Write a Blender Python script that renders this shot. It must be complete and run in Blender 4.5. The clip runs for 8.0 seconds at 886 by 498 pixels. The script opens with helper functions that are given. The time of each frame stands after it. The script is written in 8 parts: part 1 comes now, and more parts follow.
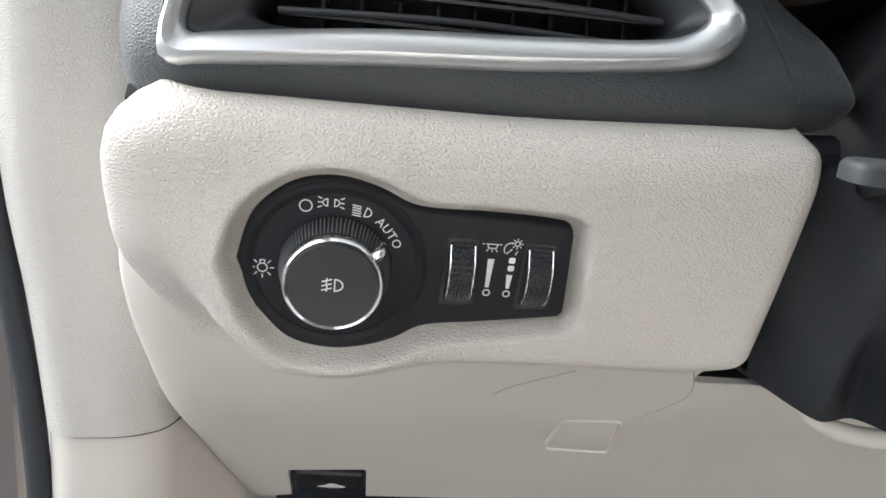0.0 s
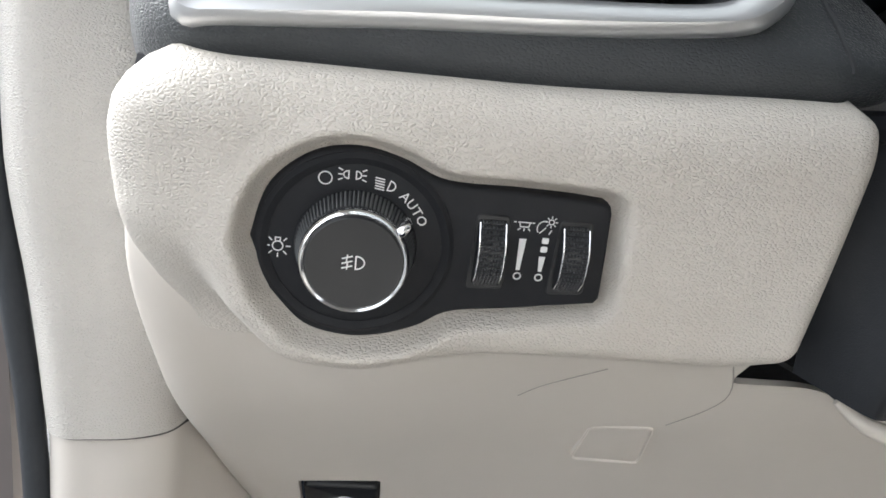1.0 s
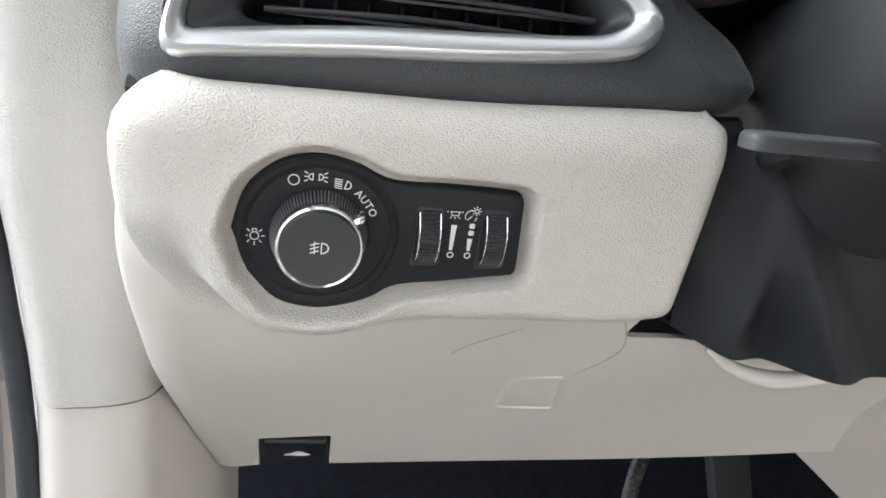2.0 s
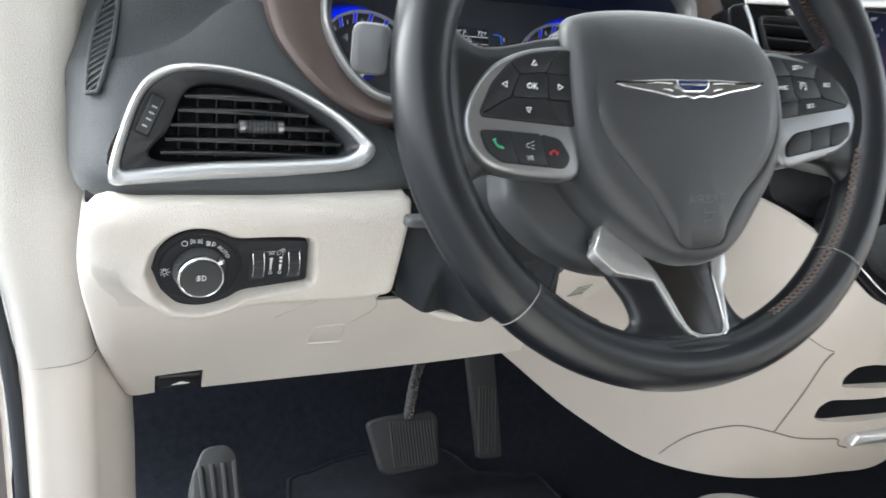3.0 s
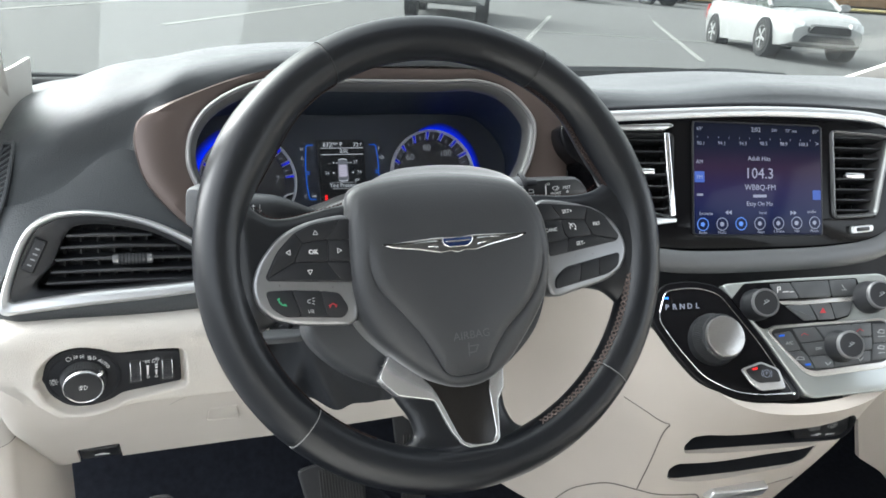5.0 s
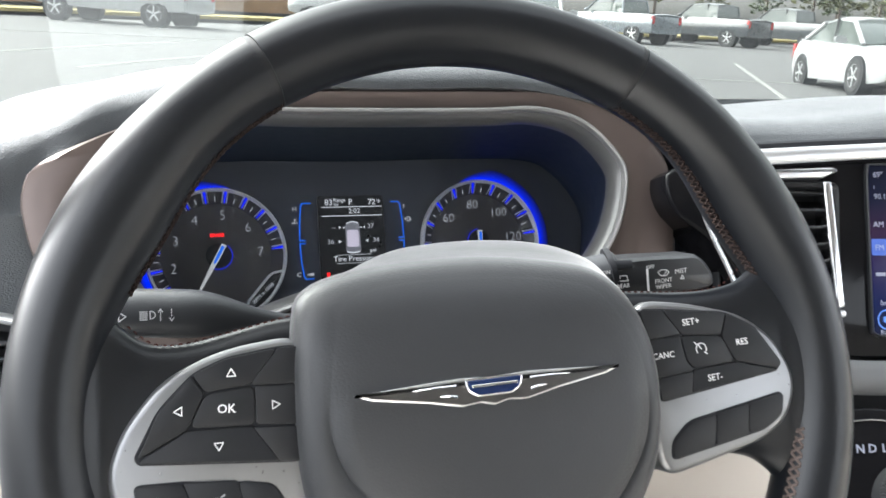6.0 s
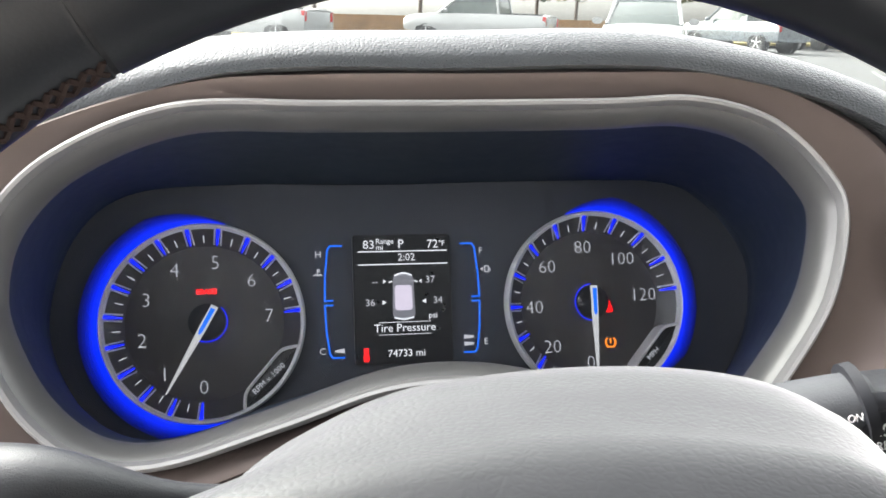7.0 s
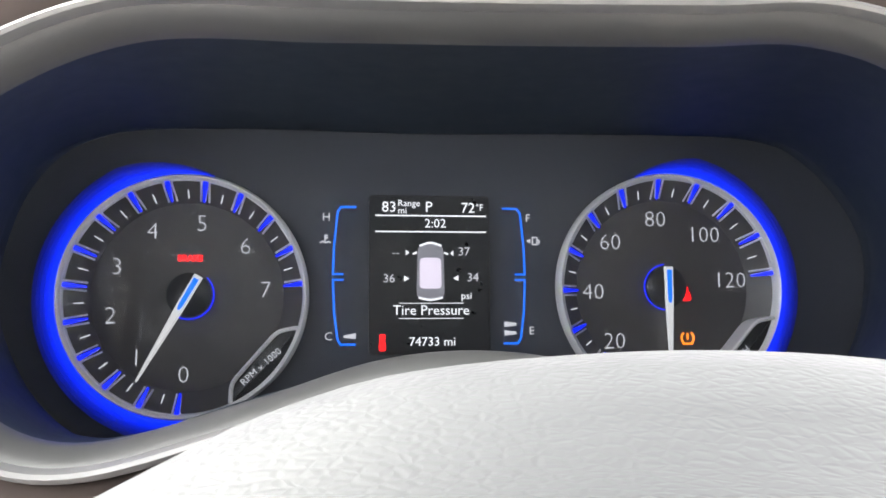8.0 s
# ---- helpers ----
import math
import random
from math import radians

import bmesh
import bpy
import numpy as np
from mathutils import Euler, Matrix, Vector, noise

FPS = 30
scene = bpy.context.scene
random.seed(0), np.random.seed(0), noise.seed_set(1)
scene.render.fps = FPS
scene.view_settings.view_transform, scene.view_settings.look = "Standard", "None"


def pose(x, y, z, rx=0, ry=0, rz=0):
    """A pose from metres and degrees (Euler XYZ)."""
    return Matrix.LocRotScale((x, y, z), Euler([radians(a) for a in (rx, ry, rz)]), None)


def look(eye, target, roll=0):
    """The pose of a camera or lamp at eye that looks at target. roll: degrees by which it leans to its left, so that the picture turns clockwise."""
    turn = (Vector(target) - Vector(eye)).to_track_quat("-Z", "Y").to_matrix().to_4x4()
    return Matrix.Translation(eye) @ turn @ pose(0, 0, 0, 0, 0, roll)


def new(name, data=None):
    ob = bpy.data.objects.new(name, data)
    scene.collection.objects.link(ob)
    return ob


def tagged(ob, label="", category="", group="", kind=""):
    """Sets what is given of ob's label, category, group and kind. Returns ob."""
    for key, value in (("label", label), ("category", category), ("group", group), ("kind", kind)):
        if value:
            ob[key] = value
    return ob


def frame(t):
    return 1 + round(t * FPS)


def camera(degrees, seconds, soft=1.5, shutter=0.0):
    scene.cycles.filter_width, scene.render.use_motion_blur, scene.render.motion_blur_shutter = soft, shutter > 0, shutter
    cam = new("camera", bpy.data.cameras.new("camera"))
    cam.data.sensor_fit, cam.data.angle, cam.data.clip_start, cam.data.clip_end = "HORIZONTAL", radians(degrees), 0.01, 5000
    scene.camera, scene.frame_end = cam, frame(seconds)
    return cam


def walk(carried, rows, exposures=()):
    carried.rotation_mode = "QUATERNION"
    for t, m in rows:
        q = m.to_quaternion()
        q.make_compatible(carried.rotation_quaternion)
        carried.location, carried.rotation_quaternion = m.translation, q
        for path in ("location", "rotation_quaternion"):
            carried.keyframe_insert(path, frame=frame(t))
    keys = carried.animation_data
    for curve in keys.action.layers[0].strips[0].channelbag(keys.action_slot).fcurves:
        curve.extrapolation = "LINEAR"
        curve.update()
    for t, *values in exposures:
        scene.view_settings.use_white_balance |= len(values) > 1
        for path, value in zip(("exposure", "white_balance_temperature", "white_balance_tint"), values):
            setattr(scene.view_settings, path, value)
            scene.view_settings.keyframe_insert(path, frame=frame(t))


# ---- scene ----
cam = camera(58.2, 8.0, soft=1.6, shutter=0.12)
PATH = [
    (0, (-0.275, -0.116, 0.988), (-0.126, 1.814, 0.486), 5.6),
    (0.5, (-0.278, -0.105, 0.973), (-0.154, 1.84, 0.523), 5.7),
    (1, (-0.279, -0.101, 0.966), (-0.155, 1.847, 0.535), 5.7),
    (1.2, (-0.279, -0.101, 0.967), (-0.147, 1.845, 0.527), 5.7),
    (2.3, (-0.313, -0.225, 1.006), (0.134, 1.655, 0.489), 5.5),
    (2.5, (-0.331, -0.282, 1.03), (0.206, 1.563, 0.474), 5.5),
    (2.7, (-0.343, -0.341, 1.065), (0.279, 1.465, 0.472), 5.8),
    (3, (-0.338, -0.441, 1.138), (0.386, 1.31, 0.497), 6.3),
    (3.5, (-0.312, -0.557, 1.227), (0.477, 1.143, 0.532), 7.0),
    (4, (-0.284, -0.593, 1.271), (0.468, 1.114, 0.548), 6.7),
    (4.1, (-0.28, -0.596, 1.277), (0.463, 1.116, 0.558), 6.6),
    (4.2, (-0.272, -0.598, 1.284), (0.458, 1.119, 0.563), 6.5),
    (5.3, (-0.19, -0.5, 1.276), (0.441, 1.297, 0.665), 4.1),
    (5.5, (-0.164, -0.445, 1.264), (0.434, 1.369, 0.672), 3.8),
    (6, (-0.107, -0.311, 1.236), (0.375, 1.55, 0.686), 3.0),
    (6.5, (-0.073, -0.189, 1.213), (0.284, 1.708, 0.687), 2.5),
    (7, (-0.045, -0.103, 1.204), (0.163, 1.82, 0.678), 1.5),
    (7.5, (-0.034, -0.055, 1.186), (0.063, 1.878, 0.679), 1.3),
    (8, (-0.03, -0.025, 1.166), (0.051, 1.903, 0.639), 2.1),
]
EXPOSURES = [(0.0, 2.13, 6250, 9), (1.2, 2.12, 6250, 9), (2.5, 2.45, 6150, 9), (3.0, 2.54, 6150, 7), (3.5, 2.48, 6050, 5), (4.2, 2.46, 6050, 5), (5.5, 2.42, 6200, 8), (6.0, 2.75, 6250, 9), (6.5, 3.1, 6400, 10), (7.0, 3.18, 6500, 11), (7.5, 3.15, 6500, 11), (8.0, 3.42, 6550, 11)]
walk(cam, [(t, look(eye, target, roll)) for t, eye, target, roll in PATH], EXPOSURES)

# ---- daylight: bright overcast sky, soft sun ----
world = bpy.data.worlds.new("sky")
scene.world = world
world.use_nodes = True
wn, wl = world.node_tree.nodes, world.node_tree.links
sky = wn.new("ShaderNodeTexSky")
sky.sky_type = "NISHITA"
sky.sun_disc = False
sky.sun_elevation, sky.sun_rotation = radians(40), radians(-50)
sky.air_density, sky.dust_density, sky.ozone_density = 1.0, 6.0, 1.0
soft_white = wn.new("ShaderNodeHueSaturation")
soft_white.inputs["Saturation"].default_value = 0.15
wl.new(sky.outputs[0], soft_white.inputs["Color"])
wl.new(soft_white.outputs[0], wn["Background"].inputs["Color"])
wn["Background"].inputs["Strength"].default_value = 0.19
sun_data = bpy.data.lights.new("sun", "SUN")
sun_data.energy, sun_data.angle, sun_data.color = 0.42, radians(60), (0.98, 0.985, 1.0)
sun = new("sun", sun_data)
sun.matrix_world = look((-5.5, 4.6, 6.0), (0, 0, 0))

PARKING_LINES = [((-0.1, 12.7), (4.6, 21.4)), ((-2.6, 13.4), (2.2, 22.2)), ((-5.4, 14.0), (-0.6, 22.8)), ((8.8, 11.4), (14.4, 21.6)), ((6.1, 13.0), (10.5, 20.9)),
                 ((6.6, 15.6), (13.5, 15.2)), ((-6.0, 22.6), (3.0, 22.4))]

# ---- modelling helpers ----
def plane(o, n):
    """A frame on a surface: x to the right, y up along it, z out of it."""
    n = Vector(n).normalized()
    u = Vector((0, 0, 1)).cross(n).normalized()
    v = n.cross(u)
    return Matrix(((u.x, v.x, n.x, o[0]), (u.y, v.y, n.y, o[1]), (u.z, v.z, n.z, o[2]), (0, 0, 0, 1)))


def thing(name, label, category, at, group="", kind=""):
    ob = new(name)
    ob.location = at
    ob.empty_display_size = 0.02
    return tagged(ob, label, category, group, kind)


def finish(bm, name, material, smooth=40):
    bmesh.ops.recalc_face_normals(bm, faces=bm.faces)
    me = bpy.data.meshes.new(name)
    bm.to_mesh(me)
    bm.free()
    for p in me.polygons:
        p.use_smooth = True
    me.set_sharp_from_angle(angle=radians(smooth))
    me.materials.append(material)
    return me


def part(name, bm, material, parent=None, label="", smooth=40):
    ob = new(name, finish(bm, name, material, smooth))
    if parent is not None:
        ob.parent = parent
        ob.matrix_parent_inverse = Matrix.Translation(parent.location).inverted()
    return tagged(ob, label)


def curve(pts, n, closed=False):
    """Points on a smooth curve through pts, n to a span."""
    pts = [Vector(p) for p in pts]
    k, out = len(pts), []
    for i in range(k if closed else k - 1):
        if closed:
            a, b, c, d = (pts[(i + j) % k] for j in (-1, 0, 1, 2))
        else:
            a, b, c, d = pts[max(i - 1, 0)], pts[i], pts[i + 1], pts[min(i + 2, k - 1)]
        for j in range(n):
            t = j / n
            out.append(0.5 * (2 * b + (c - a) * t + (2 * a - 5 * b + 4 * c - d) * t * t + (3 * b - a - 3 * c + d) * t ** 3))
    if not closed:
        out.append(pts[-1].copy())
    return out


def even(pts, n, closed=True):
    """The same line cut into n even steps."""
    pts = [Vector(p) for p in pts]
    if closed:
        pts.append(pts[0])
    acc = [0.0]
    for a, b in zip(pts, pts[1:]):
        acc.append(acc[-1] + (b - a).length)
    out, j = [], 0
    for i in range(n):
        s = acc[-1] * i / (n if closed else n - 1)
        while j < len(pts) - 2 and acc[j + 1] < s:
            j += 1
        f = (s - acc[j]) / max(acc[j + 1] - acc[j], 1e-9)
        out.append(pts[j].lerp(pts[j + 1], min(f, 1)))
    return out


def corners(pts, r, n=4):
    """A closed outline with its corners rounded by r."""
    pts = [Vector((p[0], p[1])) for p in pts]
    out = []
    for i, p in enumerate(pts):
        a, b = pts[i - 1] - p, pts[(i + 1) % len(pts)] - p
        ra = min(r, a.length * 0.45, b.length * 0.45)
        s, e = p + a.normalized() * ra, p + b.normalized() * ra
        out += [(s * (1 - t) ** 2 + p * 2 * t * (1 - t) + e * t * t) for t in [j / n for j in range(n + 1)]]
    return out


def circle(x, y, r, n=48, ry=None, a0=0.0):
    return [Vector((x + r * math.cos(a0 + 2 * math.pi * i / n), y + (ry or r) * math.sin(a0 + 2 * math.pi * i / n))) for i in range(n)]


def area(o):
    return 0.5 * sum(a.x * b.y - b.x * a.y for a, b in zip(o, o[1:] + o[:1]))


def inset(o, d):
    """A closed outline moved inward by d."""
    s = 1 if area(o) > 0 else -1
    out = []
    for i, p in enumerate(o):
        e, f = p - o[i - 1], o[(i + 1) % len(o)] - p
        m = Vector((-(e.y / max(e.length, 1e-9) + f.y / max(f.length, 1e-9)), e.x / max(e.length, 1e-9) + f.x / max(f.length, 1e-9)))
        out.append(p + m.normalized() * d * s if m.length > 1e-6 else p.copy())
    return out


def loops(bm, rows, closed=True, cap0=False, cap1=False):
    """A skin over rows of 3D points."""
    vs = [[bm.verts.new(p) for p in row] for row in rows]
    n = len(vs[0])
    for a, b in zip(vs, vs[1:]):
        for i in range(n if closed else n - 1):
            j = (i + 1) % n
            bm.faces.new((a[i], a[j], b[j], b[i]))
    if cap0:
        bm.faces.new(vs[0][::-1])
    if cap1:
        bm.faces.new(vs[-1])
    return vs


def slab(m, outline, z0, z1, bevel=0.001, steps=3, bm=None, crown=0.0):
    """A plate with a rounded front edge, standing from z0 to z1 on the frame m."""
    bm = bm or bmesh.new()
    o = [Vector((p[0], p[1])) for p in outline]
    rows = [[m @ Vector((p.x, p.y, z0)) for p in o]]
    for k in range(steps + 1):
        a = math.pi / 2 * k / steps
        ring = inset(o, bevel * (1 - math.cos(a))) if k else o
        rows.append([m @ Vector((p.x, p.y, z1 - bevel + bevel * math.sin(a))) for p in ring])
    loops(bm, rows, cap0=True, cap1=crown == 0)
    if crown:
        ring = inset(o, bevel)
        c = sum(ring, Vector((0, 0))) / len(ring)
        dome(m, ring, [(1, z1), (0.8, z1 + crown * 0.36), (0.55, z1 + crown * 0.7), (0.25, z1 + crown * 0.94), (0.02, z1 + crown)], c, bm)
    return bm


def dome(m, outline, prof, c=None, bm=None, base=False):
    """Rings of an outline drawn together towards its middle, at the heights prof gives."""
    bm = bm or bmesh.new()
    o = [Vector((p[0], p[1])) for p in outline]
    c = Vector(c) if c is not None else sum(o, Vector((0, 0))) / len(o)
    rows = [[m @ Vector((*(c + (p - c) * k), z)) for p in o] for k, z in prof]
    loops(bm, rows, cap0=base, cap1=True)
    return bm


def band(m, outer, inner, prof, bm=None):
    """A closed ring between two outlines of equal count; prof: rows of (share from outer to inner, height)."""
    bm = bm or bmesh.new()
    rows = [[m @ Vector((*Vector((a[0], a[1])).lerp(Vector((b[0], b[1])), k), z)) for a, b in zip(outer, inner)] for k, z in prof]
    rows.append(rows[0])
    vs = [[bm.verts.new(p) for p in row] for row in rows[:-1]]
    vs.append(vs[0])
    n = len(vs[0])
    for a, b in zip(vs, vs[1:]):
        for i in range(n):
            j = (i + 1) % n
            bm.faces.new((a[i], a[j], b[j], b[i]))
    return bm


def lathe(m, prof, seg=48, bm=None):
    """A turned piece about the frame's z: rows of (radius, z)."""
    bm = bm or bmesh.new()
    rows = [[m @ Vector((r * math.cos(2 * math.pi * i / seg), r * math.sin(2 * math.pi * i / seg), z)) for i in range(seg)] for r, z in prof]
    loops(bm, rows, cap0=True, cap1=True)
    return bm


def tube(path, r, seg=10, closed=False, bm=None, flat=1.0, up=None):
    """A round or flattened bar along a path; r is one radius or one for each point."""
    bm = bm or bmesh.new()
    path = [Vector(p) for p in path]
    n, rows, side = len(path), [], None
    for i, p in enumerate(path):
        a = path[i - 1] if closed or i else path[0]
        b = path[(i + 1) % n] if closed or i < n - 1 else path[-1]
        d = (b - a).normalized()
        ref = Vector(up) if up is not None else (side if side is not None else (Vector((0, 0, 1)) if abs(d.z) < 0.9 else Vector((1, 0, 0))))
        side = (ref - d * ref.dot(d)).normalized()
        other = d.cross(side)
        rr = r[i] if isinstance(r, (list, tuple)) else r
        rows.append([p + side * (rr * flat * math.cos(2 * math.pi * k / seg)) + other * (rr * math.sin(2 * math.pi * k / seg)) for k in range(seg)])
    if closed:
        rows.append(rows[0])
        vs = [[bm.verts.new(q) for q in row] for row in rows[:-1]]
        vs.append(vs[0])
        for a, b in zip(vs, vs[1:]):
            for k in range(seg):
                j = (k + 1) % seg
                bm.faces.new((a[k], a[j], b[j], b[k]))
    else:
        loops(bm, rows, cap0=True, cap1=True)
    return bm


def glide(pts, n):
    """Points on a curve through unevenly spaced pts that never swings past them."""
    pts = [Vector(p) for p in pts]
    gaps = [max((b - a).length, 1e-9) for a, b in zip(pts, pts[1:])]
    slopes = [(b - a) / g for a, b, g in zip(pts, pts[1:], gaps)]
    lean = [slopes[0]] + [(slopes[i] * gaps[i + 1] + slopes[i + 1] * gaps[i]) / (gaps[i] + gaps[i + 1]) for i in range(len(slopes) - 1)] + [slopes[-1]]
    out = []
    for i, g in enumerate(gaps):
        for j in range(n):
            t = j / n
            out.append(pts[i] * (2 * t ** 3 - 3 * t * t + 1) + lean[i] * g * (t ** 3 - 2 * t * t + t) + pts[i + 1] * (3 * t * t - 2 * t ** 3) + lean[i + 1] * g * (t ** 3 - t * t))
    return out + [pts[-1].copy()]


def net(rows, nu, nv, bm=None):
    """A smooth sheet through a net of 3D points."""
    bm = bm or bmesh.new()
    along = [glide(r, nu) for r in rows]
    cols = [glide([a[i] for a in along], nv) for i in range(len(along[0]))]
    loops(bm, cols, closed=False)
    return bm


def thicken(ob, depth, offset=-1.0):
    mod = ob.modifiers.new("thickness", "SOLIDIFY")
    mod.thickness, mod.offset = depth, offset
    bpy.context.view_layer.update()
    me = bpy.data.meshes.new_from_object(ob.evaluated_get(bpy.context.evaluated_depsgraph_get()))
    ob.modifiers.clear()
    ob.data = me
    me.set_sharp_from_angle(angle=radians(50))
    return ob


def box(m, sx, sy, sz, bevel=0.001, bm=None):
    """A block centred on the frame, with rounded upright and front edges."""
    o = corners([(-sx / 2, -sy / 2), (sx / 2, -sy / 2), (sx / 2, sy / 2), (-sx / 2, sy / 2)], bevel * 1.5, 3)
    return slab(m, o, -sz / 2, sz / 2, bevel, 2, bm)


def carve(ob, cutter):
    """Cuts the closed shape out of ob, once and for all."""
    tool = new("cutter", finish(cutter, "cutter", ob.data.materials[0]))
    mod = ob.modifiers.new("cut", "BOOLEAN")
    mod.object, mod.operation, mod.solver = tool, "DIFFERENCE", "EXACT"
    bpy.context.view_layer.update()
    deps = bpy.context.evaluated_depsgraph_get()
    me = bpy.data.meshes.new_from_object(ob.evaluated_get(deps))
    ob.modifiers.clear()
    ob.data = me
    me.set_sharp_from_angle(angle=radians(40))
    bpy.data.objects.remove(tool)
    return ob


def words(name, text, m, x, y, size, material, parent, turn=0.0, align="CENTER", z=0.0004, bold=0.0, wide=1.0):
    """Printed lettering on a frame."""
    cu = bpy.data.curves.new(name, "FONT")
    cu.body, cu.size, cu.align_x, cu.align_y = text, size, align, "CENTER"
    cu.resolution_u, cu.extrude, cu.offset = 2, 0.00008, bold
    tmp = new(name, cu)
    bpy.context.view_layer.update()
    me = bpy.data.meshes.new_from_object(tmp)
    bpy.data.objects.remove(tmp)
    me.transform(m @ Matrix.Translation((x, y, z)) @ pose(0, 0, 0, 0, 0, turn) @ Matrix.Diagonal((wide, 1, 1, 1)))
    me.materials.clear()
    me.materials.append(material)
    ob = new(name, me)
    ob.parent = parent
    ob.matrix_parent_inverse = Matrix.Translation(parent.location).inverted()
    return ob


def strokes(name, lines, m, w, material, parent, z=0.0004, label=""):
    """Printed line symbols: each line a list of 2D points, drawn w wide."""
    bm = bmesh.new()
    for line in lines:
        pts = [Vector((p[0], p[1])) for p in line]
        for a, b in zip(pts, pts[1:]):
            d = (b - a).normalized() * (w * 0.3)
            s = Vector((-(b - a).y, (b - a).x)).normalized() * (w / 2)
            low = [bm.verts.new(m @ Vector((*q, z))) for q in (a - d - s, b + d - s, b + d + s, a - d + s)]
            top = [bm.verts.new(m @ Vector((*q, z + 0.00012))) for q in (a - d - s, b + d - s, b + d + s, a - d + s)]
            bm.faces.new(top)
            for i in range(4):
                bm.faces.new((low[i], low[(i + 1) % 4], top[(i + 1) % 4], top[i]))
    return part(name, bm, material, parent, label, 20)


def ringline(x, y, r, n=20, a0=0, a1=360):
    return [(x + r * math.cos(radians(a0 + (a1 - a0) * i / n)), y + r * math.sin(radians(a0 + (a1 - a0) * i / n))) for i in range(n + 1)]


def ease(a, b, x):
    t = min(max((x - a) / (b - a), 0), 1)
    return t * t * (3 - 2 * t)

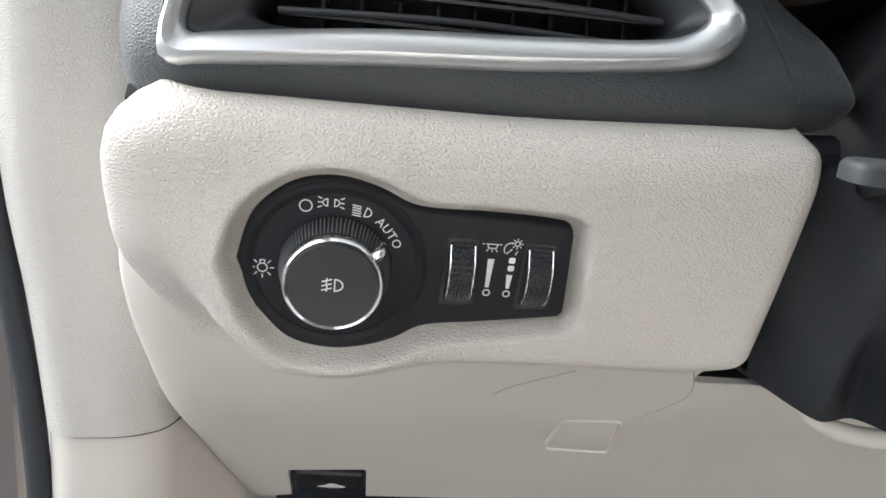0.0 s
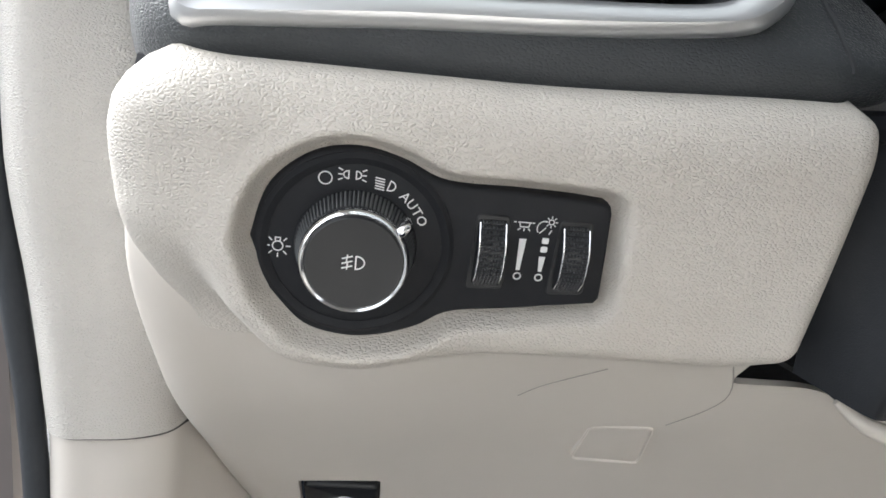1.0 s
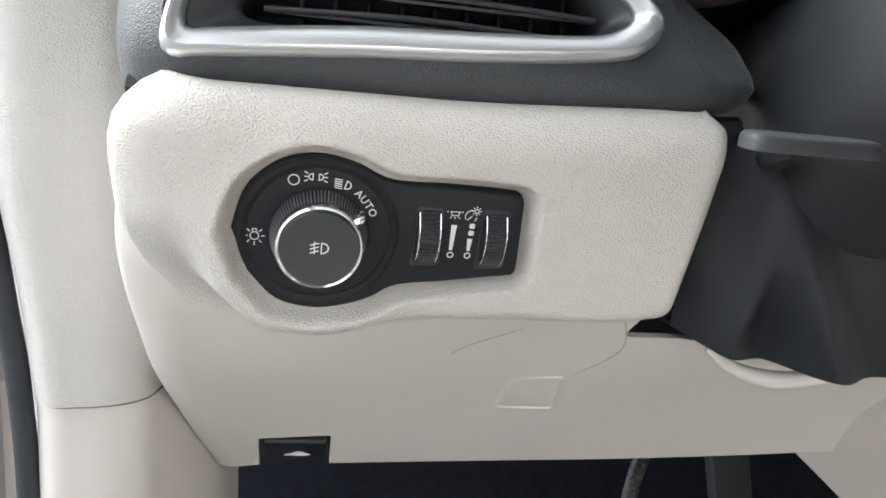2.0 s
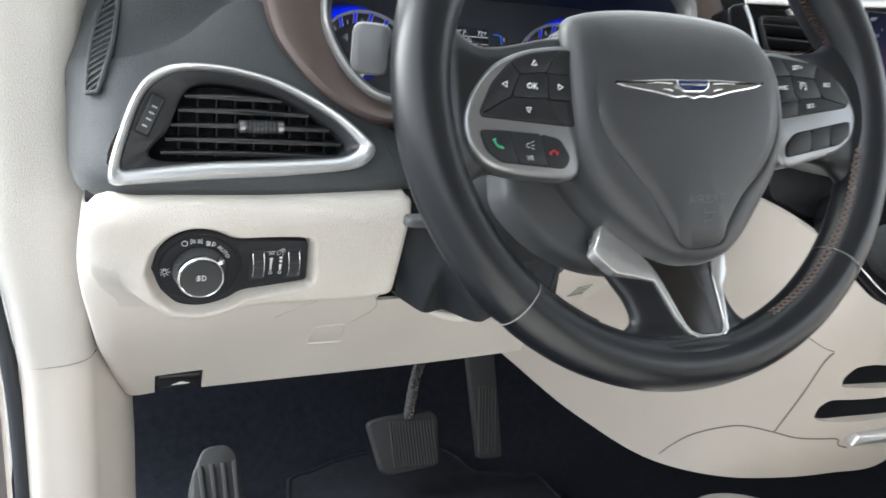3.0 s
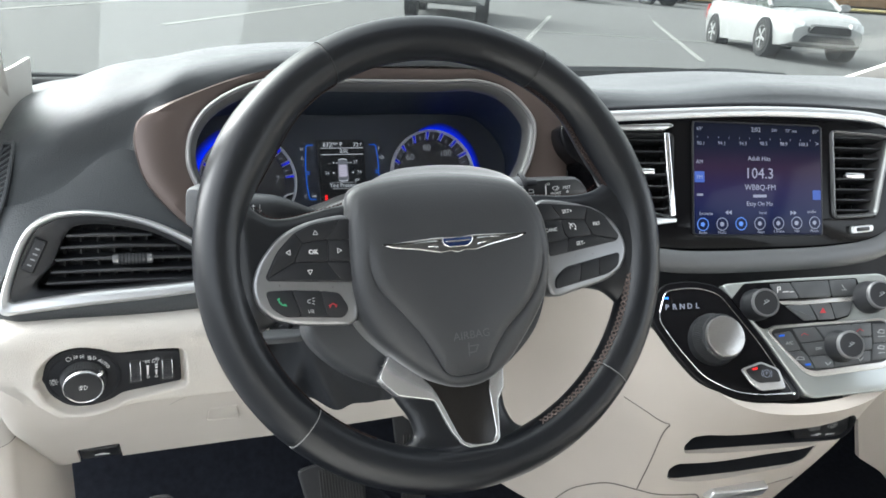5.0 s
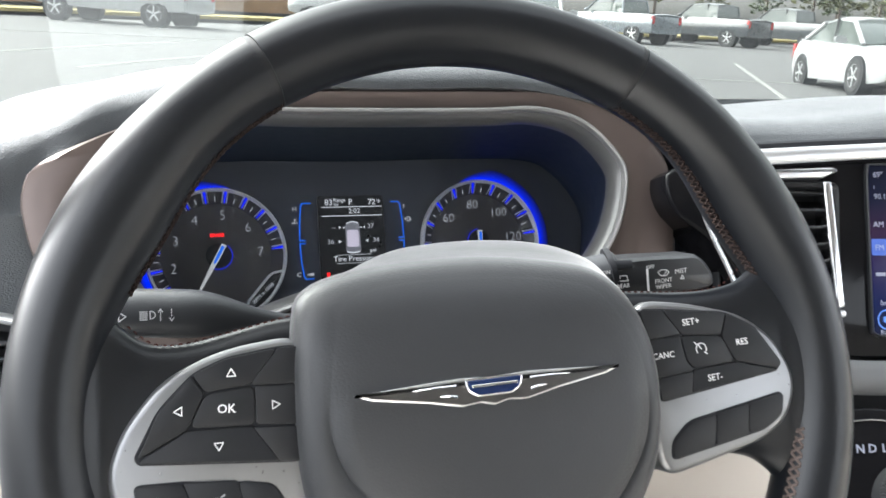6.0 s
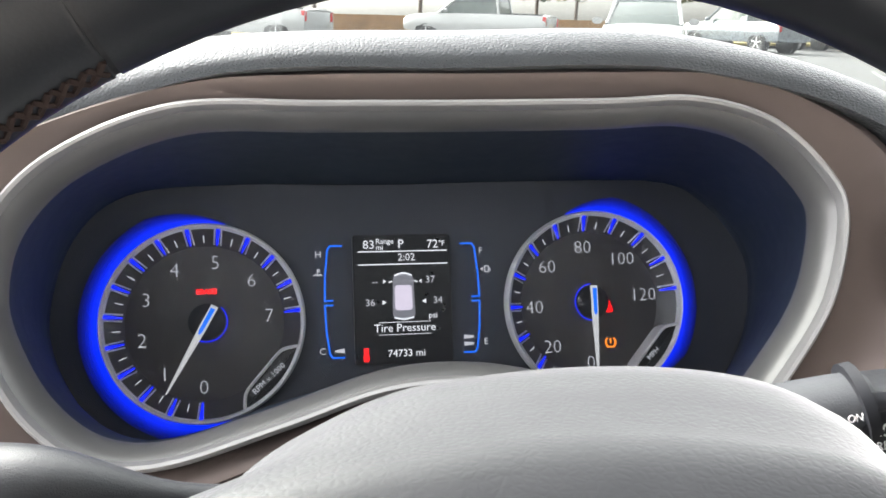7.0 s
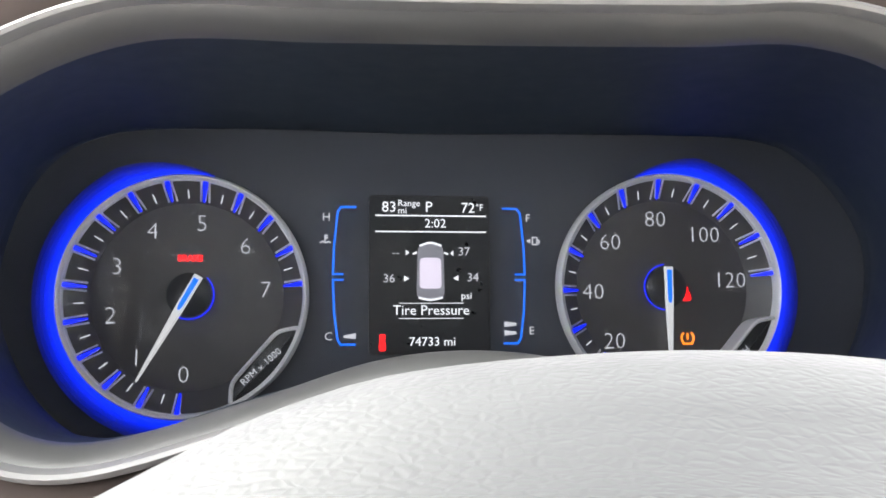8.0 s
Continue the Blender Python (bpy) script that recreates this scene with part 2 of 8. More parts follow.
# ---- materials ----
def surface(name, color, rough=0.5, metal=0.0, vary=0.06, scale=40.0, grain=0.0, grain_scale=900.0, grain_kind="noise", coat=0.0, second=None, rough_vary=0.08, spec=0.5, sheen=0.0):
    """A painted, moulded or covered surface: broad and fine variation of colour, gloss and relief, at true size."""
    m = bpy.data.materials.new(name)
    m.use_nodes = True
    nt = m.node_tree
    n, l = nt.nodes, nt.links
    b = n["Principled BSDF"]
    co = n.new("ShaderNodeTexCoord")
    big = n.new("ShaderNodeTexNoise")
    big.inputs["Scale"].default_value = scale
    big.inputs["Detail"].default_value = 5
    l.new(co.outputs["Object"], big.inputs["Vector"])
    ramp = n.new("ShaderNodeMix")
    ramp.data_type = "RGBA"
    c = Vector(color)
    d = Vector(second) if second else c * (1 - vary * 2)
    ramp.inputs["A"].default_value = (*(c * (1 + vary)), 1)
    ramp.inputs["B"].default_value = (*d, 1)
    l.new(big.outputs["Fac"], ramp.inputs["Factor"])
    l.new(ramp.outputs["Result"], b.inputs["Base Color"])
    mr = n.new("ShaderNodeMapRange")
    mr.inputs["To Min"].default_value = max(rough - rough_vary, 0.02)
    mr.inputs["To Max"].default_value = min(rough + rough_vary, 1)
    fine = n.new("ShaderNodeTexNoise")
    fine.inputs["Scale"].default_value = scale * 6
    fine.inputs["Detail"].default_value = 4
    l.new(co.outputs["Object"], fine.inputs["Vector"])
    l.new(fine.outputs["Fac"], mr.inputs["Value"])
    l.new(mr.outputs["Result"], b.inputs["Roughness"])
    b.inputs["Metallic"].default_value = metal
    b.inputs["Specular IOR Level"].default_value = spec
    b.inputs["Coat Weight"].default_value = coat
    b.inputs["Coat Roughness"].default_value = 0.06
    if sheen:
        b.inputs["Sheen Weight"].default_value = sheen
        b.inputs["Sheen Roughness"].default_value = 0.35
    if grain:
        bump = n.new("ShaderNodeBump")
        bump.inputs["Strength"].default_value = grain
        bump.inputs["Distance"].default_value = 0.0006
        if grain_kind == "leather":
            warp = n.new("ShaderNodeTexNoise")
            warp.inputs["Scale"].default_value = grain_scale * 0.5
            add = n.new("ShaderNodeVectorMath")
            add.operation = "MULTIPLY_ADD"
            add.inputs[1].default_value = (0.6 / grain_scale,) * 3
            l.new(co.outputs["Object"], warp.inputs["Vector"])
            l.new(warp.outputs["Color"], add.inputs[0])
            l.new(co.outputs["Object"], add.inputs[2])
            squash = n.new("ShaderNodeVectorMath")
            squash.operation = "MULTIPLY"
            squash.inputs[1].default_value = (0.72, 1.0, 1.15)
            l.new(add.outputs[0], squash.inputs[0])
            v = n.new("ShaderNodeTexVoronoi")
            v.feature = "DISTANCE_TO_EDGE"
            v.inputs["Scale"].default_value = grain_scale
            l.new(squash.outputs[0], v.inputs["Vector"])
            cl = n.new("ShaderNodeMapRange")
            cl.interpolation_type = "SMOOTHSTEP"
            cl.inputs["From Max"].default_value = 0.32
            l.new(v.outputs["Distance"], cl.inputs["Value"])
            some = n.new("ShaderNodeTexNoise")
            some.inputs["Scale"].default_value = grain_scale * 0.55
            some.inputs["Detail"].default_value = 3
            l.new(co.outputs["Object"], some.inputs["Vector"])
            fade = n.new("ShaderNodeMapRange")
            fade.inputs["From Min"].default_value, fade.inputs["From Max"].default_value = 0.38, 0.62
            fade.inputs["To Min"].default_value, fade.inputs["To Max"].default_value = 1.0, 0.75
            l.new(some.outputs["Fac"], fade.inputs["Value"])
            crease = n.new("ShaderNodeMix")
            crease.inputs["A"].default_value = 1.0
            l.new(fade.outputs["Result"], crease.inputs["Factor"])
            l.new(cl.outputs["Result"], crease.inputs["B"])
            both = n.new("ShaderNodeMath")
            both.operation = "MULTIPLY_ADD"
            both.inputs[1].default_value = 0.12
            l.new(some.outputs["Fac"], both.inputs[0])
            l.new(crease.outputs["Result"], both.inputs[2])
            l.new(both.outputs[0], bump.inputs["Height"])
        else:
            g = n.new("ShaderNodeTexNoise")
            g.inputs["Scale"].default_value = grain_scale
            g.inputs["Detail"].default_value = 3
            l.new(co.outputs["Object"], g.inputs["Vector"])
            l.new(g.outputs["Fac"], bump.inputs["Height"])
        l.new(bump.outputs["Normal"], b.inputs["Normal"])
    return m


def lit(name, color, strength):
    """A surface that gives off light: lamps and screens."""
    m = bpy.data.materials.new(name)
    m.use_nodes = True
    b = m.node_tree.nodes["Principled BSDF"]
    b.inputs["Base Color"].default_value = (*[c * 0.3 for c in color], 1)
    b.inputs["Emission Color"].default_value = (*color, 1)
    b.inputs["Emission Strength"].default_value = strength * 0.72
    b.inputs["Roughness"].default_value = 0.4
    return m


def clear(name, tint, gloss=0.02, rough=0.0, haze=0.0, slant=0.6):
    """Thin glass or clear plastic: see-through, with a mirror gloss that grows at a slant."""
    m = bpy.data.materials.new(name)
    m.use_nodes = True
    n, l = m.node_tree.nodes, m.node_tree.links
    out = n["Material Output"]
    n.remove(n["Principled BSDF"])
    tr, gl, mix, fr = n.new("ShaderNodeBsdfTransparent"), n.new("ShaderNodeBsdfGlossy"), n.new("ShaderNodeMixShader"), n.new("ShaderNodeLayerWeight")
    pw, sc = n.new("ShaderNodeMath"), n.new("ShaderNodeMath")
    pw.operation, sc.operation = "POWER", "MULTIPLY_ADD"
    pw.inputs[1].default_value, sc.inputs[1].default_value, sc.inputs[2].default_value = 4.0, slant, gloss
    tr.inputs["Color"].default_value = (*tint, 1)
    gl.inputs["Roughness"].default_value = rough
    l.new(fr.outputs["Facing"], pw.inputs[0])
    l.new(pw.outputs[0], sc.inputs[0])
    l.new(sc.outputs[0], mix.inputs[0])
    l.new(tr.outputs[0], mix.inputs[1])
    l.new(gl.outputs[0], mix.inputs[2])
    # haze: flat pale veil, as windscreen dirt and as painted reflections on the lens
    veil, hz = n.new("ShaderNodeBsdfDiffuse"), n.new("ShaderNodeMixShader")
    veil.inputs["Color"].default_value = (0.8, 0.82, 0.85, 1)
    hz.inputs[0].default_value = haze
    l.new(mix.outputs[0], hz.inputs[1])
    l.new(veil.outputs[0], hz.inputs[2])
    l.new(hz.outputs[0], out.inputs["Surface"])
    return m


BEIGE = (0.585, 0.56, 0.52)
beige_leather = surface("beige_grained_vinyl", BEIGE, 0.52, vary=0.04, scale=12, grain=0.6, grain_scale=720, grain_kind="leather")
# one beige plastic in two tones: local light and shade put into colour
beige_plain = surface("beige_moulded_plastic", (0.63, 0.59, 0.54), 0.6, vary=0.04, scale=9, grain=0.12, grain_scale=1400)
beige_shaded = surface("beige_shaded_plastic", (0.51, 0.467, 0.42), 0.6, vary=0.05, scale=7, grain=0.14, grain_scale=1300)
spoke_silver = surface("satin_spoke_silver", (0.60, 0.60, 0.595), 0.26, metal=0.8, vary=0.015, scale=12, rough_vary=0.015)
beige_soiled = surface("beige_grained_vinyl_worn", BEIGE, 0.52, vary=0.03, scale=16, grain=0.6, grain_scale=720, grain_kind="leather", second=(0.545, 0.50, 0.44))
dash_dark = surface("slate_grained_dash", (0.041, 0.046, 0.050), 0.54, vary=0.06, scale=14, grain=0.42, grain_scale=700, grain_kind="leather", sheen=0.26, spec=0.5)
dash_mid = surface("slate_moulded_plastic", (0.045, 0.048, 0.052), 0.55, vary=0.08, scale=20, grain=0.2, grain_scale=1500)
brown_trim = surface("brown_satin_trim", (0.135, 0.106, 0.096), 0.34, vary=0.05, scale=10, metal=0.5, grain=0.05, grain_scale=2500)
black_plastic = surface("black_plastic", (0.014, 0.015, 0.017), 0.42, vary=0.12, scale=60, grain=0.1, grain_scale=2500)
black_matte = surface("black_matte_plastic", (0.011, 0.012, 0.015), 0.65, spec=0.35, vary=0.12, scale=40, grain=0.1, grain_scale=1800)
piano = surface("black_gloss_plastic", (0.006, 0.006, 0.007), 0.08, vary=0.1, scale=20, coat=0.0, spec=0.16, rough_vary=0.02)
chrome = surface("chrome", (0.88, 0.885, 0.90), 0.16, metal=1.0, vary=0.03, scale=60, rough_vary=0.05)
satin = surface("satin_silver", (0.70, 0.71, 0.72), 0.33, metal=0.85, vary=0.02, scale=16, rough_vary=0.02, grain=0.01, grain_scale=4000)
brushed = surface("brushed_aluminium", (0.46, 0.455, 0.445), 0.28, metal=0.95, vary=0.05, scale=300, rough_vary=0.05)
rubber = surface("black_rubber", (0.010, 0.0105, 0.012), 0.75, vary=0.15, scale=50, grain=0.25, grain_scale=1500)
seal_rubber = surface("door_seal_rubber", (0.03, 0.034, 0.04), 0.7, vary=0.12, scale=50, grain=0.3, grain_scale=1800)
wheel_leather = surface("black_wheel_leather", (0.0065, 0.0075, 0.0095), 0.32, spec=0.42, vary=0.03, scale=25, grain=0.02, grain_scale=900, grain_kind="leather", rough_vary=0.03)
pad_vinyl = surface("charcoal_airbag_cover", (0.025, 0.0265, 0.029), 0.44, vary=0.06, scale=18, grain=0.09, grain_scale=620, grain_kind="leather", sheen=0.30, spec=0.45)
pod_satin = surface("dark_satin_silver", (0.235, 0.237, 0.242), 0.30, metal=0.75, vary=0.04, scale=60, rough_vary=0.06)
stalk_grey = surface("charcoal_stalk_plastic", (0.028, 0.030, 0.033), 0.38, vary=0.08, scale=40, grain=0.3, grain_scale=2200)
vent_grey = surface("charcoal_vent_plastic", (0.040, 0.042, 0.046), 0.42, vary=0.1, scale=40, grain=0.12, grain_scale=2200)
gaiter_cloth = surface("black_gaiter_cloth", (0.0125, 0.0145, 0.018), 0.55, spec=0.3, vary=0.15, scale=30, grain=0.3, grain_scale=1600)
thread = surface("brown_thread", (0.13, 0.102, 0.092), 0.85, vary=0.2, scale=400, spec=0.1)
thread_dark = surface("dark_brown_thread", (0.026, 0.018, 0.016), 0.85, vary=0.2, scale=400, spec=0.08)
carpet = surface("black_carpet", (0.010, 0.0115, 0.0165), 0.95, vary=0.35, scale=90, grain=0.9, grain_scale=1600, spec=0.1)
mat_pile = surface("dark_mat_pile", (0.010, 0.0112, 0.0145), 0.95, vary=0.35, scale=70, grain=0.9, grain_scale=1300, spec=0.1)
print_white = surface("white_print", (0.8, 0.8, 0.8), 0.5, vary=0.02)
print_grey = surface("grey_print", (0.35, 0.36, 0.37), 0.5, vary=0.02)
body_brown = surface("brown_grey_car_paint", (0.12, 0.10, 0.095), 0.35, metal=0.3, vary=0.04, scale=5, coat=0.8)
headliner = surface("light_grey_headliner", (0.34, 0.33, 0.315), 0.9, vary=0.05, scale=15, grain=0.3, grain_scale=900)
dial_face = surface("charcoal_dial", (0.085, 0.079, 0.077), 0.40, vary=0.1, scale=30)
navy_shroud = surface("dark_cluster_shroud", (0.028, 0.040, 0.060), 0.6, vary=0.1, scale=20, grain=0.15, grain_scale=1800)
blue_lamp = lit("blue_lamp", (0.0, 0.012, 1.0), 0.24)
# the lit halo's soft fade outward, painted as six bands of falling emission
halo_glows = [lit("blue_halo_glow", (0.0, 0.018, 0.9), s) for s in (0.30, 0.24, 0.15, 0.085, 0.042, 0.015)]
blue_soft = lit("blue_bracket_lamp", (0.0, 0.12, 0.75), 0.25)
red_lamp = lit("red_lamp", (1.0, 0.006, 0.008), 0.32)
amber_lamp = lit("amber_lamp", (1.0, 0.25, 0.02), 0.25)
white_lamp = lit("white_display", (0.8, 0.82, 0.85), 0.19)
grey_lamp = lit("grey_display", (0.55, 0.56, 0.6), 0.15)
panel_print = lit("backlit_print", (0.62, 0.66, 0.82), 0.048)
faint_print = lit("faint_backlit_print", (0.62, 0.66, 0.82), 0.030)
icon_blue = lit("blue_icon_lamp", (0.12, 0.3, 0.9), 0.2)
display_dark = surface("dark_display", (0.008, 0.009, 0.012), 0.3, vary=0.1, scale=30)
windscreen_glass = clear("windscreen_glass", (0.73, 0.745, 0.72), haze=0.04)
# haze here paints the reflections that veil the cluster lens
lens_clear = clear("clear_cluster_lens", (0.94, 0.95, 0.96), gloss=0.004, slant=0.03, rough=0.02, haze=0.015)

# ---- outside: sloping car park, verge, trees ----
SLOPE, BASE = 0.0227, -0.05


def land(x, y):
    return Vector((x, y, BASE + SLOPE * y))


asphalt = surface("worn_asphalt", (0.073, 0.074, 0.073), 0.9, vary=0.18, scale=0.6, grain=0.4, grain_scale=60, second=(0.080, 0.081, 0.082))
line_paint = surface("worn_white_line_paint", (0.23, 0.23, 0.22), 0.8, vary=0.2, scale=6)
dry_grass = surface("dry_yellow_grass", (0.27, 0.22, 0.07), 0.95, vary=0.3, scale=1.5, grain=0.6, grain_scale=30)
pine_straw = surface("brown_straw_bank", (0.25, 0.15, 0.08), 0.95, vary=0.3, scale=1.0, grain=0.6, grain_scale=30)

bm = bmesh.new()
ys = [-60, -20, 0, 10, 20, 40, 70, 120, 400, 2500]
vs = [[bm.verts.new((x, y, BASE + SLOPE * min(y, 120) if y > 0 else BASE)) for x in (-2500, -200, -40, 0, 40, 200, 2500)] for y in ys]
for a, b in zip(vs, vs[1:]):
    for i in range(6):
        bm.faces.new((a[i], a[i + 1], b[i + 1], b[i]))
tagged(part("ground", bm, asphalt), "grey worn asphalt of a sloping car park", "ground", kind="structure")


def strip(name, p, q, w, material, lift, label, category):
    a, b = land(*p), land(*q)
    side = Vector((-(b - a).y, (b - a).x, 0)).normalized() * (w / 2)
    bm = bmesh.new()
    up = Vector((0, 0, lift))
    low = [bm.verts.new(v) for v in (a - side, b - side, b + side, a + side)]
    top = [bm.verts.new(v.co + up) for v in low]
    bm.faces.new(top)
    for i in range(4):
        bm.faces.new((low[i], low[(i + 1) % 4], top[(i + 1) % 4], top[i]))
    return tagged(part(name, bm, material), label, category, kind="structure")


for p, q in PARKING_LINES:
    strip("parking_line", p, q, 0.11, line_paint, 0.006, "worn white painted parking line on asphalt", "road marking")
strip("grass_verge", (-120, 9), (170, 84), 12, dry_grass, 0.12, "dry yellow grass verge beyond the car park", "grass")
strip("straw_bank", (-124, 22), (166, 97), 15, pine_straw, 0.9, "brown straw-covered bank behind the verge", "bank")

leaf_green = surface("green_foliage", (0.07, 0.10, 0.035), 0.8, vary=0.35, scale=0.8)
leaf_olive = surface("olive_foliage", (0.12, 0.125, 0.05), 0.8, vary=0.35, scale=0.8)
bark = surface("grey_bark", (0.12, 0.09, 0.07), 0.9, vary=0.3, scale=3)


def tree(x, y, h, material, seed, label):
    rnd = random.Random(seed)
    foot = land(x, y) + Vector((0, 0, 0.3))
    t = thing("tree", label, "tree", foot, group="trees behind the car park")
    bm = tube([foot, foot + Vector((0.1, 0, h * 0.35)), foot + Vector((0.0, 0.1, h * 0.8))], [0.22, 0.16, 0.05], 8)
    for k in range(7):
        a, z = rnd.uniform(0, 6.28), h * rnd.uniform(0.3, 0.7)
        p = foot + Vector((0, 0, z))
        tube([p, p + Vector((math.cos(a), math.sin(a), 0.5)) * h * 0.15, p + Vector((math.cos(a), math.sin(a), 0.8)) * h * 0.27], [0.09, 0.06, 0.02], 6, bm=bm)
    part("trunk", bm, bark, t)
    bm = bmesh.new()
    for k in range(420):
        a, z = rnd.uniform(0, 6.28), rnd.uniform(0.22, 1.0)
        spread = h * 0.3 * (1 - abs(z - 0.5) * 1.3) * rnd.uniform(0.35, 1.1)
        c = foot + Vector((math.cos(a) * spread, math.sin(a) * spread, h * z))
        r = h * rnd.uniform(0.02, 0.05)
        vs = [bm.verts.new(c + Vector((rnd.uniform(-1, 1), rnd.uniform(-1, 1), rnd.uniform(-0.7, 0.7))) * r) for _ in range(5)]
        for f in ((0, 1, 2), (0, 2, 3), (0, 3, 4), (1, 2, 4)):
            bm.faces.new([vs[i] for i in f])
    part("crown", bm, material, t)


for k in range(26):
    rnd = random.Random(100 + k)
    tree(-70 + k * 7.4 + rnd.uniform(-2, 2), 55 + k * 1.9 + rnd.uniform(0, 14), rnd.uniform(8, 14), leaf_olive if k % 3 else leaf_green, k,
         "olive-green tree with an uneven crown" if k % 3 else "darker green tree with an uneven crown")

# ---- cabin shell ----
bm = net([[(-0.52, -2.32, 0.40), (0.4, -2.32, 0.40), (1.25, -2.32, 0.40)], [(-0.50, 0.30, 0.395), (0.4, 0.30, 0.395), (1.25, 0.30, 0.395)],
          [(-0.50, 0.58, 0.41), (0.4, 0.58, 0.41), (1.25, 0.58, 0.41)], [(-0.50, 0.72, 0.60), (0.4, 0.72, 0.60), (1.25, 0.72, 0.60)],
          [(-0.50, 0.74, 1.10), (0.4, 0.74, 1.10), (1.25, 0.74, 1.10)]], 8, 8)
tagged(thicken(part("floor", bm, carpet), 0.02), "black carpet of the footwell and firewall", "floor", kind="structure")


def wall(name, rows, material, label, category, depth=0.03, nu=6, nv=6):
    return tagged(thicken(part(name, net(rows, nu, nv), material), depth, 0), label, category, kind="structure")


wall("ceiling", [[(-0.45, -0.05, 1.60), (0.35, -0.02, 1.64), (1.2, -0.05, 1.60)], [(-0.5, -0.9, 1.68), (0.35, -0.9, 1.72), (1.25, -0.9, 1.68)], [(-0.5, -2.3, 1.66), (0.35, -2.3, 1.70), (1.25, -2.3, 1.66)]], headliner, "light grey cloth headliner", "ceiling")
# unseen rear wall, kept solid so no light reflects in the screen
wall("wall_rear", [[(-0.5, -2.3, 0.4), (0.4, -2.35, 0.4), (1.25, -2.3, 0.4)], [(-0.5, -2.3, 1.69), (0.4, -2.35, 1.72), (1.25, -2.3, 1.69)]], beige_plain, "unseen plain beige wall closing the rear of the cabin", "wall")
wall("wall_passenger", [[(1.25, 0.72, 0.4), (1.25, -0.6, 0.4), (1.25, -2.3, 0.4)], [(1.25, 0.72, 1.08), (1.25, -0.6, 1.08), (1.25, -2.3, 1.08)]], beige_plain, "beige trim of the passenger door", "wall")
# unseen side walls, left open above to let light in from behind
wall("wall_driver_rear", [[(-0.52, -1.1, 0.4), (-0.52, -1.7, 0.4), (-0.52, -2.3, 0.4)], [(-0.52, -1.1, 1.08), (-0.52, -1.7, 1.08), (-0.52, -2.3, 1.08)]], beige_plain, "plain beige trim below the rear side window", "wall")
for k, (x, y0, y1) in enumerate(((-0.51, -1.10, -1.24), (-0.51, -2.16, -2.30), (1.245, -0.66, -0.80), (1.245, -2.16, -2.30))):
    wall("wall_window_pillar_%d" % (k + 1), [[(x, y0, 1.08), (x, y1, 1.08)], [(x, y0, 1.69), (x, y1, 1.69)]], beige_plain, "plain beige pillar between the rear windows", "wall", nu=2, nv=2)

# unseen seat-shaped walls closing the cabin rearward, added to bounce light onto the dash
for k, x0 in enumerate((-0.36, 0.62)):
    wall("wall_seat_%d" % (k + 1), [[(x0 + 0.03, -0.36, 0.42), (x0 + 0.28, -0.34, 0.42), (x0 + 0.53, -0.36, 0.42)], [(x0, -0.40, 0.66), (x0 + 0.28, -0.38, 0.68), (x0 + 0.56, -0.40, 0.66)], [(x0, -0.62, 0.66), (x0 + 0.28, -0.62, 0.65), (x0 + 0.56, -0.62, 0.66)], [(x0, -0.92, 0.70), (x0 + 0.28, -0.95, 0.68), (x0 + 0.56, -0.92, 0.70)], [(x0 + 0.05, -1.06, 1.20), (x0 + 0.28, -1.10, 1.22), (x0 + 0.51, -1.06, 1.20)]], beige_leather, "unseen plain beige seat-shaped wall, added to bounce light forward", "seat", 0.04, 8, 8)

# windscreen, raked back over the dash
bm = net([[(-0.44, 0.64, 1.095), (0.0, 0.74, 1.10), (0.37, 0.77, 1.10), (0.75, 0.74, 1.10), (1.2, 0.62, 1.095)],
          [(-0.43, 0.32, 1.34), (0.0, 0.41, 1.355), (0.37, 0.43, 1.36), (0.75, 0.41, 1.355), (1.17, 0.31, 1.34)],
          [(-0.42, -0.03, 1.60), (0.0, 0.04, 1.625), (0.37, 0.06, 1.63), (0.75, 0.04, 1.625), (1.14, -0.03, 1.60)]], 8, 8)
glass = thicken(part("window_1", bm, windscreen_glass), 0.004, 0)
glass.visible_shadow = False
tagged(glass, "clear raked windscreen with a faint green tint", "windscreen", kind="structure")
tagged(part("trim_windscreen_base", tube([(-0.43, 0.645, 1.10), (0.0, 0.735, 1.105), (0.37, 0.765, 1.105), (0.75, 0.735, 1.105), (1.19, 0.625, 1.10)], 0.014, 8, flat=0.5), black_matte), "black band along the foot of the windscreen", "trim", kind="structure")

# wiper lying at the foot of the glass, outside
wiper = thing("windscreen_wiper", "black windscreen wiper lying along the foot of the glass", "wiper", (0.8, 0.76, 1.11))
part("blade", tube(curve([(0.40, 0.82, 1.118), (0.75, 0.82, 1.128), (1.05, 0.76, 1.128), (1.30, 0.66, 1.120)], 6), 0.009, 6, flat=1.6), black_matte, wiper)
part("arm", tube(curve([(0.70, 0.84, 1.12), (0.85, 0.82, 1.138), (1.0, 0.785, 1.138)], 6), 0.008, 6), black_plastic, wiper)

# pale patch with faint lines on the windscreen, built as a translucent sheet
paper = bpy.data.materials.new("translucent_sheet")
paper.use_nodes = True
pn, pk = paper.node_tree.nodes, paper.node_tree.links
pn.remove(pn["Principled BSDF"])
pt, pd, pm = pn.new("ShaderNodeBsdfTransparent"), pn.new("ShaderNodeBsdfTranslucent"), pn.new("ShaderNodeMixShader")
pd.inputs["Color"].default_value = (0.75, 0.8, 0.78, 1)
pm.inputs[0].default_value = 0.011
pk.new(pt.outputs[0], pm.inputs[1])
pk.new(pd.outputs[0], pm.inputs[2])
pk.new(pm.outputs[0], pn["Material Output"].inputs["Surface"])
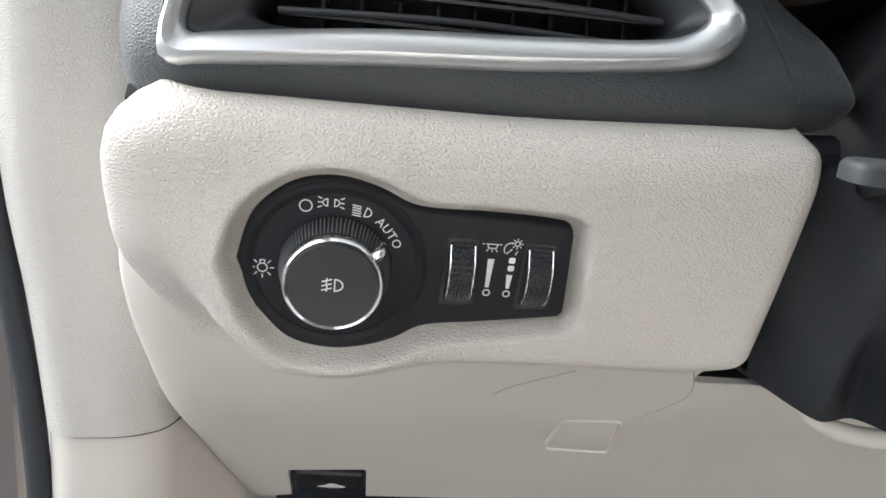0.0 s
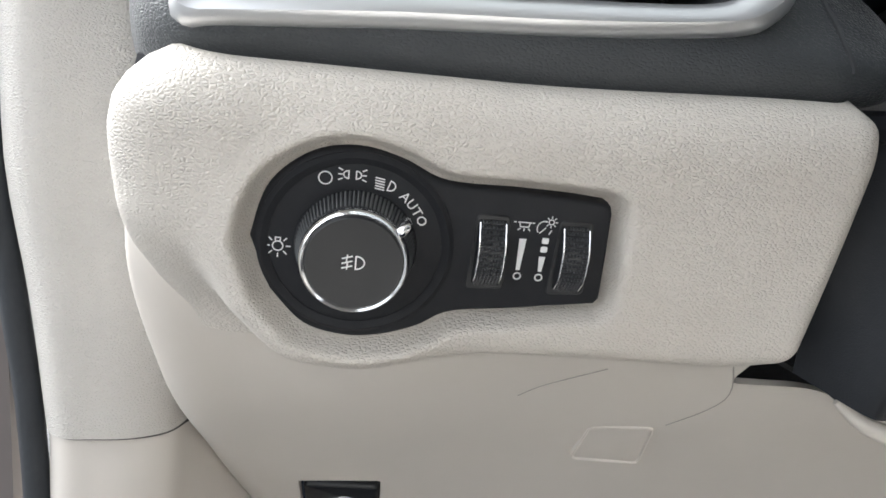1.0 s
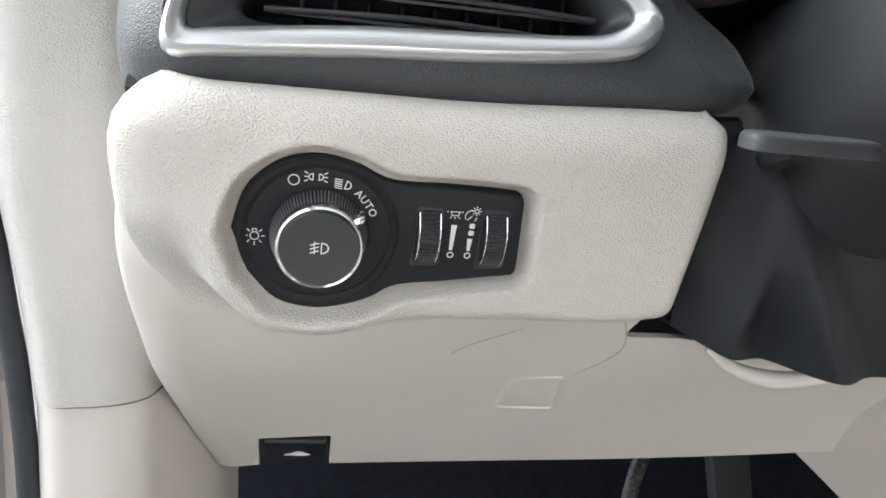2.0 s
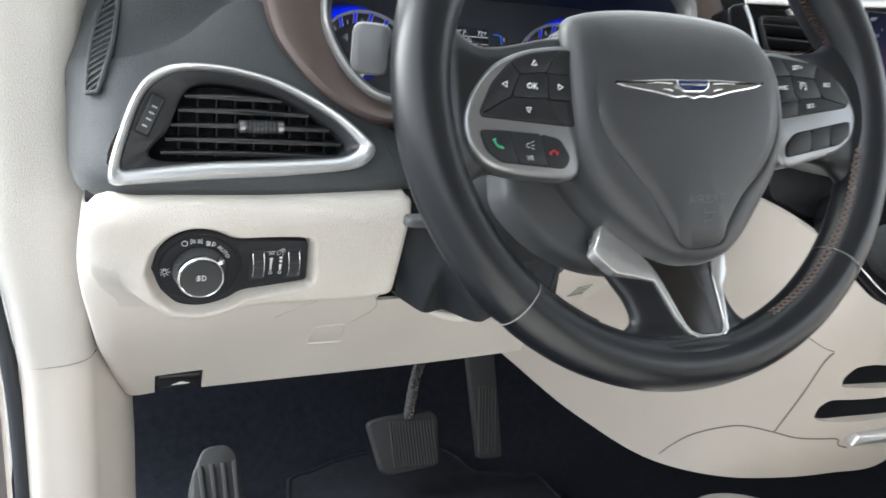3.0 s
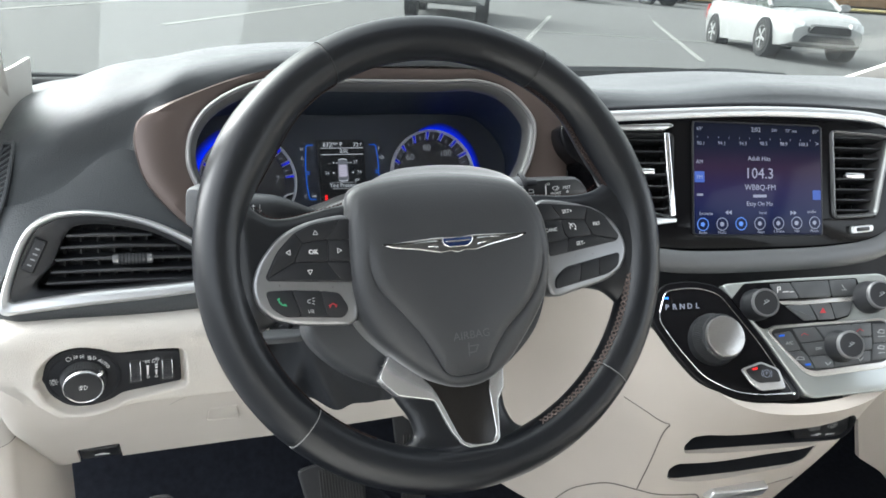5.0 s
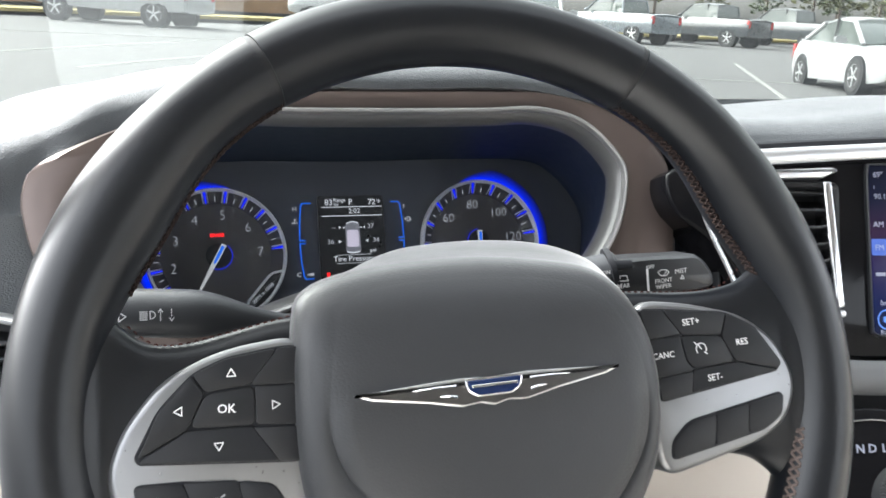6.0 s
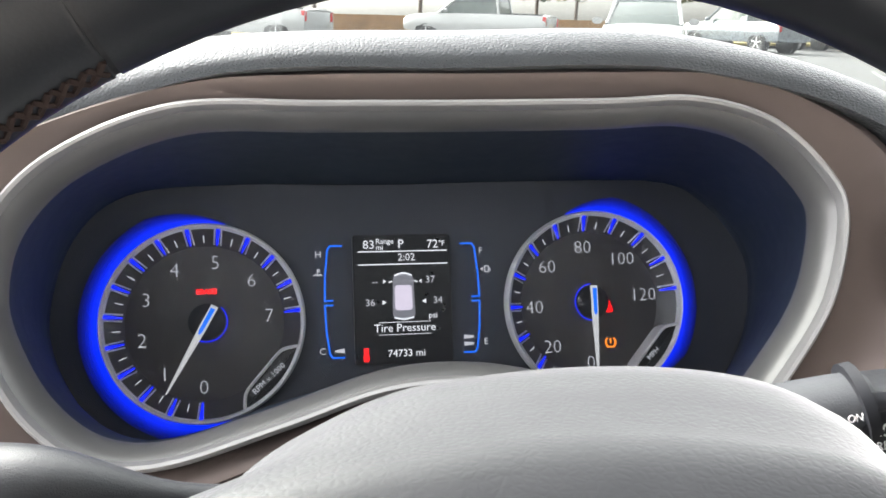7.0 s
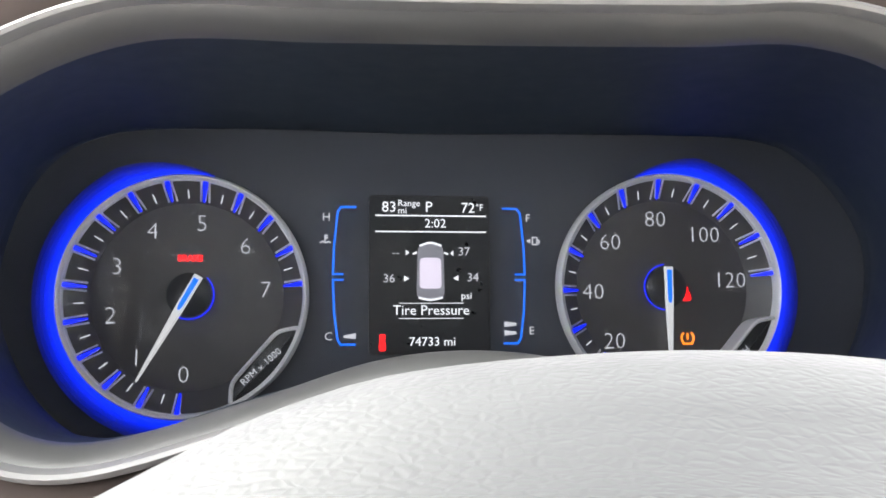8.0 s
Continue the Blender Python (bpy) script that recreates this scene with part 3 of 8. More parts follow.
PAPER = plane((-0.2009, 0.5735, 1.1797), (0.145, -0.599, -0.788))
sheet = thing("windscreen_sheet", "translucent pale sheet with faint lines along the inside of the windscreen", "paper sheet", (-0.2, 0.6, 1.12))
part("sheet", slab(PAPER, [(-0.0765, -0.100), (0.1080, -0.085), (0.0685, 0.185), (-0.1010, 0.180)], 0, 0.0006, 0.0002, 1), paper, sheet)
ink = paper.copy()
ink.name = "faint_print"
ink.node_tree.nodes["Mix Shader"].inputs[0].default_value = 0.032
for k in range(14):
    w = 0.06 + 0.02 * ((k * 7) % 3)
    strokes("print_line", [[(-0.064 - k * 0.0012, -0.05 + k * 0.0135), (-0.064 - k * 0.0012 + w * 1.9, -0.05 + k * 0.0135 + w * 0.12)]], PAPER, 0.0007, ink, sheet, 0.0008)

# driver's door pillar: trim in two pieces, rubber seal, painted body edge
def pillar(z0, z1, name, grow, material, label):
    rows = []
    for k in range(7):
        z = z0 + (z1 - z0) * k / 6
        x = -0.4315 - 0.0175 * ease(0.79, 0.93, z)
        back = 0.040 * ease(0.80, 0.60, z)
        rows.append([(x, 0.275 - grow, z), (x + 0.0025, 0.2500 - grow, z), (x + 0.010, 0.2432 - grow, z), (-0.408, 0.2440 - grow, z), (-0.390, 0.2485 - grow, z), (-0.3795, 0.2560 - grow, z), (-0.3735, 0.272, z), (-0.362 + back * 0.2, 0.315, z), (-0.352 + back * 0.2, 0.44, z)])
    return tagged(thicken(part(name, net(rows, 6, 4), material), 0.004, 0), label, "trim", kind="structure")


pillar(0.40, 0.7905, "trim_pillar_lower", 0, beige_plain, "beige moulded kick panel at the door opening")
pillar(0.7885, 1.16, "trim_pillar_upper", 0.0030, beige_leather, "beige grained pillar trim beside the dashboard")
joint_line = glide([(-0.4335, 0.268, 0.7882), (-0.4300, 0.2480, 0.7882), (-0.4215, 0.2408, 0.7882), (-0.408, 0.2413, 0.7882), (-0.390, 0.2458, 0.7880), (-0.3790, 0.2540, 0.7876), (-0.3725, 0.270, 0.7876)], 5)
tagged(part("trim_pillar_joint", tube(joint_line, 0.0013, 6), surface("grey_trim_joint", (0.10, 0.095, 0.09), 0.9)), "thin dark joint between the two pillar trims", "trim", kind="structure")
seal_path = curve([(-0.462, 0.252, 1.16), (-0.458, 0.252, 1.02), (-0.4555, 0.252, 0.92), (-0.4470, 0.252, 0.845), (-0.4405, 0.252, 0.79), (-0.4372, 0.252, 0.70), (-0.4365, 0.252, 0.42)], 6)
tagged(part("trim_door_seal", tube(seal_path, 0.0062, 10), seal_rubber), "black rubber door seal along the pillar", "door seal", kind="structure")
body_rows = [[(-0.448 - 0.04 * k - 0.05 * max(0, z - 0.8), 0.258 + 0.012 * k * k, z) for k in range(4)] for z in (0.3, 0.6, 0.85, 1.05, 1.25)]
wall("body_door_opening", body_rows, body_brown, "brown-grey painted metal of the door opening", "car body", 0.01)
apillar = [[(-0.372, 0.375, 1.085), (-0.392, 0.33, 1.10), (-0.43, 0.26, 1.105)], [(-0.364, 0.325, 1.15), (-0.386, 0.27, 1.165), (-0.43, 0.20, 1.17)], [(-0.388, 0.15, 1.36), (-0.41, 0.09, 1.37), (-0.45, 0.03, 1.37)], [(-0.42, -0.05, 1.60), (-0.44, -0.10, 1.60), (-0.48, -0.15, 1.60)]]
wall("trim_a_pillar", apillar, beige_leather, "beige grained windscreen pillar trim", "trim", 0.02)
apr = [[(0.84, 0.615, 1.115), (1.0, 0.53, 1.13), (1.22, 0.40, 1.13)], [(1.02, 0.48, 1.23), (1.11, 0.40, 1.26), (1.23, 0.30, 1.27)], [(1.13, -0.05, 1.60), (1.16, -0.10, 1.60), (1.2, -0.15, 1.60)]]
wall("trim_a_pillar_passenger", apr, beige_leather, "beige windscreen pillar trim on the passenger side", "trim", 0.02)

from mathutils.bvhtree import BVHTree

# ---- dashboard ----
SW = plane((-0.25, 0.157, 0.911), (0.036, -0.977, -0.211))
VT = plane((-0.254, 0.168, 1.0085), (0.0, -0.97, 0.24))
BZ = plane((0.0, 0.215, 1.13), (0.0, -0.93, 0.36))
CL = plane((-0.025, 0.318, 1.058), (0.07, -0.93, 0.355))
SC = plane((0.416, 0.147, 1.091), (-0.088, -0.934, 0.347))
SH = plane((0.385, 0.059, 0.948), (-0.256, -0.83, 0.496))

dash = thing("dashboard", "two-tone dashboard, slate grained top over beige grained lower panels", "dashboard", (0.3, 0.4, 0.40))

# grained top pad, from its front lip back to the windscreen
TOP = [
    (-0.385, (0.238, 1.03), (0.252, 1.048), (0.28, 1.065), (0.33, 1.09), (0.45, 1.105), (0.66, 1.095)),
    (-0.36, (0.207, 1.042), (0.226, 1.066), (0.25, 1.085), (0.31, 1.112), (0.45, 1.118), (0.68, 1.1)),
    (-0.32, (0.2012, 1.053), (0.231, 1.078), (0.24, 1.104), (0.295, 1.136), (0.45, 1.128), (0.7, 1.105)),
    (-0.29, (0.2035, 1.063), (0.2355, 1.09), (0.2425, 1.121), (0.288, 1.15), (0.45, 1.135), (0.71, 1.107)),
    (-0.26, (0.2078, 1.08), (0.2365, 1.102), (0.2425, 1.138), (0.281, 1.163), (0.45, 1.142), (0.72, 1.108)),
    (-0.248, (0.211, 1.09), (0.236, 1.108), (0.2415, 1.1435), (0.28, 1.167), (0.45, 1.144), (0.722, 1.108)),
    (-0.236, (0.221, 1.116), (0.2355, 1.1285), (0.2395, 1.1485), (0.28, 1.171), (0.45, 1.147), (0.726, 1.109)),
    (-0.222, (0.225, 1.135), (0.2325, 1.144), (0.237, 1.156), (0.28, 1.175), (0.45, 1.149), (0.73, 1.11)),
    (-0.205, (0.2305, 1.146), (0.2328, 1.155), (0.235, 1.164), (0.28, 1.18), (0.45, 1.152), (0.735, 1.11)),
    (-0.18, (0.234, 1.156), (0.2355, 1.165), (0.239, 1.1735), (0.28, 1.187), (0.45, 1.155), (0.74, 1.11)),
    (-0.12, (0.2335, 1.1815), (0.2350, 1.1865), (0.2395, 1.1910), (0.28, 1.1985), (0.46, 1.162), (0.75, 1.11)),
    (0.0, (0.235, 1.190), (0.2365, 1.1950), (0.241, 1.1995), (0.28, 1.2052), (0.46, 1.168), (0.76, 1.11)),
    (0.1, (0.235, 1.191), (0.2365, 1.1960), (0.241, 1.2005), (0.28, 1.206), (0.46, 1.166), (0.77, 1.11)),
    (0.16, (0.23, 1.179), (0.2318, 1.1845), (0.237, 1.1895), (0.28, 1.194), (0.46, 1.16), (0.77, 1.11)),
    (0.22, (0.216, 1.155), (0.2205, 1.1615), (0.225, 1.168), (0.28, 1.176), (0.46, 1.153), (0.77, 1.11)),
    (0.3, (0.196, 1.16), (0.201, 1.164), (0.206, 1.168), (0.27, 1.174), (0.46, 1.15), (0.77, 1.11)),
    (0.45, (0.182, 1.172), (0.187, 1.1765), (0.192, 1.182), (0.26, 1.19), (0.46, 1.17), (0.77, 1.11)),
    (0.6, (0.176, 1.17), (0.182, 1.174), (0.188, 1.18), (0.26, 1.19), (0.46, 1.172), (0.76, 1.11)),
    (0.8, (0.2, 1.15), (0.206, 1.156), (0.212, 1.164), (0.28, 1.184), (0.46, 1.176), (0.73, 1.105)),
    (1.2, (0.25, 1.115), (0.2575, 1.122), (0.265, 1.13), (0.32, 1.15), (0.46, 1.15), (0.66, 1.095)),
]
thicken(part("top_pad", net([[(x, y, z) for y, z in pts] for x, *pts in TOP], 5, 6), dash_dark, dash, "slate grey grained top pad"), 0.012)

# fascia round the outer vent, in the same grained slate
FACE = [
    (-0.385, (0.243, 0.9655), (0.236, 0.9655), (0.2295, 0.9755), (0.238, 1.0), (0.245, 1.04), (0.2526, 1.0468)),
    (-0.368, (0.195, 0.9600), (0.1815, 0.9605), (0.1740, 0.9715), (0.186, 1.01), (0.212, 1.048), (0.2196, 1.0542)),
    (-0.35, (0.182, 0.9595), (0.1685, 0.9600), (0.1610, 0.9705), (0.1735, 1.01), (0.202, 1.05), (0.2096, 1.056)),
    (-0.31, (0.181, 0.9590), (0.1675, 0.9595), (0.1600, 0.9705), (0.1715, 1.01), (0.202, 1.062), (0.209, 1.069)),
    (-0.25, (0.182, 0.9592), (0.1678, 0.9597), (0.1600, 0.9710), (0.1715, 1.01), (0.207, 1.09), (0.2175, 1.108)),
    (-0.205, (0.183, 0.9605), (0.1682, 0.9610), (0.1605, 0.9725), (0.1715, 1.005), (0.2, 1.066), (0.215, 1.082)),
    (-0.16, (0.183, 0.9640), (0.1685, 0.9645), (0.1608, 0.9765), (0.1725, 1.0), (0.189, 1.028), (0.193, 1.034)),
    (-0.13, (0.185, 0.9670), (0.1705, 0.9675), (0.1630, 0.9790), (0.1720, 0.993), (0.182, 1.004), (0.187, 1.010)),
    (-0.116, (0.187, 0.9695), (0.1735, 0.9700), (0.1660, 0.9800), (0.1730, 0.989), (0.181, 0.9965), (0.186, 1.001)),
    (-0.1075, (0.192, 0.9730), (0.1785, 0.9735), (0.1715, 0.9805), (0.1755, 0.986), (0.182, 0.9905), (0.187, 0.994)),
    (-0.1030, (0.202, 0.9775), (0.1900, 0.9780), (0.1830, 0.9810), (0.1840, 0.9835), (0.187, 0.986), (0.192, 0.988)),
]
fascia = part("outer_fascia", net([[(x, y, z) for y, z in pts] for x, *pts in FACE], 8, 5), dash_dark, dash, "slate grained fascia")
thicken(fascia, 0.010)
VENT_HOLE = curve([(-0.097, -0.027), (-0.081, 0.024), (-0.062, 0.044), (-0.02, 0.048), (0.027, 0.038), (0.068, 0.017), (0.089, -0.003), (0.082, -0.017), (0.0, -0.024)], 6, True)
carve(fascia, slab(VT, VENT_HOLE, -0.06, 0.05, 0.0005, 1))
fascia_skin = BVHTree.FromPolygons([v.co for v in fascia.data.vertices], [p.vertices for p in fascia.data.polygons])
part("fascia_seam", tube([fascia_skin.find_nearest(VT @ Vector((0.125 - 0.007 * k / 12, -0.035 + 0.06 * k / 12, 0.02)))[0] for k in range(13)], 0.0011, 6), vent_grey, dash)
# black bar laid in for the dark shadow under the fascia
part("fascia_underlap", tube(curve([(-0.37, 0.185, 0.958), (-0.30, 0.17, 0.957), (-0.2, 0.17, 0.956), (-0.11, 0.175, 0.962)], 6), 0.006, 8), black_matte, dash)

# cluster surround: brown satin trim and silver bezel
BEZEL = even(curve([(-0.189, -0.055), (-0.196, -0.03), (-0.190, 0.0), (-0.166, 0.027), (-0.12, 0.047), (-0.06, 0.0490), (0.0, 0.0502), (0.06, 0.0520), (0.10, 0.0538), (0.135, 0.044),
                    (0.160, 0.020), (0.166, 0.0), (0.158, -0.033), (0.141, -0.060), (0.12, -0.082), (0.09, -0.09), (0.05, -0.078), (0.006, -0.069), (-0.033, -0.071), (-0.073, -0.084),
                    (-0.12, -0.098), (-0.15, -0.096), (-0.173, -0.08)], 8, True), 160)
BROWN = even(curve([(-0.230, -0.055), (-0.240, -0.024), (-0.2405, -0.006), (-0.234, 0.008), (-0.207, 0.0235), (-0.126, 0.0555), (-0.07, 0.0622), (0.0, 0.0642), (0.06, 0.0660), (0.114, 0.0655), (0.152, 0.0560),
                    (0.187, 0.036), (0.204, 0.005), (0.204, -0.04), (0.195, -0.07), (0.14, -0.10), (0.09, -0.105), (0.05, -0.092), (0.006, -0.082), (-0.033, -0.083), (-0.073, -0.096),
                    (-0.12, -0.112), (-0.16, -0.112), (-0.20, -0.09)], 8, True), 160)


def nearest_start(ring, ref):
    k = min(range(len(ring)), key=lambda i: (ring[i] - ref).length)
    return ring[k:] + ring[:k]


BROWN = nearest_start(BROWN, BEZEL[0])
cowl = part("cowl", slab(BZ, corners([(-0.232, -0.05), (-0.236, -0.010), (-0.226, 0.006), (-0.13, 0.048), (0.0, 0.057), (0.10, 0.058), (0.15, 0.050), (0.205, 0.03), (0.212, -0.06), (0.15, -0.112), (-0.05, -0.098), (-0.15, -0.112), (-0.205, -0.09)], 0.02, 5), -0.020, -0.014, 0.001, 1), dash_dark, dash, "slate panel behind the instrument trim")
carve(cowl, slab(BZ, inset(BEZEL, -0.004), -0.05, 0.05, 0.0005, 1))
part("cluster_surround", band(BZ, BROWN, BEZEL, [(0, -0.03), (0, -0.006), (0.04, -0.002), (0.2, 0.001), (0.85, -0.003), (1.0, -0.006), (1.0, -0.03)]), brown_trim, dash, "brown satin trim round the instruments")
BEZEL_IN = inset(BEZEL, 0.0095)
part("cluster_bezel", band(BZ, BEZEL, BEZEL_IN, [(0, -0.012), (0, 0.001), (0.06, 0.003), (0.2, 0.0042), (0.34, 0.0035), (0.46, 0.0005), (0.46, -0.012)]), surface("satin_bezel_silver", (0.34, 0.336, 0.332), 0.30, metal=0.4, vary=0.02, scale=12, rough_vary=0.02), dash, "satin silver bezel")
# slope is the bezel's own silver, with its shade put into the colour
part("bezel_slope", band(BZ, BEZEL, BEZEL_IN, [(0.46, -0.014), (0.46, -0.0005), (0.6, -0.002), (1.0, -0.008), (1.0, -0.016)]), surface("shaded_bezel_silver", (0.17, 0.168, 0.167), 0.33, metal=0.4, vary=0.04), dash, "inner slope of the silver bezel, darkened for shade")

# beige bolster with its soft lip round the light switch
SWITCH = even(curve([(-0.0765, -0.003), (-0.071, 0.015), (-0.058, 0.027), (-0.043, 0.0305), (-0.028, 0.0275), (-0.014, 0.0215), (0.008, 0.0205)], 6)
              + [Vector((0.030, 0.0195)), Vector((0.0405, 0.0185)), Vector((0.0425, 0.0165)), Vector((0.0435, 0.0), ), Vector((0.0442, -0.017)), Vector((0.0425, -0.0195)), Vector((0.025, -0.022))]
              + curve([(0.010, -0.0242), (-0.008, -0.0268), (-0.018, -0.033), (-0.030, -0.0375), (-0.043, -0.039), (-0.058, -0.035), (-0.070, -0.022)], 6), 110)


def distance(o, p):
    """Signed distance to a closed outline: less than nothing inside."""
    best, hit = 1e9, False
    for i, a in enumerate(o):
        b = o[i - 1]
        ab, ap = b - a, p - a
        k = min(max(ap.dot(ab) / max(ab.dot(ab), 1e-12), 0), 1)
        best = min(best, (ap - ab * k).length)
        if (a.y > p.y) != (b.y > p.y) and p.x < (b.x - a.x) * (p.y - a.y) / (b.y - a.y) + a.x:
            hit = not hit
    return -best if hit else best


LEFT_EDGE = [(-0.060, -0.1100), (-0.045, -0.1138), (-0.0285, -0.1170), (-0.0178, -0.1195), (-0.0051, -0.1213), (0.0082, -0.1226), (0.0189, -0.1235), (0.0273, -0.1234), (0.0367, -0.1212), (0.0431, -0.1172), (0.0485, -0.1112), (0.0525, -0.1030)]



def left_edge(v):
    """Where the bolster ends towards the door, at the height v."""
    for (a, p), (b, q) in zip(LEFT_EDGE, LEFT_EDGE[1:]):
        if v <= b:
            return p + (q - p) * (v - a) / (b - a)
    return LEFT_EDGE[-1][1]


bm = bmesh.new()
NU, NV = 170, 84
grid = []
for j in range(NV + 1):
    row = []
    for i in range(NU + 1):
        s, t = i / NU, j / NV
        v_left = -0.058 + 0.1105 * t
        u0, u1 = left_edge(v_left), 0.1262 - 0.0055 * (1 - t) ** 1.6 - 0.006 * ease(0.92, 1.0, t) ** 2
        u = u0 + (u1 - u0) * s
        bulge = 0.0105 * math.exp(-((u + 0.042) / 0.030) ** 2)
        low = -0.0425 + 0.004 * ease(0.09, 0.125, u) - bulge
        low += (-0.058 - low) * (1 - ease(-0.078, -0.045, u))
        high = 0.0525 + 0.004 * ease(0.0, 0.12, u)
        v = low + (high - low) * t
        d = distance(SWITCH, Vector((u, v)))
        edge = min(v - low, 0.009) / 0.009
        top = min(high - v, 0.020) / 0.020
        right = min(u1 - u, 0.008) / 0.008
        side = min(u - u0, 0.020) / 0.020
        h = 0.004 - 0.009 * (1 - math.sqrt(max(1 - (1 - edge) ** 2, 0))) * ease(-0.078, -0.05, u)
        h -= 0.016 * (1 - math.sqrt(max(1 - (1 - top) ** 2, 0))) + 0.006 * (1 - math.sqrt(max(1 - (1 - right) ** 2, 0))) + 0.012 * (1 - math.sqrt(max(1 - (1 - side) ** 2, 0)))
        h -= 0.006 * (1 - ease(-0.121, -0.080, u))
        h -= 0.034 * ease(0.0105, 0.0250, d) * (1 - ease(-0.062, 0.004, v)) * (1 - ease(-0.060, -0.030, u))
        h += 0.003 * math.exp(-(max(d, 0) / 0.010) ** 2) * (1 - ease(-0.02, 0.03, u)) - 0.0105 * (1 - ease(0.0002, 0.0062, d))
        row.append(bm.verts.new(SW @ Vector((u, v, h))))
    grid.append(row)
for a, b in zip(grid, grid[1:]):
    for i in range(NU):
        bm.faces.new((a[i], a[i + 1], b[i + 1], b[i]))
rim = [grid[0][i] for i in range(NU + 1)] + [grid[j][NU] for j in range(1, NV + 1)] + [grid[NV][i] for i in range(NU - 1, -1, -1)] + [grid[j][0] for j in range(NV - 1, 0, -1)]
back = [bm.verts.new(v.co + Vector((0, 0.05, 0))) for v in rim]
for i in range(len(rim)):
    bm.faces.new((rim[i], rim[i - 1], back[i - 1], back[i]))
part("bolster", bm, beige_soiled, dash, "beige grained padded panel, lightly soiled below the switch", 60)

# beige knee panel below, falling away towards the pedals
KNEE = [
    (-0.25, (0.174, 0.93), (0.184, 0.89), (0.228, 0.83), (0.284, 0.770), (0.341, 0.702)),
    (-0.16, (0.177, 0.93), (0.187, 0.89), (0.231, 0.83), (0.285, 0.772), (0.339, 0.706)),
    (-0.07, (0.186, 0.93), (0.200, 0.89), (0.237, 0.83), (0.286, 0.775), (0.335, 0.711)),
    (0.02, (0.190, 0.93), (0.208, 0.89), (0.242, 0.83), (0.288, 0.78), (0.330, 0.718)),
    (0.11, (0.195, 0.93), (0.215, 0.89), (0.250, 0.83), (0.29, 0.785), (0.324, 0.727)),
    (0.20, (0.205, 0.93), (0.225, 0.89), (0.260, 0.83), (0.292, 0.79), (0.318, 0.735)),
]
# its door side: the edge leans inwards towards the floor
KNEE_EDGE = [(-0.3740, 0.195, 0.945), (-0.3790, 0.188, 0.90), (-0.3725, 0.213, 0.835), (-0.3640, 0.279, 0.765), (-0.3500, 0.343, 0.697)]
KNEE_SIDE = [[(x + a, y + b, z) for x, y, z in KNEE_EDGE] for a, b in ((0.001, 0.070), (-0.0003, 0.011), (0.0012, 0.003), (0.006, 0.0))]
KNEE_SIDE.append([(x + (-0.25 - x) * 0.30, y + (q[0] - y) * 0.30, z + (q[1] - z) * 0.30) for (x, y, z), q in zip(KNEE_EDGE, KNEE[0][1:])])
LP = plane((-0.22, 0.285, 0.77), (0, -0.77, -0.63))
knee = part("knee_panel", net(KNEE_SIDE + [[(x, y, z) for y, z in pts] for x, *pts in KNEE], 8, 6), beige_plain, dash, "plain beige moulded knee panel")
thicken(knee, 0.006)
COLUMN_GAP = [(-0.120, 0.872), (-0.129, 0.846), (-0.092, 0.845), (-0.078, 0.842), (-0.068, 0.834), (-0.046, 0.828), (-0.018, 0.830), (0.025, 0.831), (0.048, 0.836), (0.066, 0.857), (0.085, 0.90), (0.22, 1.0), (-0.12, 1.0)]
carve(knee, slab(plane((0.0, 0.2, 0.0), (0, -1, 0)), corners(COLUMN_GAP, 0.006, 3), -0.2, 0.2, 0.0005, 1))
part("gap_lip", tube(curve([(-0.086, 0.208, 0.846), (-0.070, 0.206, 0.836), (-0.046, 0.205, 0.8305), (-0.018, 0.207, 0.832), (0.010, 0.211, 0.834)], 6), [0.0015 + 0.0035 * math.sin(math.pi * k / 24) for k in range(25)], 10), beige_plain, knee, "rolled beige lip")
carve(knee, slab(LP, corners([(-0.101, -0.13), (-0.053, -0.13), (-0.055, -0.040), (-0.101, -0.042)], 0.002, 2), -0.05, 0.05, 0.0004, 1))
knee_skin = BVHTree.FromPolygons([v.co for v in knee.data.vertices], [p.vertices for p in knee.data.polygons])


def on_knee(x, y):
    """How far the knee panel stands out of its frame there."""
    hit = knee_skin.ray_cast(LP @ Vector((x, y, 0.1)), -(LP.to_3x3() @ Vector((0, 0, 1))))
    return 0.1 - hit[3] if hit[3] else 0.0


lift = on_knee(0.06, 0.031) + 0.0010
CAP = [(0.0425, 0.0125), (0.044, 0.0495), (0.0725, 0.0515), (0.0765, 0.012)]
part("cap", slab(LP, corners(CAP, 0.003, 4), lift - 0.012, lift + 0.0006, 0.0005, 2), beige_plain, knee, "small blanking cap")
cap_ring = even(corners([(0.0410, 0.0110), (0.0426, 0.0510), (0.0737, 0.0530), (0.0780, 0.0106)], 0.004, 4), 48)
part("cap_edge", band(LP, cap_ring, nearest_start(even(corners([(0.0423, 0.0123), (0.0438, 0.0497), (0.0727, 0.0517), (0.0767, 0.0118)], 0.003, 4), 48), cap_ring[0]), [(0, lift - 0.01), (0, lift + 0.0009), (0.5, lift + 0.0014), (1, lift + 0.0006), (1, lift - 0.01)]), beige_plain, knee)
scuff_grey = surface("grey_scuff", (0.36, 0.34, 0.31), 0.8)
for line in (curve([(0.088, 0.115), (0.096, 0.085), (0.078, 0.056)], 6), curve([(0.035, 0.11), (0.012, 0.092), (0.002, 0.08)], 5)):
    part("scuff", tube([LP @ Vector((p.x, p.y, on_knee(p.x, p.y))) for p in line], 0.00035, 5), scuff_grey, knee, "thin grey scuff")

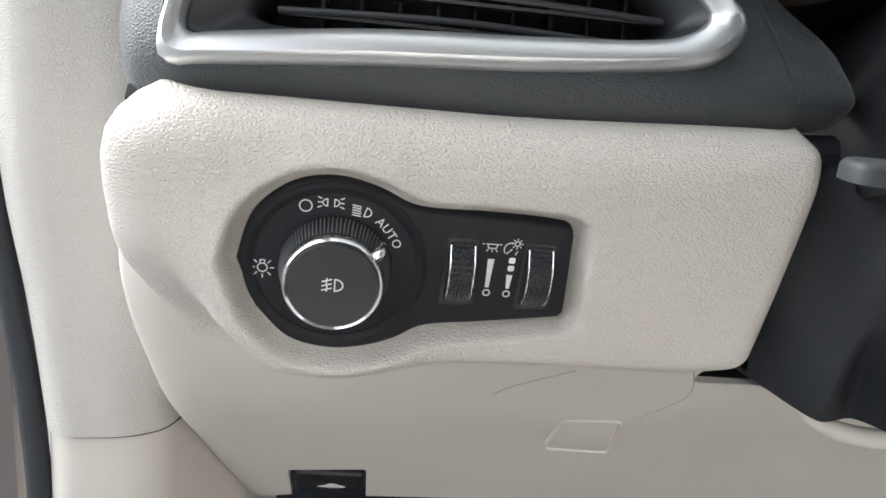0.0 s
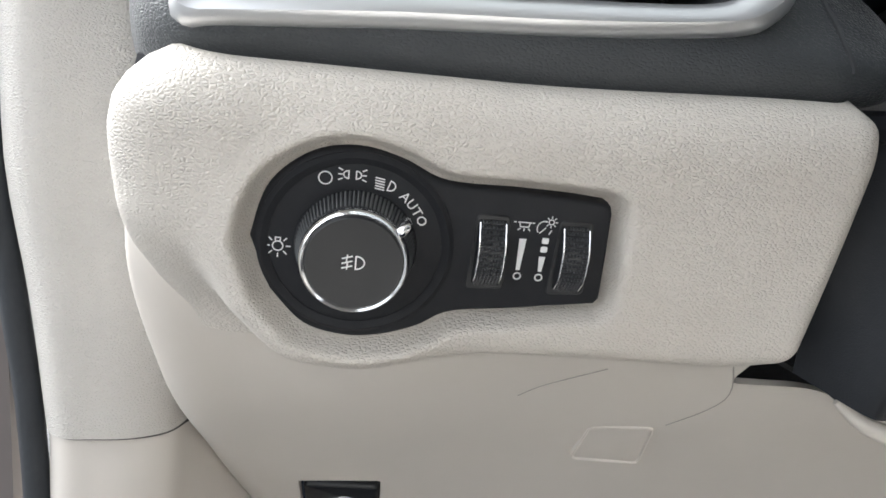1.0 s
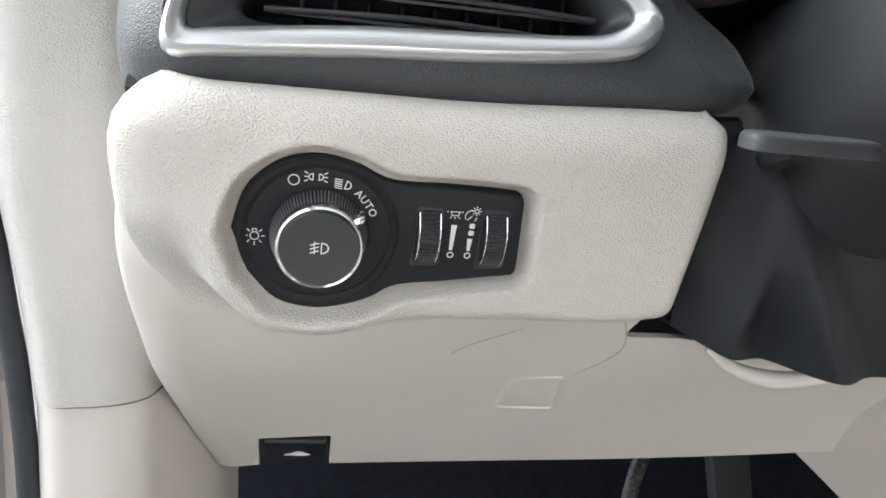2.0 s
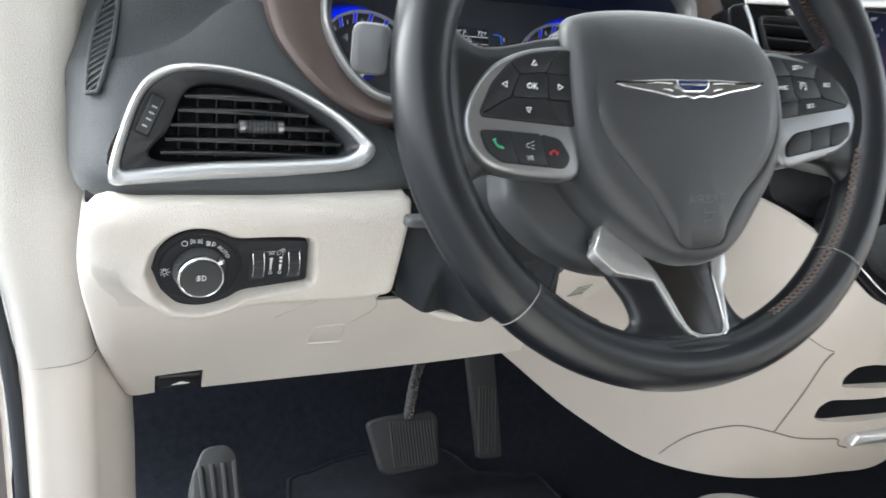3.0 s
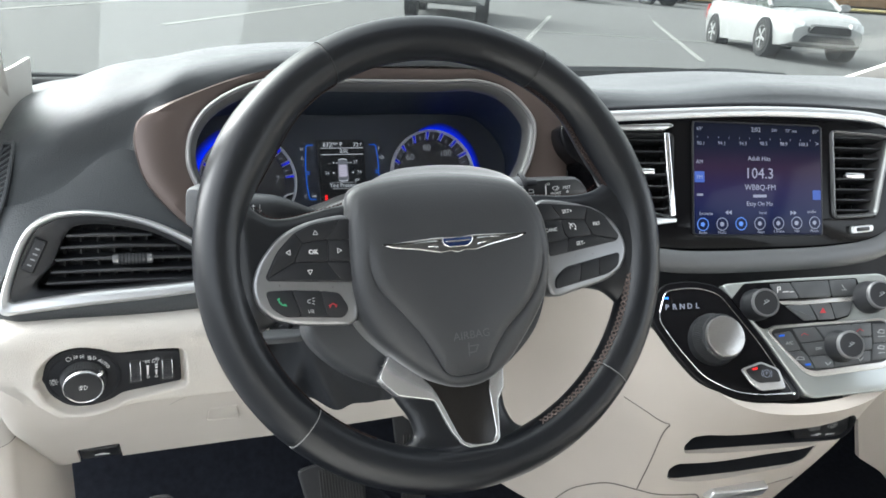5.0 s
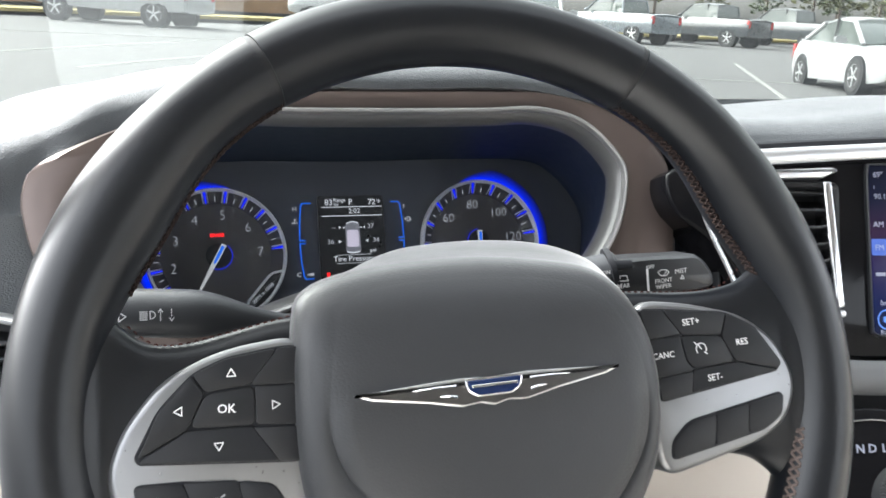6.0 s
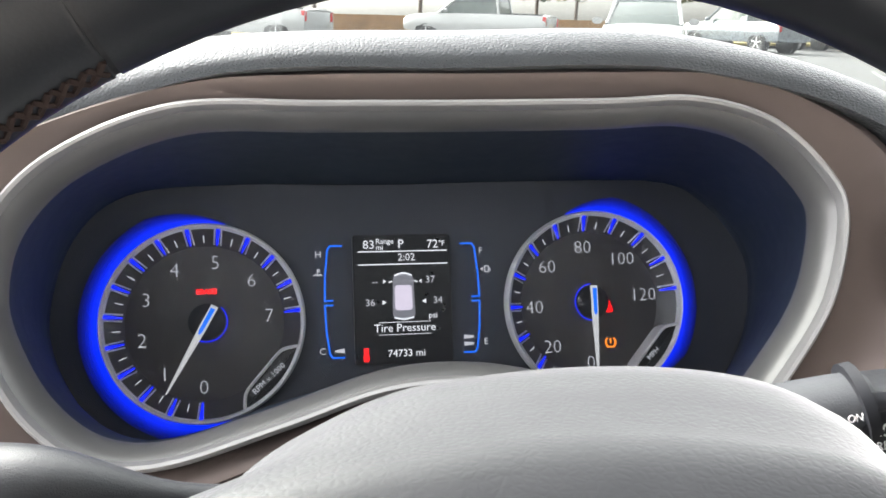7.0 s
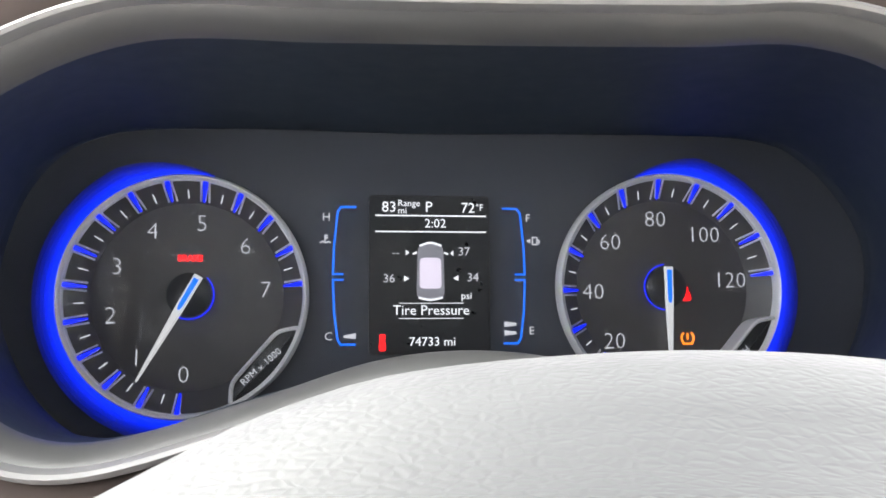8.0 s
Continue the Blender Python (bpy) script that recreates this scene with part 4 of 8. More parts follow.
# thin slots under the column
for k in range(5):
    line = [knee_skin.find_nearest(Vector((0.100 + 0.0012 * k + 0.0062 * j, 0.24, 0.8180 + 0.0050 * k + 0.0012 * j)))[0] for j in range(4)]
    part("slot", tube(line, 0.0006, 6), black_matte, knee, "thin dark slot")

# hood release in its notch
hood = thing("hood_release", "black hood release lever with a small white car symbol", "lever", (-0.30, 0.31, 0.72))
part("housing", slab(LP, corners([(-0.100, -0.088), (-0.054, -0.084), (-0.0555, -0.041), (-0.100, -0.043)], 0.002, 2), -0.03, -0.004, 0.002, 2), black_matte, hood)
part("handle", slab(LP, corners([(-0.099, -0.086), (-0.055, -0.082), (-0.056, -0.052), (-0.099, -0.054)], 0.003, 3), -0.02, 0.001, 0.003, 3), black_plastic, hood)
part("symbol", slab(LP, curve([(-0.0845, -0.073), (-0.080, -0.0705), (-0.077, -0.0675), (-0.073, -0.0675), (-0.070, -0.070), (-0.067, -0.0715), (-0.070, -0.0735), (-0.077, -0.074)], 3, True), 0.001, 0.0014, 0.0002, 1), print_white, hood, "white car outline")

# slotted side defroster
df = thing("defroster_vent", "narrow slatted black side window demister in the dash end", "air vent", (-0.36, 0.226, 1.02))
DEM = curve([(-0.3485, 0.2600, 1.1010), (-0.3523, 0.2389, 1.0834), (-0.3558, 0.2246, 1.0654), (-0.3594, 0.2075, 1.0492), (-0.3627, 0.1933, 1.0320)], 4)
dn = Vector((-0.50, -0.60, 0.62)).normalized()
dd = (DEM[-1] - DEM[0]).normalized()
ds = dn.cross(dd).normalized()
half = [0.0030 + 0.0058 * math.sin(math.pi * min(0.12 + 0.80 * k / 16, 1)) for k in range(17)]
bm = bmesh.new()
loops(bm, [[c - ds * h - dn * 0.012, c - ds * h + dn * 0.0022, c + ds * h + dn * 0.0022, c + ds * h - dn * 0.012] for c, h in zip(DEM, half)], cap0=True, cap1=True)
part("backing", bm, black_matte, df)
part("frame", tube([c - ds * h + dn * 0.0026 for c, h in zip(DEM, half)] + [c + ds * h + dn * 0.0026 for c, h in zip(DEM[::-1], half[::-1])], 0.0017, 8, closed=True), dash_dark, df)
for k in range(1, 16):
    part("slat", tube([DEM[k] - ds * half[k] * 0.95 + dd * 0.004 + dn * 0.0026, DEM[k] + ds * half[k] * 0.95 - dd * 0.004 + dn * 0.0026], 0.0010, 6), dash_dark, df)

# ---- outer air vent ----
vent = thing("air_vent", "outer air vent, satin silver frame, black slats, ribbed dark slider", "air vent", (-0.25, 0.18, 0.98), group="dash air vents")
V_OUT = even(curve([(-0.1005, -0.0315), (-0.097, -0.012), (-0.083, 0.027), (-0.068, 0.0455), (-0.046, 0.0525), (-0.012, 0.0515), (0.027, 0.042), (0.066, 0.0225), (0.091, 0.0035), (0.0985, -0.006),
                    (0.093, -0.0165), (0.078, -0.0230), (0.028, -0.0285), (-0.03, -0.032), (-0.085, -0.0365), (-0.096, -0.0370)], 8, True), 140)
V_IN = nearest_start(even(curve([(-0.092, -0.0225), (-0.088, -0.006), (-0.076, 0.026), (-0.063, 0.0405), (-0.042, 0.0475), (-0.012, 0.0465), (0.023, 0.0375), (0.060, 0.0185), (0.081, 0.0015), (0.085, -0.0045),
                   (0.080, -0.0095), (0.066, -0.0135), (0.02, -0.0165), (-0.03, -0.019), (-0.080, -0.0245), (-0.089, -0.026)], 8, True), 140), V_OUT[0])
part("frame", band(VT, V_OUT, V_IN, [(0, -0.01), (0, 0.002), (0.12, 0.0052), (0.3, 0.0066), (0.6, 0.0058), (0.9, 0.003), (1.0, 0.0), (1.0, -0.012)]), satin, vent, "satin silver frame")
# black surround sloping in to the slats
V_CORE = nearest_start(even(curve([(-0.066, -0.0185), (-0.058, 0.006), (-0.046, 0.033), (-0.030, 0.040), (0.0, 0.038), (0.030, 0.0295), (0.060, 0.0125), (0.075, -0.002), (0.073, -0.010), (0.050, -0.013)], 8, True), 140), V_IN[0])
part("surround", band(VT, V_IN, V_CORE, [(0, -0.004), (0.03, 0.0), (0.85, -0.006), (1.0, -0.010), (1.0, -0.05), (0, -0.05)]), vent_grey, vent)
part("duct", slab(VT, inset(V_CORE, -0.001), -0.06, -0.045, 0.001, 1), black_matte, vent)
for k, (y, x0, x1) in enumerate([(0.031, -0.046, 0.026), (0.0205, -0.051, 0.047), (0.0095, -0.056, 0.063), (-0.0015, -0.060, 0.073), (-0.0115, -0.064, 0.066)]):
    path = [VT @ Vector((x0, y - 0.001, -0.012)), VT @ Vector(((x0 + x1) / 2, y, -0.0095)), VT @ Vector((x1, y - 0.002, -0.012))]
    bm = bmesh.new()
    tube(curve(path, 5), 0.0013, 8, bm=bm)
    o = [VT @ Vector((x0, y - 0.001, -0.0125)), VT @ Vector((x1, y - 0.002, -0.0125)), VT @ Vector((x1, y + 0.003, -0.032)), VT @ Vector((x0, y + 0.003, -0.032))]
    vs = [bm.verts.new(p) for p in o] + [bm.verts.new(p + Vector((0, 0, -0.0012))) for p in o]
    bm.faces.new(vs[:4])
    bm.faces.new(vs[4:][::-1])
    for i in range(4):
        bm.faces.new((vs[i], vs[(i + 1) % 4], vs[4 + (i + 1) % 4], vs[4 + i]))
    part("slat", bm, vent_grey, vent)
for k in range(9):
    x = -0.050 + k * 0.0142
    part("vane", box(VT @ pose(x, 0.010 - 0.02 * max(0, x) * 5 * 0.5, -0.036), 0.0016, 0.05 - 0.25 * max(0, x), 0.016, 0.0003), black_plastic, vent)
slider = part("slider", lathe(VT @ pose(0.009, 0.0085, -0.003) @ pose(0, 0, 0, 0, 90, 0), [(0.003, -0.0125), (0.0048, -0.012), (0.0052, 0.0), (0.0048, 0.012), (0.003, 0.0125)], 20), vent_grey, vent, "ribbed black slider")
for s in (-1, 1):
    part("tip", lathe(VT @ pose(0.009 + s * 0.0145, 0.0085, -0.003) @ pose(0, 0, 0, 0, 90, 0), [(0.0025, -0.0028), (0.0047, -0.002), (0.0049, 0.0), (0.0047, 0.002), (0.0025, 0.0028)], 20), pod_satin, slider, "dark satin end")
for k in range(8):
    part("rib", tube([VT @ Vector((0.009 - 0.0105 + k * 0.003 + 0.0052 * math.sin(a) * 0, 0.0085 + 0.0053 * math.sin(a), -0.003 + 0.0053 * math.cos(a))) for a in [-1.2, -0.6, 0, 0.6, 1.2]], 0.0005, 6), black_matte, slider)
TH = VT @ pose(-0.0712, 0.0145, -0.001) @ pose(0, 0, 0, 0, 0, -25)
wheel_well = part("thumbwheel", slab(TH, corners([(-0.0055, -0.0155), (0.0055, -0.0155), (0.0055, 0.0155), (-0.0055, 0.0155)], 0.002, 3), -0.02, 0.0032, 0.002, 3), black_plastic, vent, "vent thumbwheel with white marks")
strokes("marks", [[(-0.001, -0.0035), (0.0022, -0.0035)], [(-0.001, 0.0015), (0.0022, 0.0015)], [(-0.001, 0.0065), (0.0022, 0.0065)], [(-0.0015, -0.009), (0.0015, -0.009)]], TH, 0.0013, print_grey, wheel_well, 0.0033)
for s in (-1, 1):
    part("edge_line", tube([TH @ Vector((s * 0.0042, -0.013, 0.0031)), TH @ Vector((s * 0.0042, 0.013, 0.0031))], 0.0003, 6), vent_grey, wheel_well)

# ---- headlamp switch ----
sw = thing("light_switch", "black headlamp switch panel with chrome-ringed knob and two dimmer wheels", "light switch", (-0.28, 0.16, 0.91))
plate = part("plate", slab(SW, inset(SWITCH, 0.0004), -0.012, -0.0004, 0.0016, 3), black_matte, sw, "black switch plate")
KX, KY = -0.0415, -0.0035
part("dish", band(SW, circle(KX, KY, 0.0325, 64), circle(KX, KY, 0.0285, 64), [(0, -0.008), (0, 0.0002), (0.4, 0.0012), (1.0, 0.0), (1.0, -0.008)]), black_matte, sw)
KN = SW @ pose(KX, KY, 0) @ pose(0, 0, 0, -4, 0, 0)
knob = part("knob", lathe(KN, [(0.0202, -0.004), (0.0202, 0.0), (0.0192, 0.0016), (0.0172, 0.0108), (0.0168, 0.0128), (0.016, 0.0137)], 72), black_plastic, sw, "ribbed black rotary knob")
# ribs coloured paler than the knob for the light they catch
bm = bmesh.new()
for k in range(84):
    a = 2 * math.pi * k / 84
    tube([KN @ Vector((0.0194 * math.cos(a), 0.0194 * math.sin(a), 0.002)), KN @ Vector((0.0173 * math.cos(a), 0.0173 * math.sin(a), 0.0106))], 0.0004, 4, bm=bm)
tagged(part("ribs", bm, surface("lit_grip_ribs", (0.12, 0.124, 0.127), 0.45), knob, "fine grip ribs"), kind="stuff")
part("chrome_ring", lathe(KN, [(0.0170, 0.0110), (0.0175, 0.0122), (0.0173, 0.0147), (0.0164, 0.0158), (0.0157, 0.0154), (0.0157, 0.0110)], 72), chrome, knob, "chrome ring")
part("button", lathe(KN, [(0.0156, 0.010), (0.0156, 0.0153), (0.0150, 0.0160), (0.006, 0.0155), (0.001, 0.0154)], 64), black_plastic, knob, "black push button")
PT = KN @ pose(0, 0, 0.0112, 0, 0, 38)
part("pointer", dome(PT, curve([(0.0135, 0), (0.017, 0.0020), (0.0205, 0.0014), (0.0215, 0.0), (0.0205, -0.0014), (0.017, -0.0020)], 4, True), [(1, -0.004), (1, 0.002), (0.7, 0.0035), (0.1, 0.0042)], (0.0178, 0)), chrome, knob, "chrome pointer")
FG = KN @ pose(0, 0.0005, 0.0155) @ Matrix.Diagonal((0.80, 0.80, 1.0, 1.0))
W = 0.00042
fog = [[(0.0008, 0.0027)] + [(0.0008 + 0.0034 * math.cos(radians(a)), 0.0027 * math.sin(radians(a))) for a in range(90, -91, -20)] + [(0.0008, -0.0027), (0.0008, 0.0027)]]
fog += [[(-0.0045, y - 0.0006), (-0.0006, y + 0.0006)] for y in (-0.002, 0.0, 0.002)] + [[(-0.0026, -0.003), (-0.0024, -0.001), (-0.0028, 0.001), (-0.0025, 0.003)]]
strokes("fog_symbol", fog, FG, 0.00055, print_white, knob)
PZ = SW @ pose(0, 0, -0.0004)
strokes("off_symbol", [ringline(-0.0525, 0.0195, 0.0021)], PZ, W, print_white, sw)


def lamp_shape(x, y, s, turn):
    c, t = math.cos(radians(turn)), math.sin(radians(turn))
    pts = [(0.0, 1.0)] + [(1.25 * math.cos(radians(a)), math.sin(radians(a))) for a in range(90, -91, -22)] + [(0.0, -1.0), (0.0, 1.0)]
    return [(x + s * (px * c - py * t), y + s * (px * t + py * c)) for px, py in pts]


park = [lamp_shape(-0.0428, 0.0212, 0.0013, 0), lamp_shape(-0.0452, 0.0212, 0.0013, 180)]
for dy in (-0.0014, 0.0, 0.0014):
    park += [[(-0.0408, 0.0212 + dy), (-0.0396, 0.0212 + dy * 1.4)], [(-0.0472, 0.0212 + dy), (-0.0484, 0.0212 + dy * 1.4)]]
strokes("parking_lamp_symbol", park, PZ, W, print_white, sw)
head = [lamp_shape(-0.0322, 0.0186, 0.0017, -18)] + [[(-0.0366, 0.0210 - k * 0.0009), (-0.0338, 0.0205 - k * 0.0009)] for k in range(5)]
strokes("headlamp_symbol", head, PZ, W, print_white, sw)
for ch, x, y, a in (("A", -0.0268, 0.0150, -40), ("U", -0.0245, 0.0126, -47), ("T", -0.0226, 0.0101, -53), ("O", -0.0208, 0.0072, -60)):
    words("lettering", ch, PZ, x, y, 0.0046, print_white, sw, a)
sunpts = [ringline(-0.0668, -0.0055, 0.0017, 14)] + [[(-0.0668 + 0.0027 * math.cos(a), -0.0055 + 0.0027 * math.sin(a)), (-0.0668 + 0.0040 * math.cos(a), -0.0055 + 0.0040 * math.sin(a))] for a in [k * math.pi / 4 for k in range(8) if k != 2]] + [[(-0.0676, -0.0036), (-0.0676, -0.0025), (-0.0660, -0.0025), (-0.0660, -0.0036)]]
strokes("lamp_symbol", sunpts, PZ, W, print_white, sw)
for x, lean in ((0.0025, 0), (0.0305, 0)):
    part("dimmer_recess", slab(PZ, corners([(x - 0.0062, -0.0165), (x + 0.0070, -0.0155), (x + 0.0062, 0.0115), (x - 0.0052, 0.0115)], 0.002, 3), -0.004, 0.0004, 0.0004, 1), black_plastic, sw)
    TW = PZ @ pose(x + 0.0004, -0.0022, -0.0085, 0, 90, 0) @ pose(0, 0, 0, 0, 0, 0)
    dimmer = part("dimmer_wheel", lathe(TW, [(0.0135, -0.0048), (0.0148, -0.0044), (0.0150, 0.0), (0.0148, 0.0044), (0.0135, 0.0048)], 64), black_plastic, sw, "knurled black dimmer wheel")
    bm = bmesh.new()
    for i in range(7):
        for k in range(15):
            a = math.pi + radians(-50 + k * 7.1)
            c = TW @ Matrix.Translation((0.0151 * math.cos(a), 0.0151 * math.sin(a), -0.0034 + i * 0.00113))
            tip = TW @ Vector((0.0158 * math.cos(a), 0.0158 * math.sin(a), -0.0034 + i * 0.00113))
            ring = [TW @ Vector((0.0149 * math.cos(a + da), 0.0149 * math.sin(a + da), -0.0034 + i * 0.00113 + dz)) for da, dz in ((-0.05, -0.0005), (0.05, -0.0005), (0.05, 0.0005), (-0.05, 0.0005))]
            t = bm.verts.new(tip)
            vs = [bm.verts.new(p) for p in ring]
            for q in range(4):
                bm.faces.new((vs[q], vs[(q + 1) % 4], t))
    tagged(part("knurl", bm, vent_grey, dimmer), kind="stuff")
    for s in (-1, 1):
        part("edge_line", tube([TW @ Vector((0.0152 * math.cos(a), 0.0152 * math.sin(a), s * 0.0043)) for a in [math.pi + radians(d) for d in range(-48, 49, 8)]], 0.00028, 6), chrome, dimmer, "chrome edge line")
part("dimmer_bar", slab(PZ, [(0.0128, -0.0078), (0.0142, -0.0078), (0.0148, 0.0038), (0.0124, 0.0038)], 0.0002, 0.0005, 0.0001, 1), print_white, sw)
part("dimmer_bar", slab(PZ, [(0.0205, -0.0078), (0.0217, -0.0078), (0.0222, -0.0022), (0.0200, -0.0022)], 0.0002, 0.0005, 0.0001, 1), print_white, sw)
for y in (-0.0006, 0.0026):
    part("dimmer_dot", slab(PZ, corners([(0.0201, y), (0.0224, y), (0.0224, y + 0.0022), (0.0201, y + 0.0022)], 0.0006, 3), 0.0002, 0.0005, 0.0001, 1), print_white, sw)
strokes("dimmer_zero", [ringline(0.0136, -0.0100, 0.0012, 14)], PZ, 0.0005, print_white, sw)
strokes("dimmer_zero", [ringline(0.0210, -0.0100, 0.0012, 14)], PZ, 0.0005, print_white, sw)
dome_sym = [[(0.0098, 0.0098), (0.0104, 0.0098)], [(0.0112, 0.0098), (0.0156, 0.0098)], [(0.0160, 0.0098), (0.0166, 0.0098)], [(0.0116, 0.0098), (0.0120, 0.0082), (0.0148, 0.0082), (0.0152, 0.0098)], [(0.0134, 0.0076), (0.0134, 0.0068)], [(0.0120, 0.0076), (0.0114, 0.0070)], [(0.0148, 0.0076), (0.0154, 0.0070)]]
strokes("dome_light_symbol", dome_sym, PZ, 0.00035, print_white, sw)
gauge_sym = [ringline(0.0203, 0.0082, 0.0026, 10, 80, 215), [(0.0188, 0.0064), (0.0206, 0.0084)], ringline(0.0222, 0.0106, 0.0009, 10), [(0.0226, 0.0076), (0.0220, 0.0062)]] + [[(0.0222 + 0.0014 * math.cos(a), 0.0106 + 0.0014 * math.sin(a)), (0.0222 + 0.0020 * math.cos(a), 0.0106 + 0.0020 * math.sin(a))] for a in [k * math.pi / 4 for k in range(8)]]
strokes("panel_dim_symbol", gauge_sym, PZ, 0.00035, print_white, sw)

# ---- instrument cluster ----
cl = thing("instrument_cluster", "instrument cluster with blue-lit rev counter and speedometer round a small display", "instrument cluster", (-0.02, 0.33, 1.0))
LENS = even(curve([(-0.177, -0.025), (-0.180, 0.003), (-0.168, 0.040), (-0.141, 0.062), (-0.087, 0.067), (0.0, 0.0665), (0.081, 0.068), (0.158, 0.067), (0.188, 0.054), (0.210, 0.026), (0.214, -0.001),
                   (0.204, -0.035), (0.175, -0.068), (0.12, -0.082), (0.06, -0.072), (0.01, -0.055), (-0.05, -0.056), (-0.095, -0.072), (-0.13, -0.075), (-0.16, -0.055)], 8, True), 160)
bz_world = [BZ @ Vector((p.x, p.y, -0.012)) for p in inset(BEZEL, 0.0085)]
lens_world = [CL @ Vector((p.x, p.y, 0.0)) for p in nearest_start(LENS, Vector((-0.155, -0.06)))]
rot = min(range(160), key=lambda k: sum((bz_world[i] - lens_world[(i + k) % 160]).length for i in range(0, 160, 8)))
lens_world = [lens_world[(i + rot) % 160] for i in range(160)]
bm = bmesh.new()
loops(bm, [bz_world] + [[a.lerp(b, k) + Vector((0, 0, 0.006 * math.sin(k * math.pi))) for a, b in zip(bz_world, lens_world)] for k in (0.25, 0.5, 0.75)] + [lens_world])
thicken(part("shroud", bm, navy_shroud, cl, "dark shroud walls"), 0.004, 1)
face = part("face_plate", slab(CL @ pose(0, 0, -0.004), inset(LENS, -0.004), -0.02, 0.0, 0.001, 1), surface("dark_cluster_face", (0.042, 0.047, 0.062), 0.55, vary=0.04, scale=20), cl, "dark face plate")


dial_rim = surface("bright_dial_rim", (0.95, 0.94, 0.93), 0.3, metal=0.0, vary=0.0, rough_vary=0.0, coat=0.6, spec=0.8)


DEEP = 0.0085


def gauge(name, x, y, r, marks, a0, a1, label, gap, halo):
    """A dial: silver rim with notched blue ticks, numerals, needle, lit blue halo whose fading glow is painted in
    bands.
    """
    G = CL @ pose(x, y, 0)
    carve(face, lathe(G, [(r * 0.946, -0.022), (r * 0.946, 0.01)], 72))
    g = part(name, lathe(G, [(r * 0.945, -0.0105), (r * 0.945, -0.0005), (r * 0.80, -0.0070), (r * 0.78, -DEEP), (r * 0.3, -DEEP), (r * 0.01, -DEEP)], 72), dial_face, cl, label)
    bm = bmesh.new()
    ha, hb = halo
    for w0, w1, glow in [(0.0017 * k, 0.0017 * (k + 1), lamp) for k, lamp in enumerate(halo_glows)]:
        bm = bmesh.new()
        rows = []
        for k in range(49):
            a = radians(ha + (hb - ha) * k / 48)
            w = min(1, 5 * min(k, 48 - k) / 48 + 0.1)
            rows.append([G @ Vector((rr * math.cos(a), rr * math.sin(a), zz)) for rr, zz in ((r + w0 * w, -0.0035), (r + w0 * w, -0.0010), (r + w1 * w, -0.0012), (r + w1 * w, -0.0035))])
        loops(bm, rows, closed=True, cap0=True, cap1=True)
        part("halo", bm, glow, g, "blue light halo, its fading glow painted in bands")
    part("rim", band(G, circle(0, 0, r, 96), circle(0, 0, r * 0.945, 96), [(0, -0.003), (0, 0.0015), (0.15, 0.0034), (0.4, 0.0046), (0.65, 0.0042), (0.85, 0.0028), (1.0, 0.0006), (1.0, -0.003)]), dial_rim, g, "polished silver rim")
    n = (len(marks) - 1) * 2
    for k in range(n + 1):
        a = radians(a0 + (a1 - a0) * k / n)
        T = G @ pose(0, 0, 0, 0, 0, math.degrees(a))
        W = T @ pose(r * 0.885, 0, -0.0018, 0, -30, 0)
        part("tooth", slab(W, [(-0.100 * r, -0.010 * r), (0.040 * r, -0.020 * r), (0.070 * r, -0.030 * r), (0.085 * r, -0.050 * r), (0.085 * r, 0.050 * r), (0.070 * r, 0.030 * r), (0.040 * r, 0.020 * r), (-0.100 * r, 0.010 * r)], -0.0012, 0.0006, 0.0003, 1), dial_rim, g)
        part("tick", slab(W, [(-0.105 * r, -0.0004), (0.070 * r, -0.0011), (0.090 * r, -0.0008), (0.090 * r, 0.0008), (0.070 * r, 0.0011), (-0.105 * r, 0.0004)], 0.0, 0.0012, 0.0003, 1), blue_lamp, g, "blue-lit tick")
        if k < n:
            h = radians((a1 - a0) / n / 2)
            M2 = G @ pose(0, 0, 0, 0, 0, math.degrees(a + h))
            part("minor_tick", box(M2 @ pose(r * 0.85, 0, -0.0043, 0, -24, 0), r * 0.085, 0.0006, 0.0006, 0.0002), grey_lamp, g)
            wspan = abs(h) * 0.78
            arc = [Vector((r * 0.95 * math.cos(t), r * 0.95 * math.sin(t), 0.0018)) for t in [-wspan + wspan * 2 * i / 6 for i in range(7)]]
            low = [Vector((r * 0.80 * math.cos(t), r * 0.80 * math.sin(t), -0.0062)) for t in (-wspan * 0.95, wspan * 0.95)]
            part("notch", tube([M2 @ p for p in [low[0]] + arc + [low[1]]], 0.0005, 6), dial_rim, g)
    for k, s in enumerate(marks):
        if s:
            a = radians(a0 + (a1 - a0) * k / (len(marks) - 1))
            words("numeral", s, G, r * 0.632 * math.cos(a), r * 0.632 * math.sin(a) - 0.0010, r * 0.205, grey_lamp, g, z=-DEEP + 0.0004, wide=1.0, bold=-0.00024)
    ga, gb = gap
    pts = [(r * 0.97 * math.cos(radians(t)), r * 0.97 * math.sin(radians(t))) for t in [ga + (gb - ga) * i / 8 for i in range(9)]]
    inner = [(r * 0.80 * math.cos(radians(gb - 6)), r * 0.80 * math.sin(radians(gb - 6))), (r * 0.80 * math.cos(radians(ga + 6)), r * 0.80 * math.sin(radians(ga + 6)))]
    o = corners(pts + inner, 0.003, 3)
    part("badge_plate", slab(G, inset(o, 0.001), -0.008, 0.0016, 0.0008, 2), black_plastic, g)
    part("badge_rim", band(G, even(inset(o, -0.0006), 60), nearest_start(even(inset(o, 0.0012), 60), even(inset(o, -0.0006), 60)[0]), [(0, -0.008), (0, 0.003), (0.5, 0.0038), (1, 0.003), (1, -0.008)]), dial_rim, g, "silver badge rim")
    return G, g


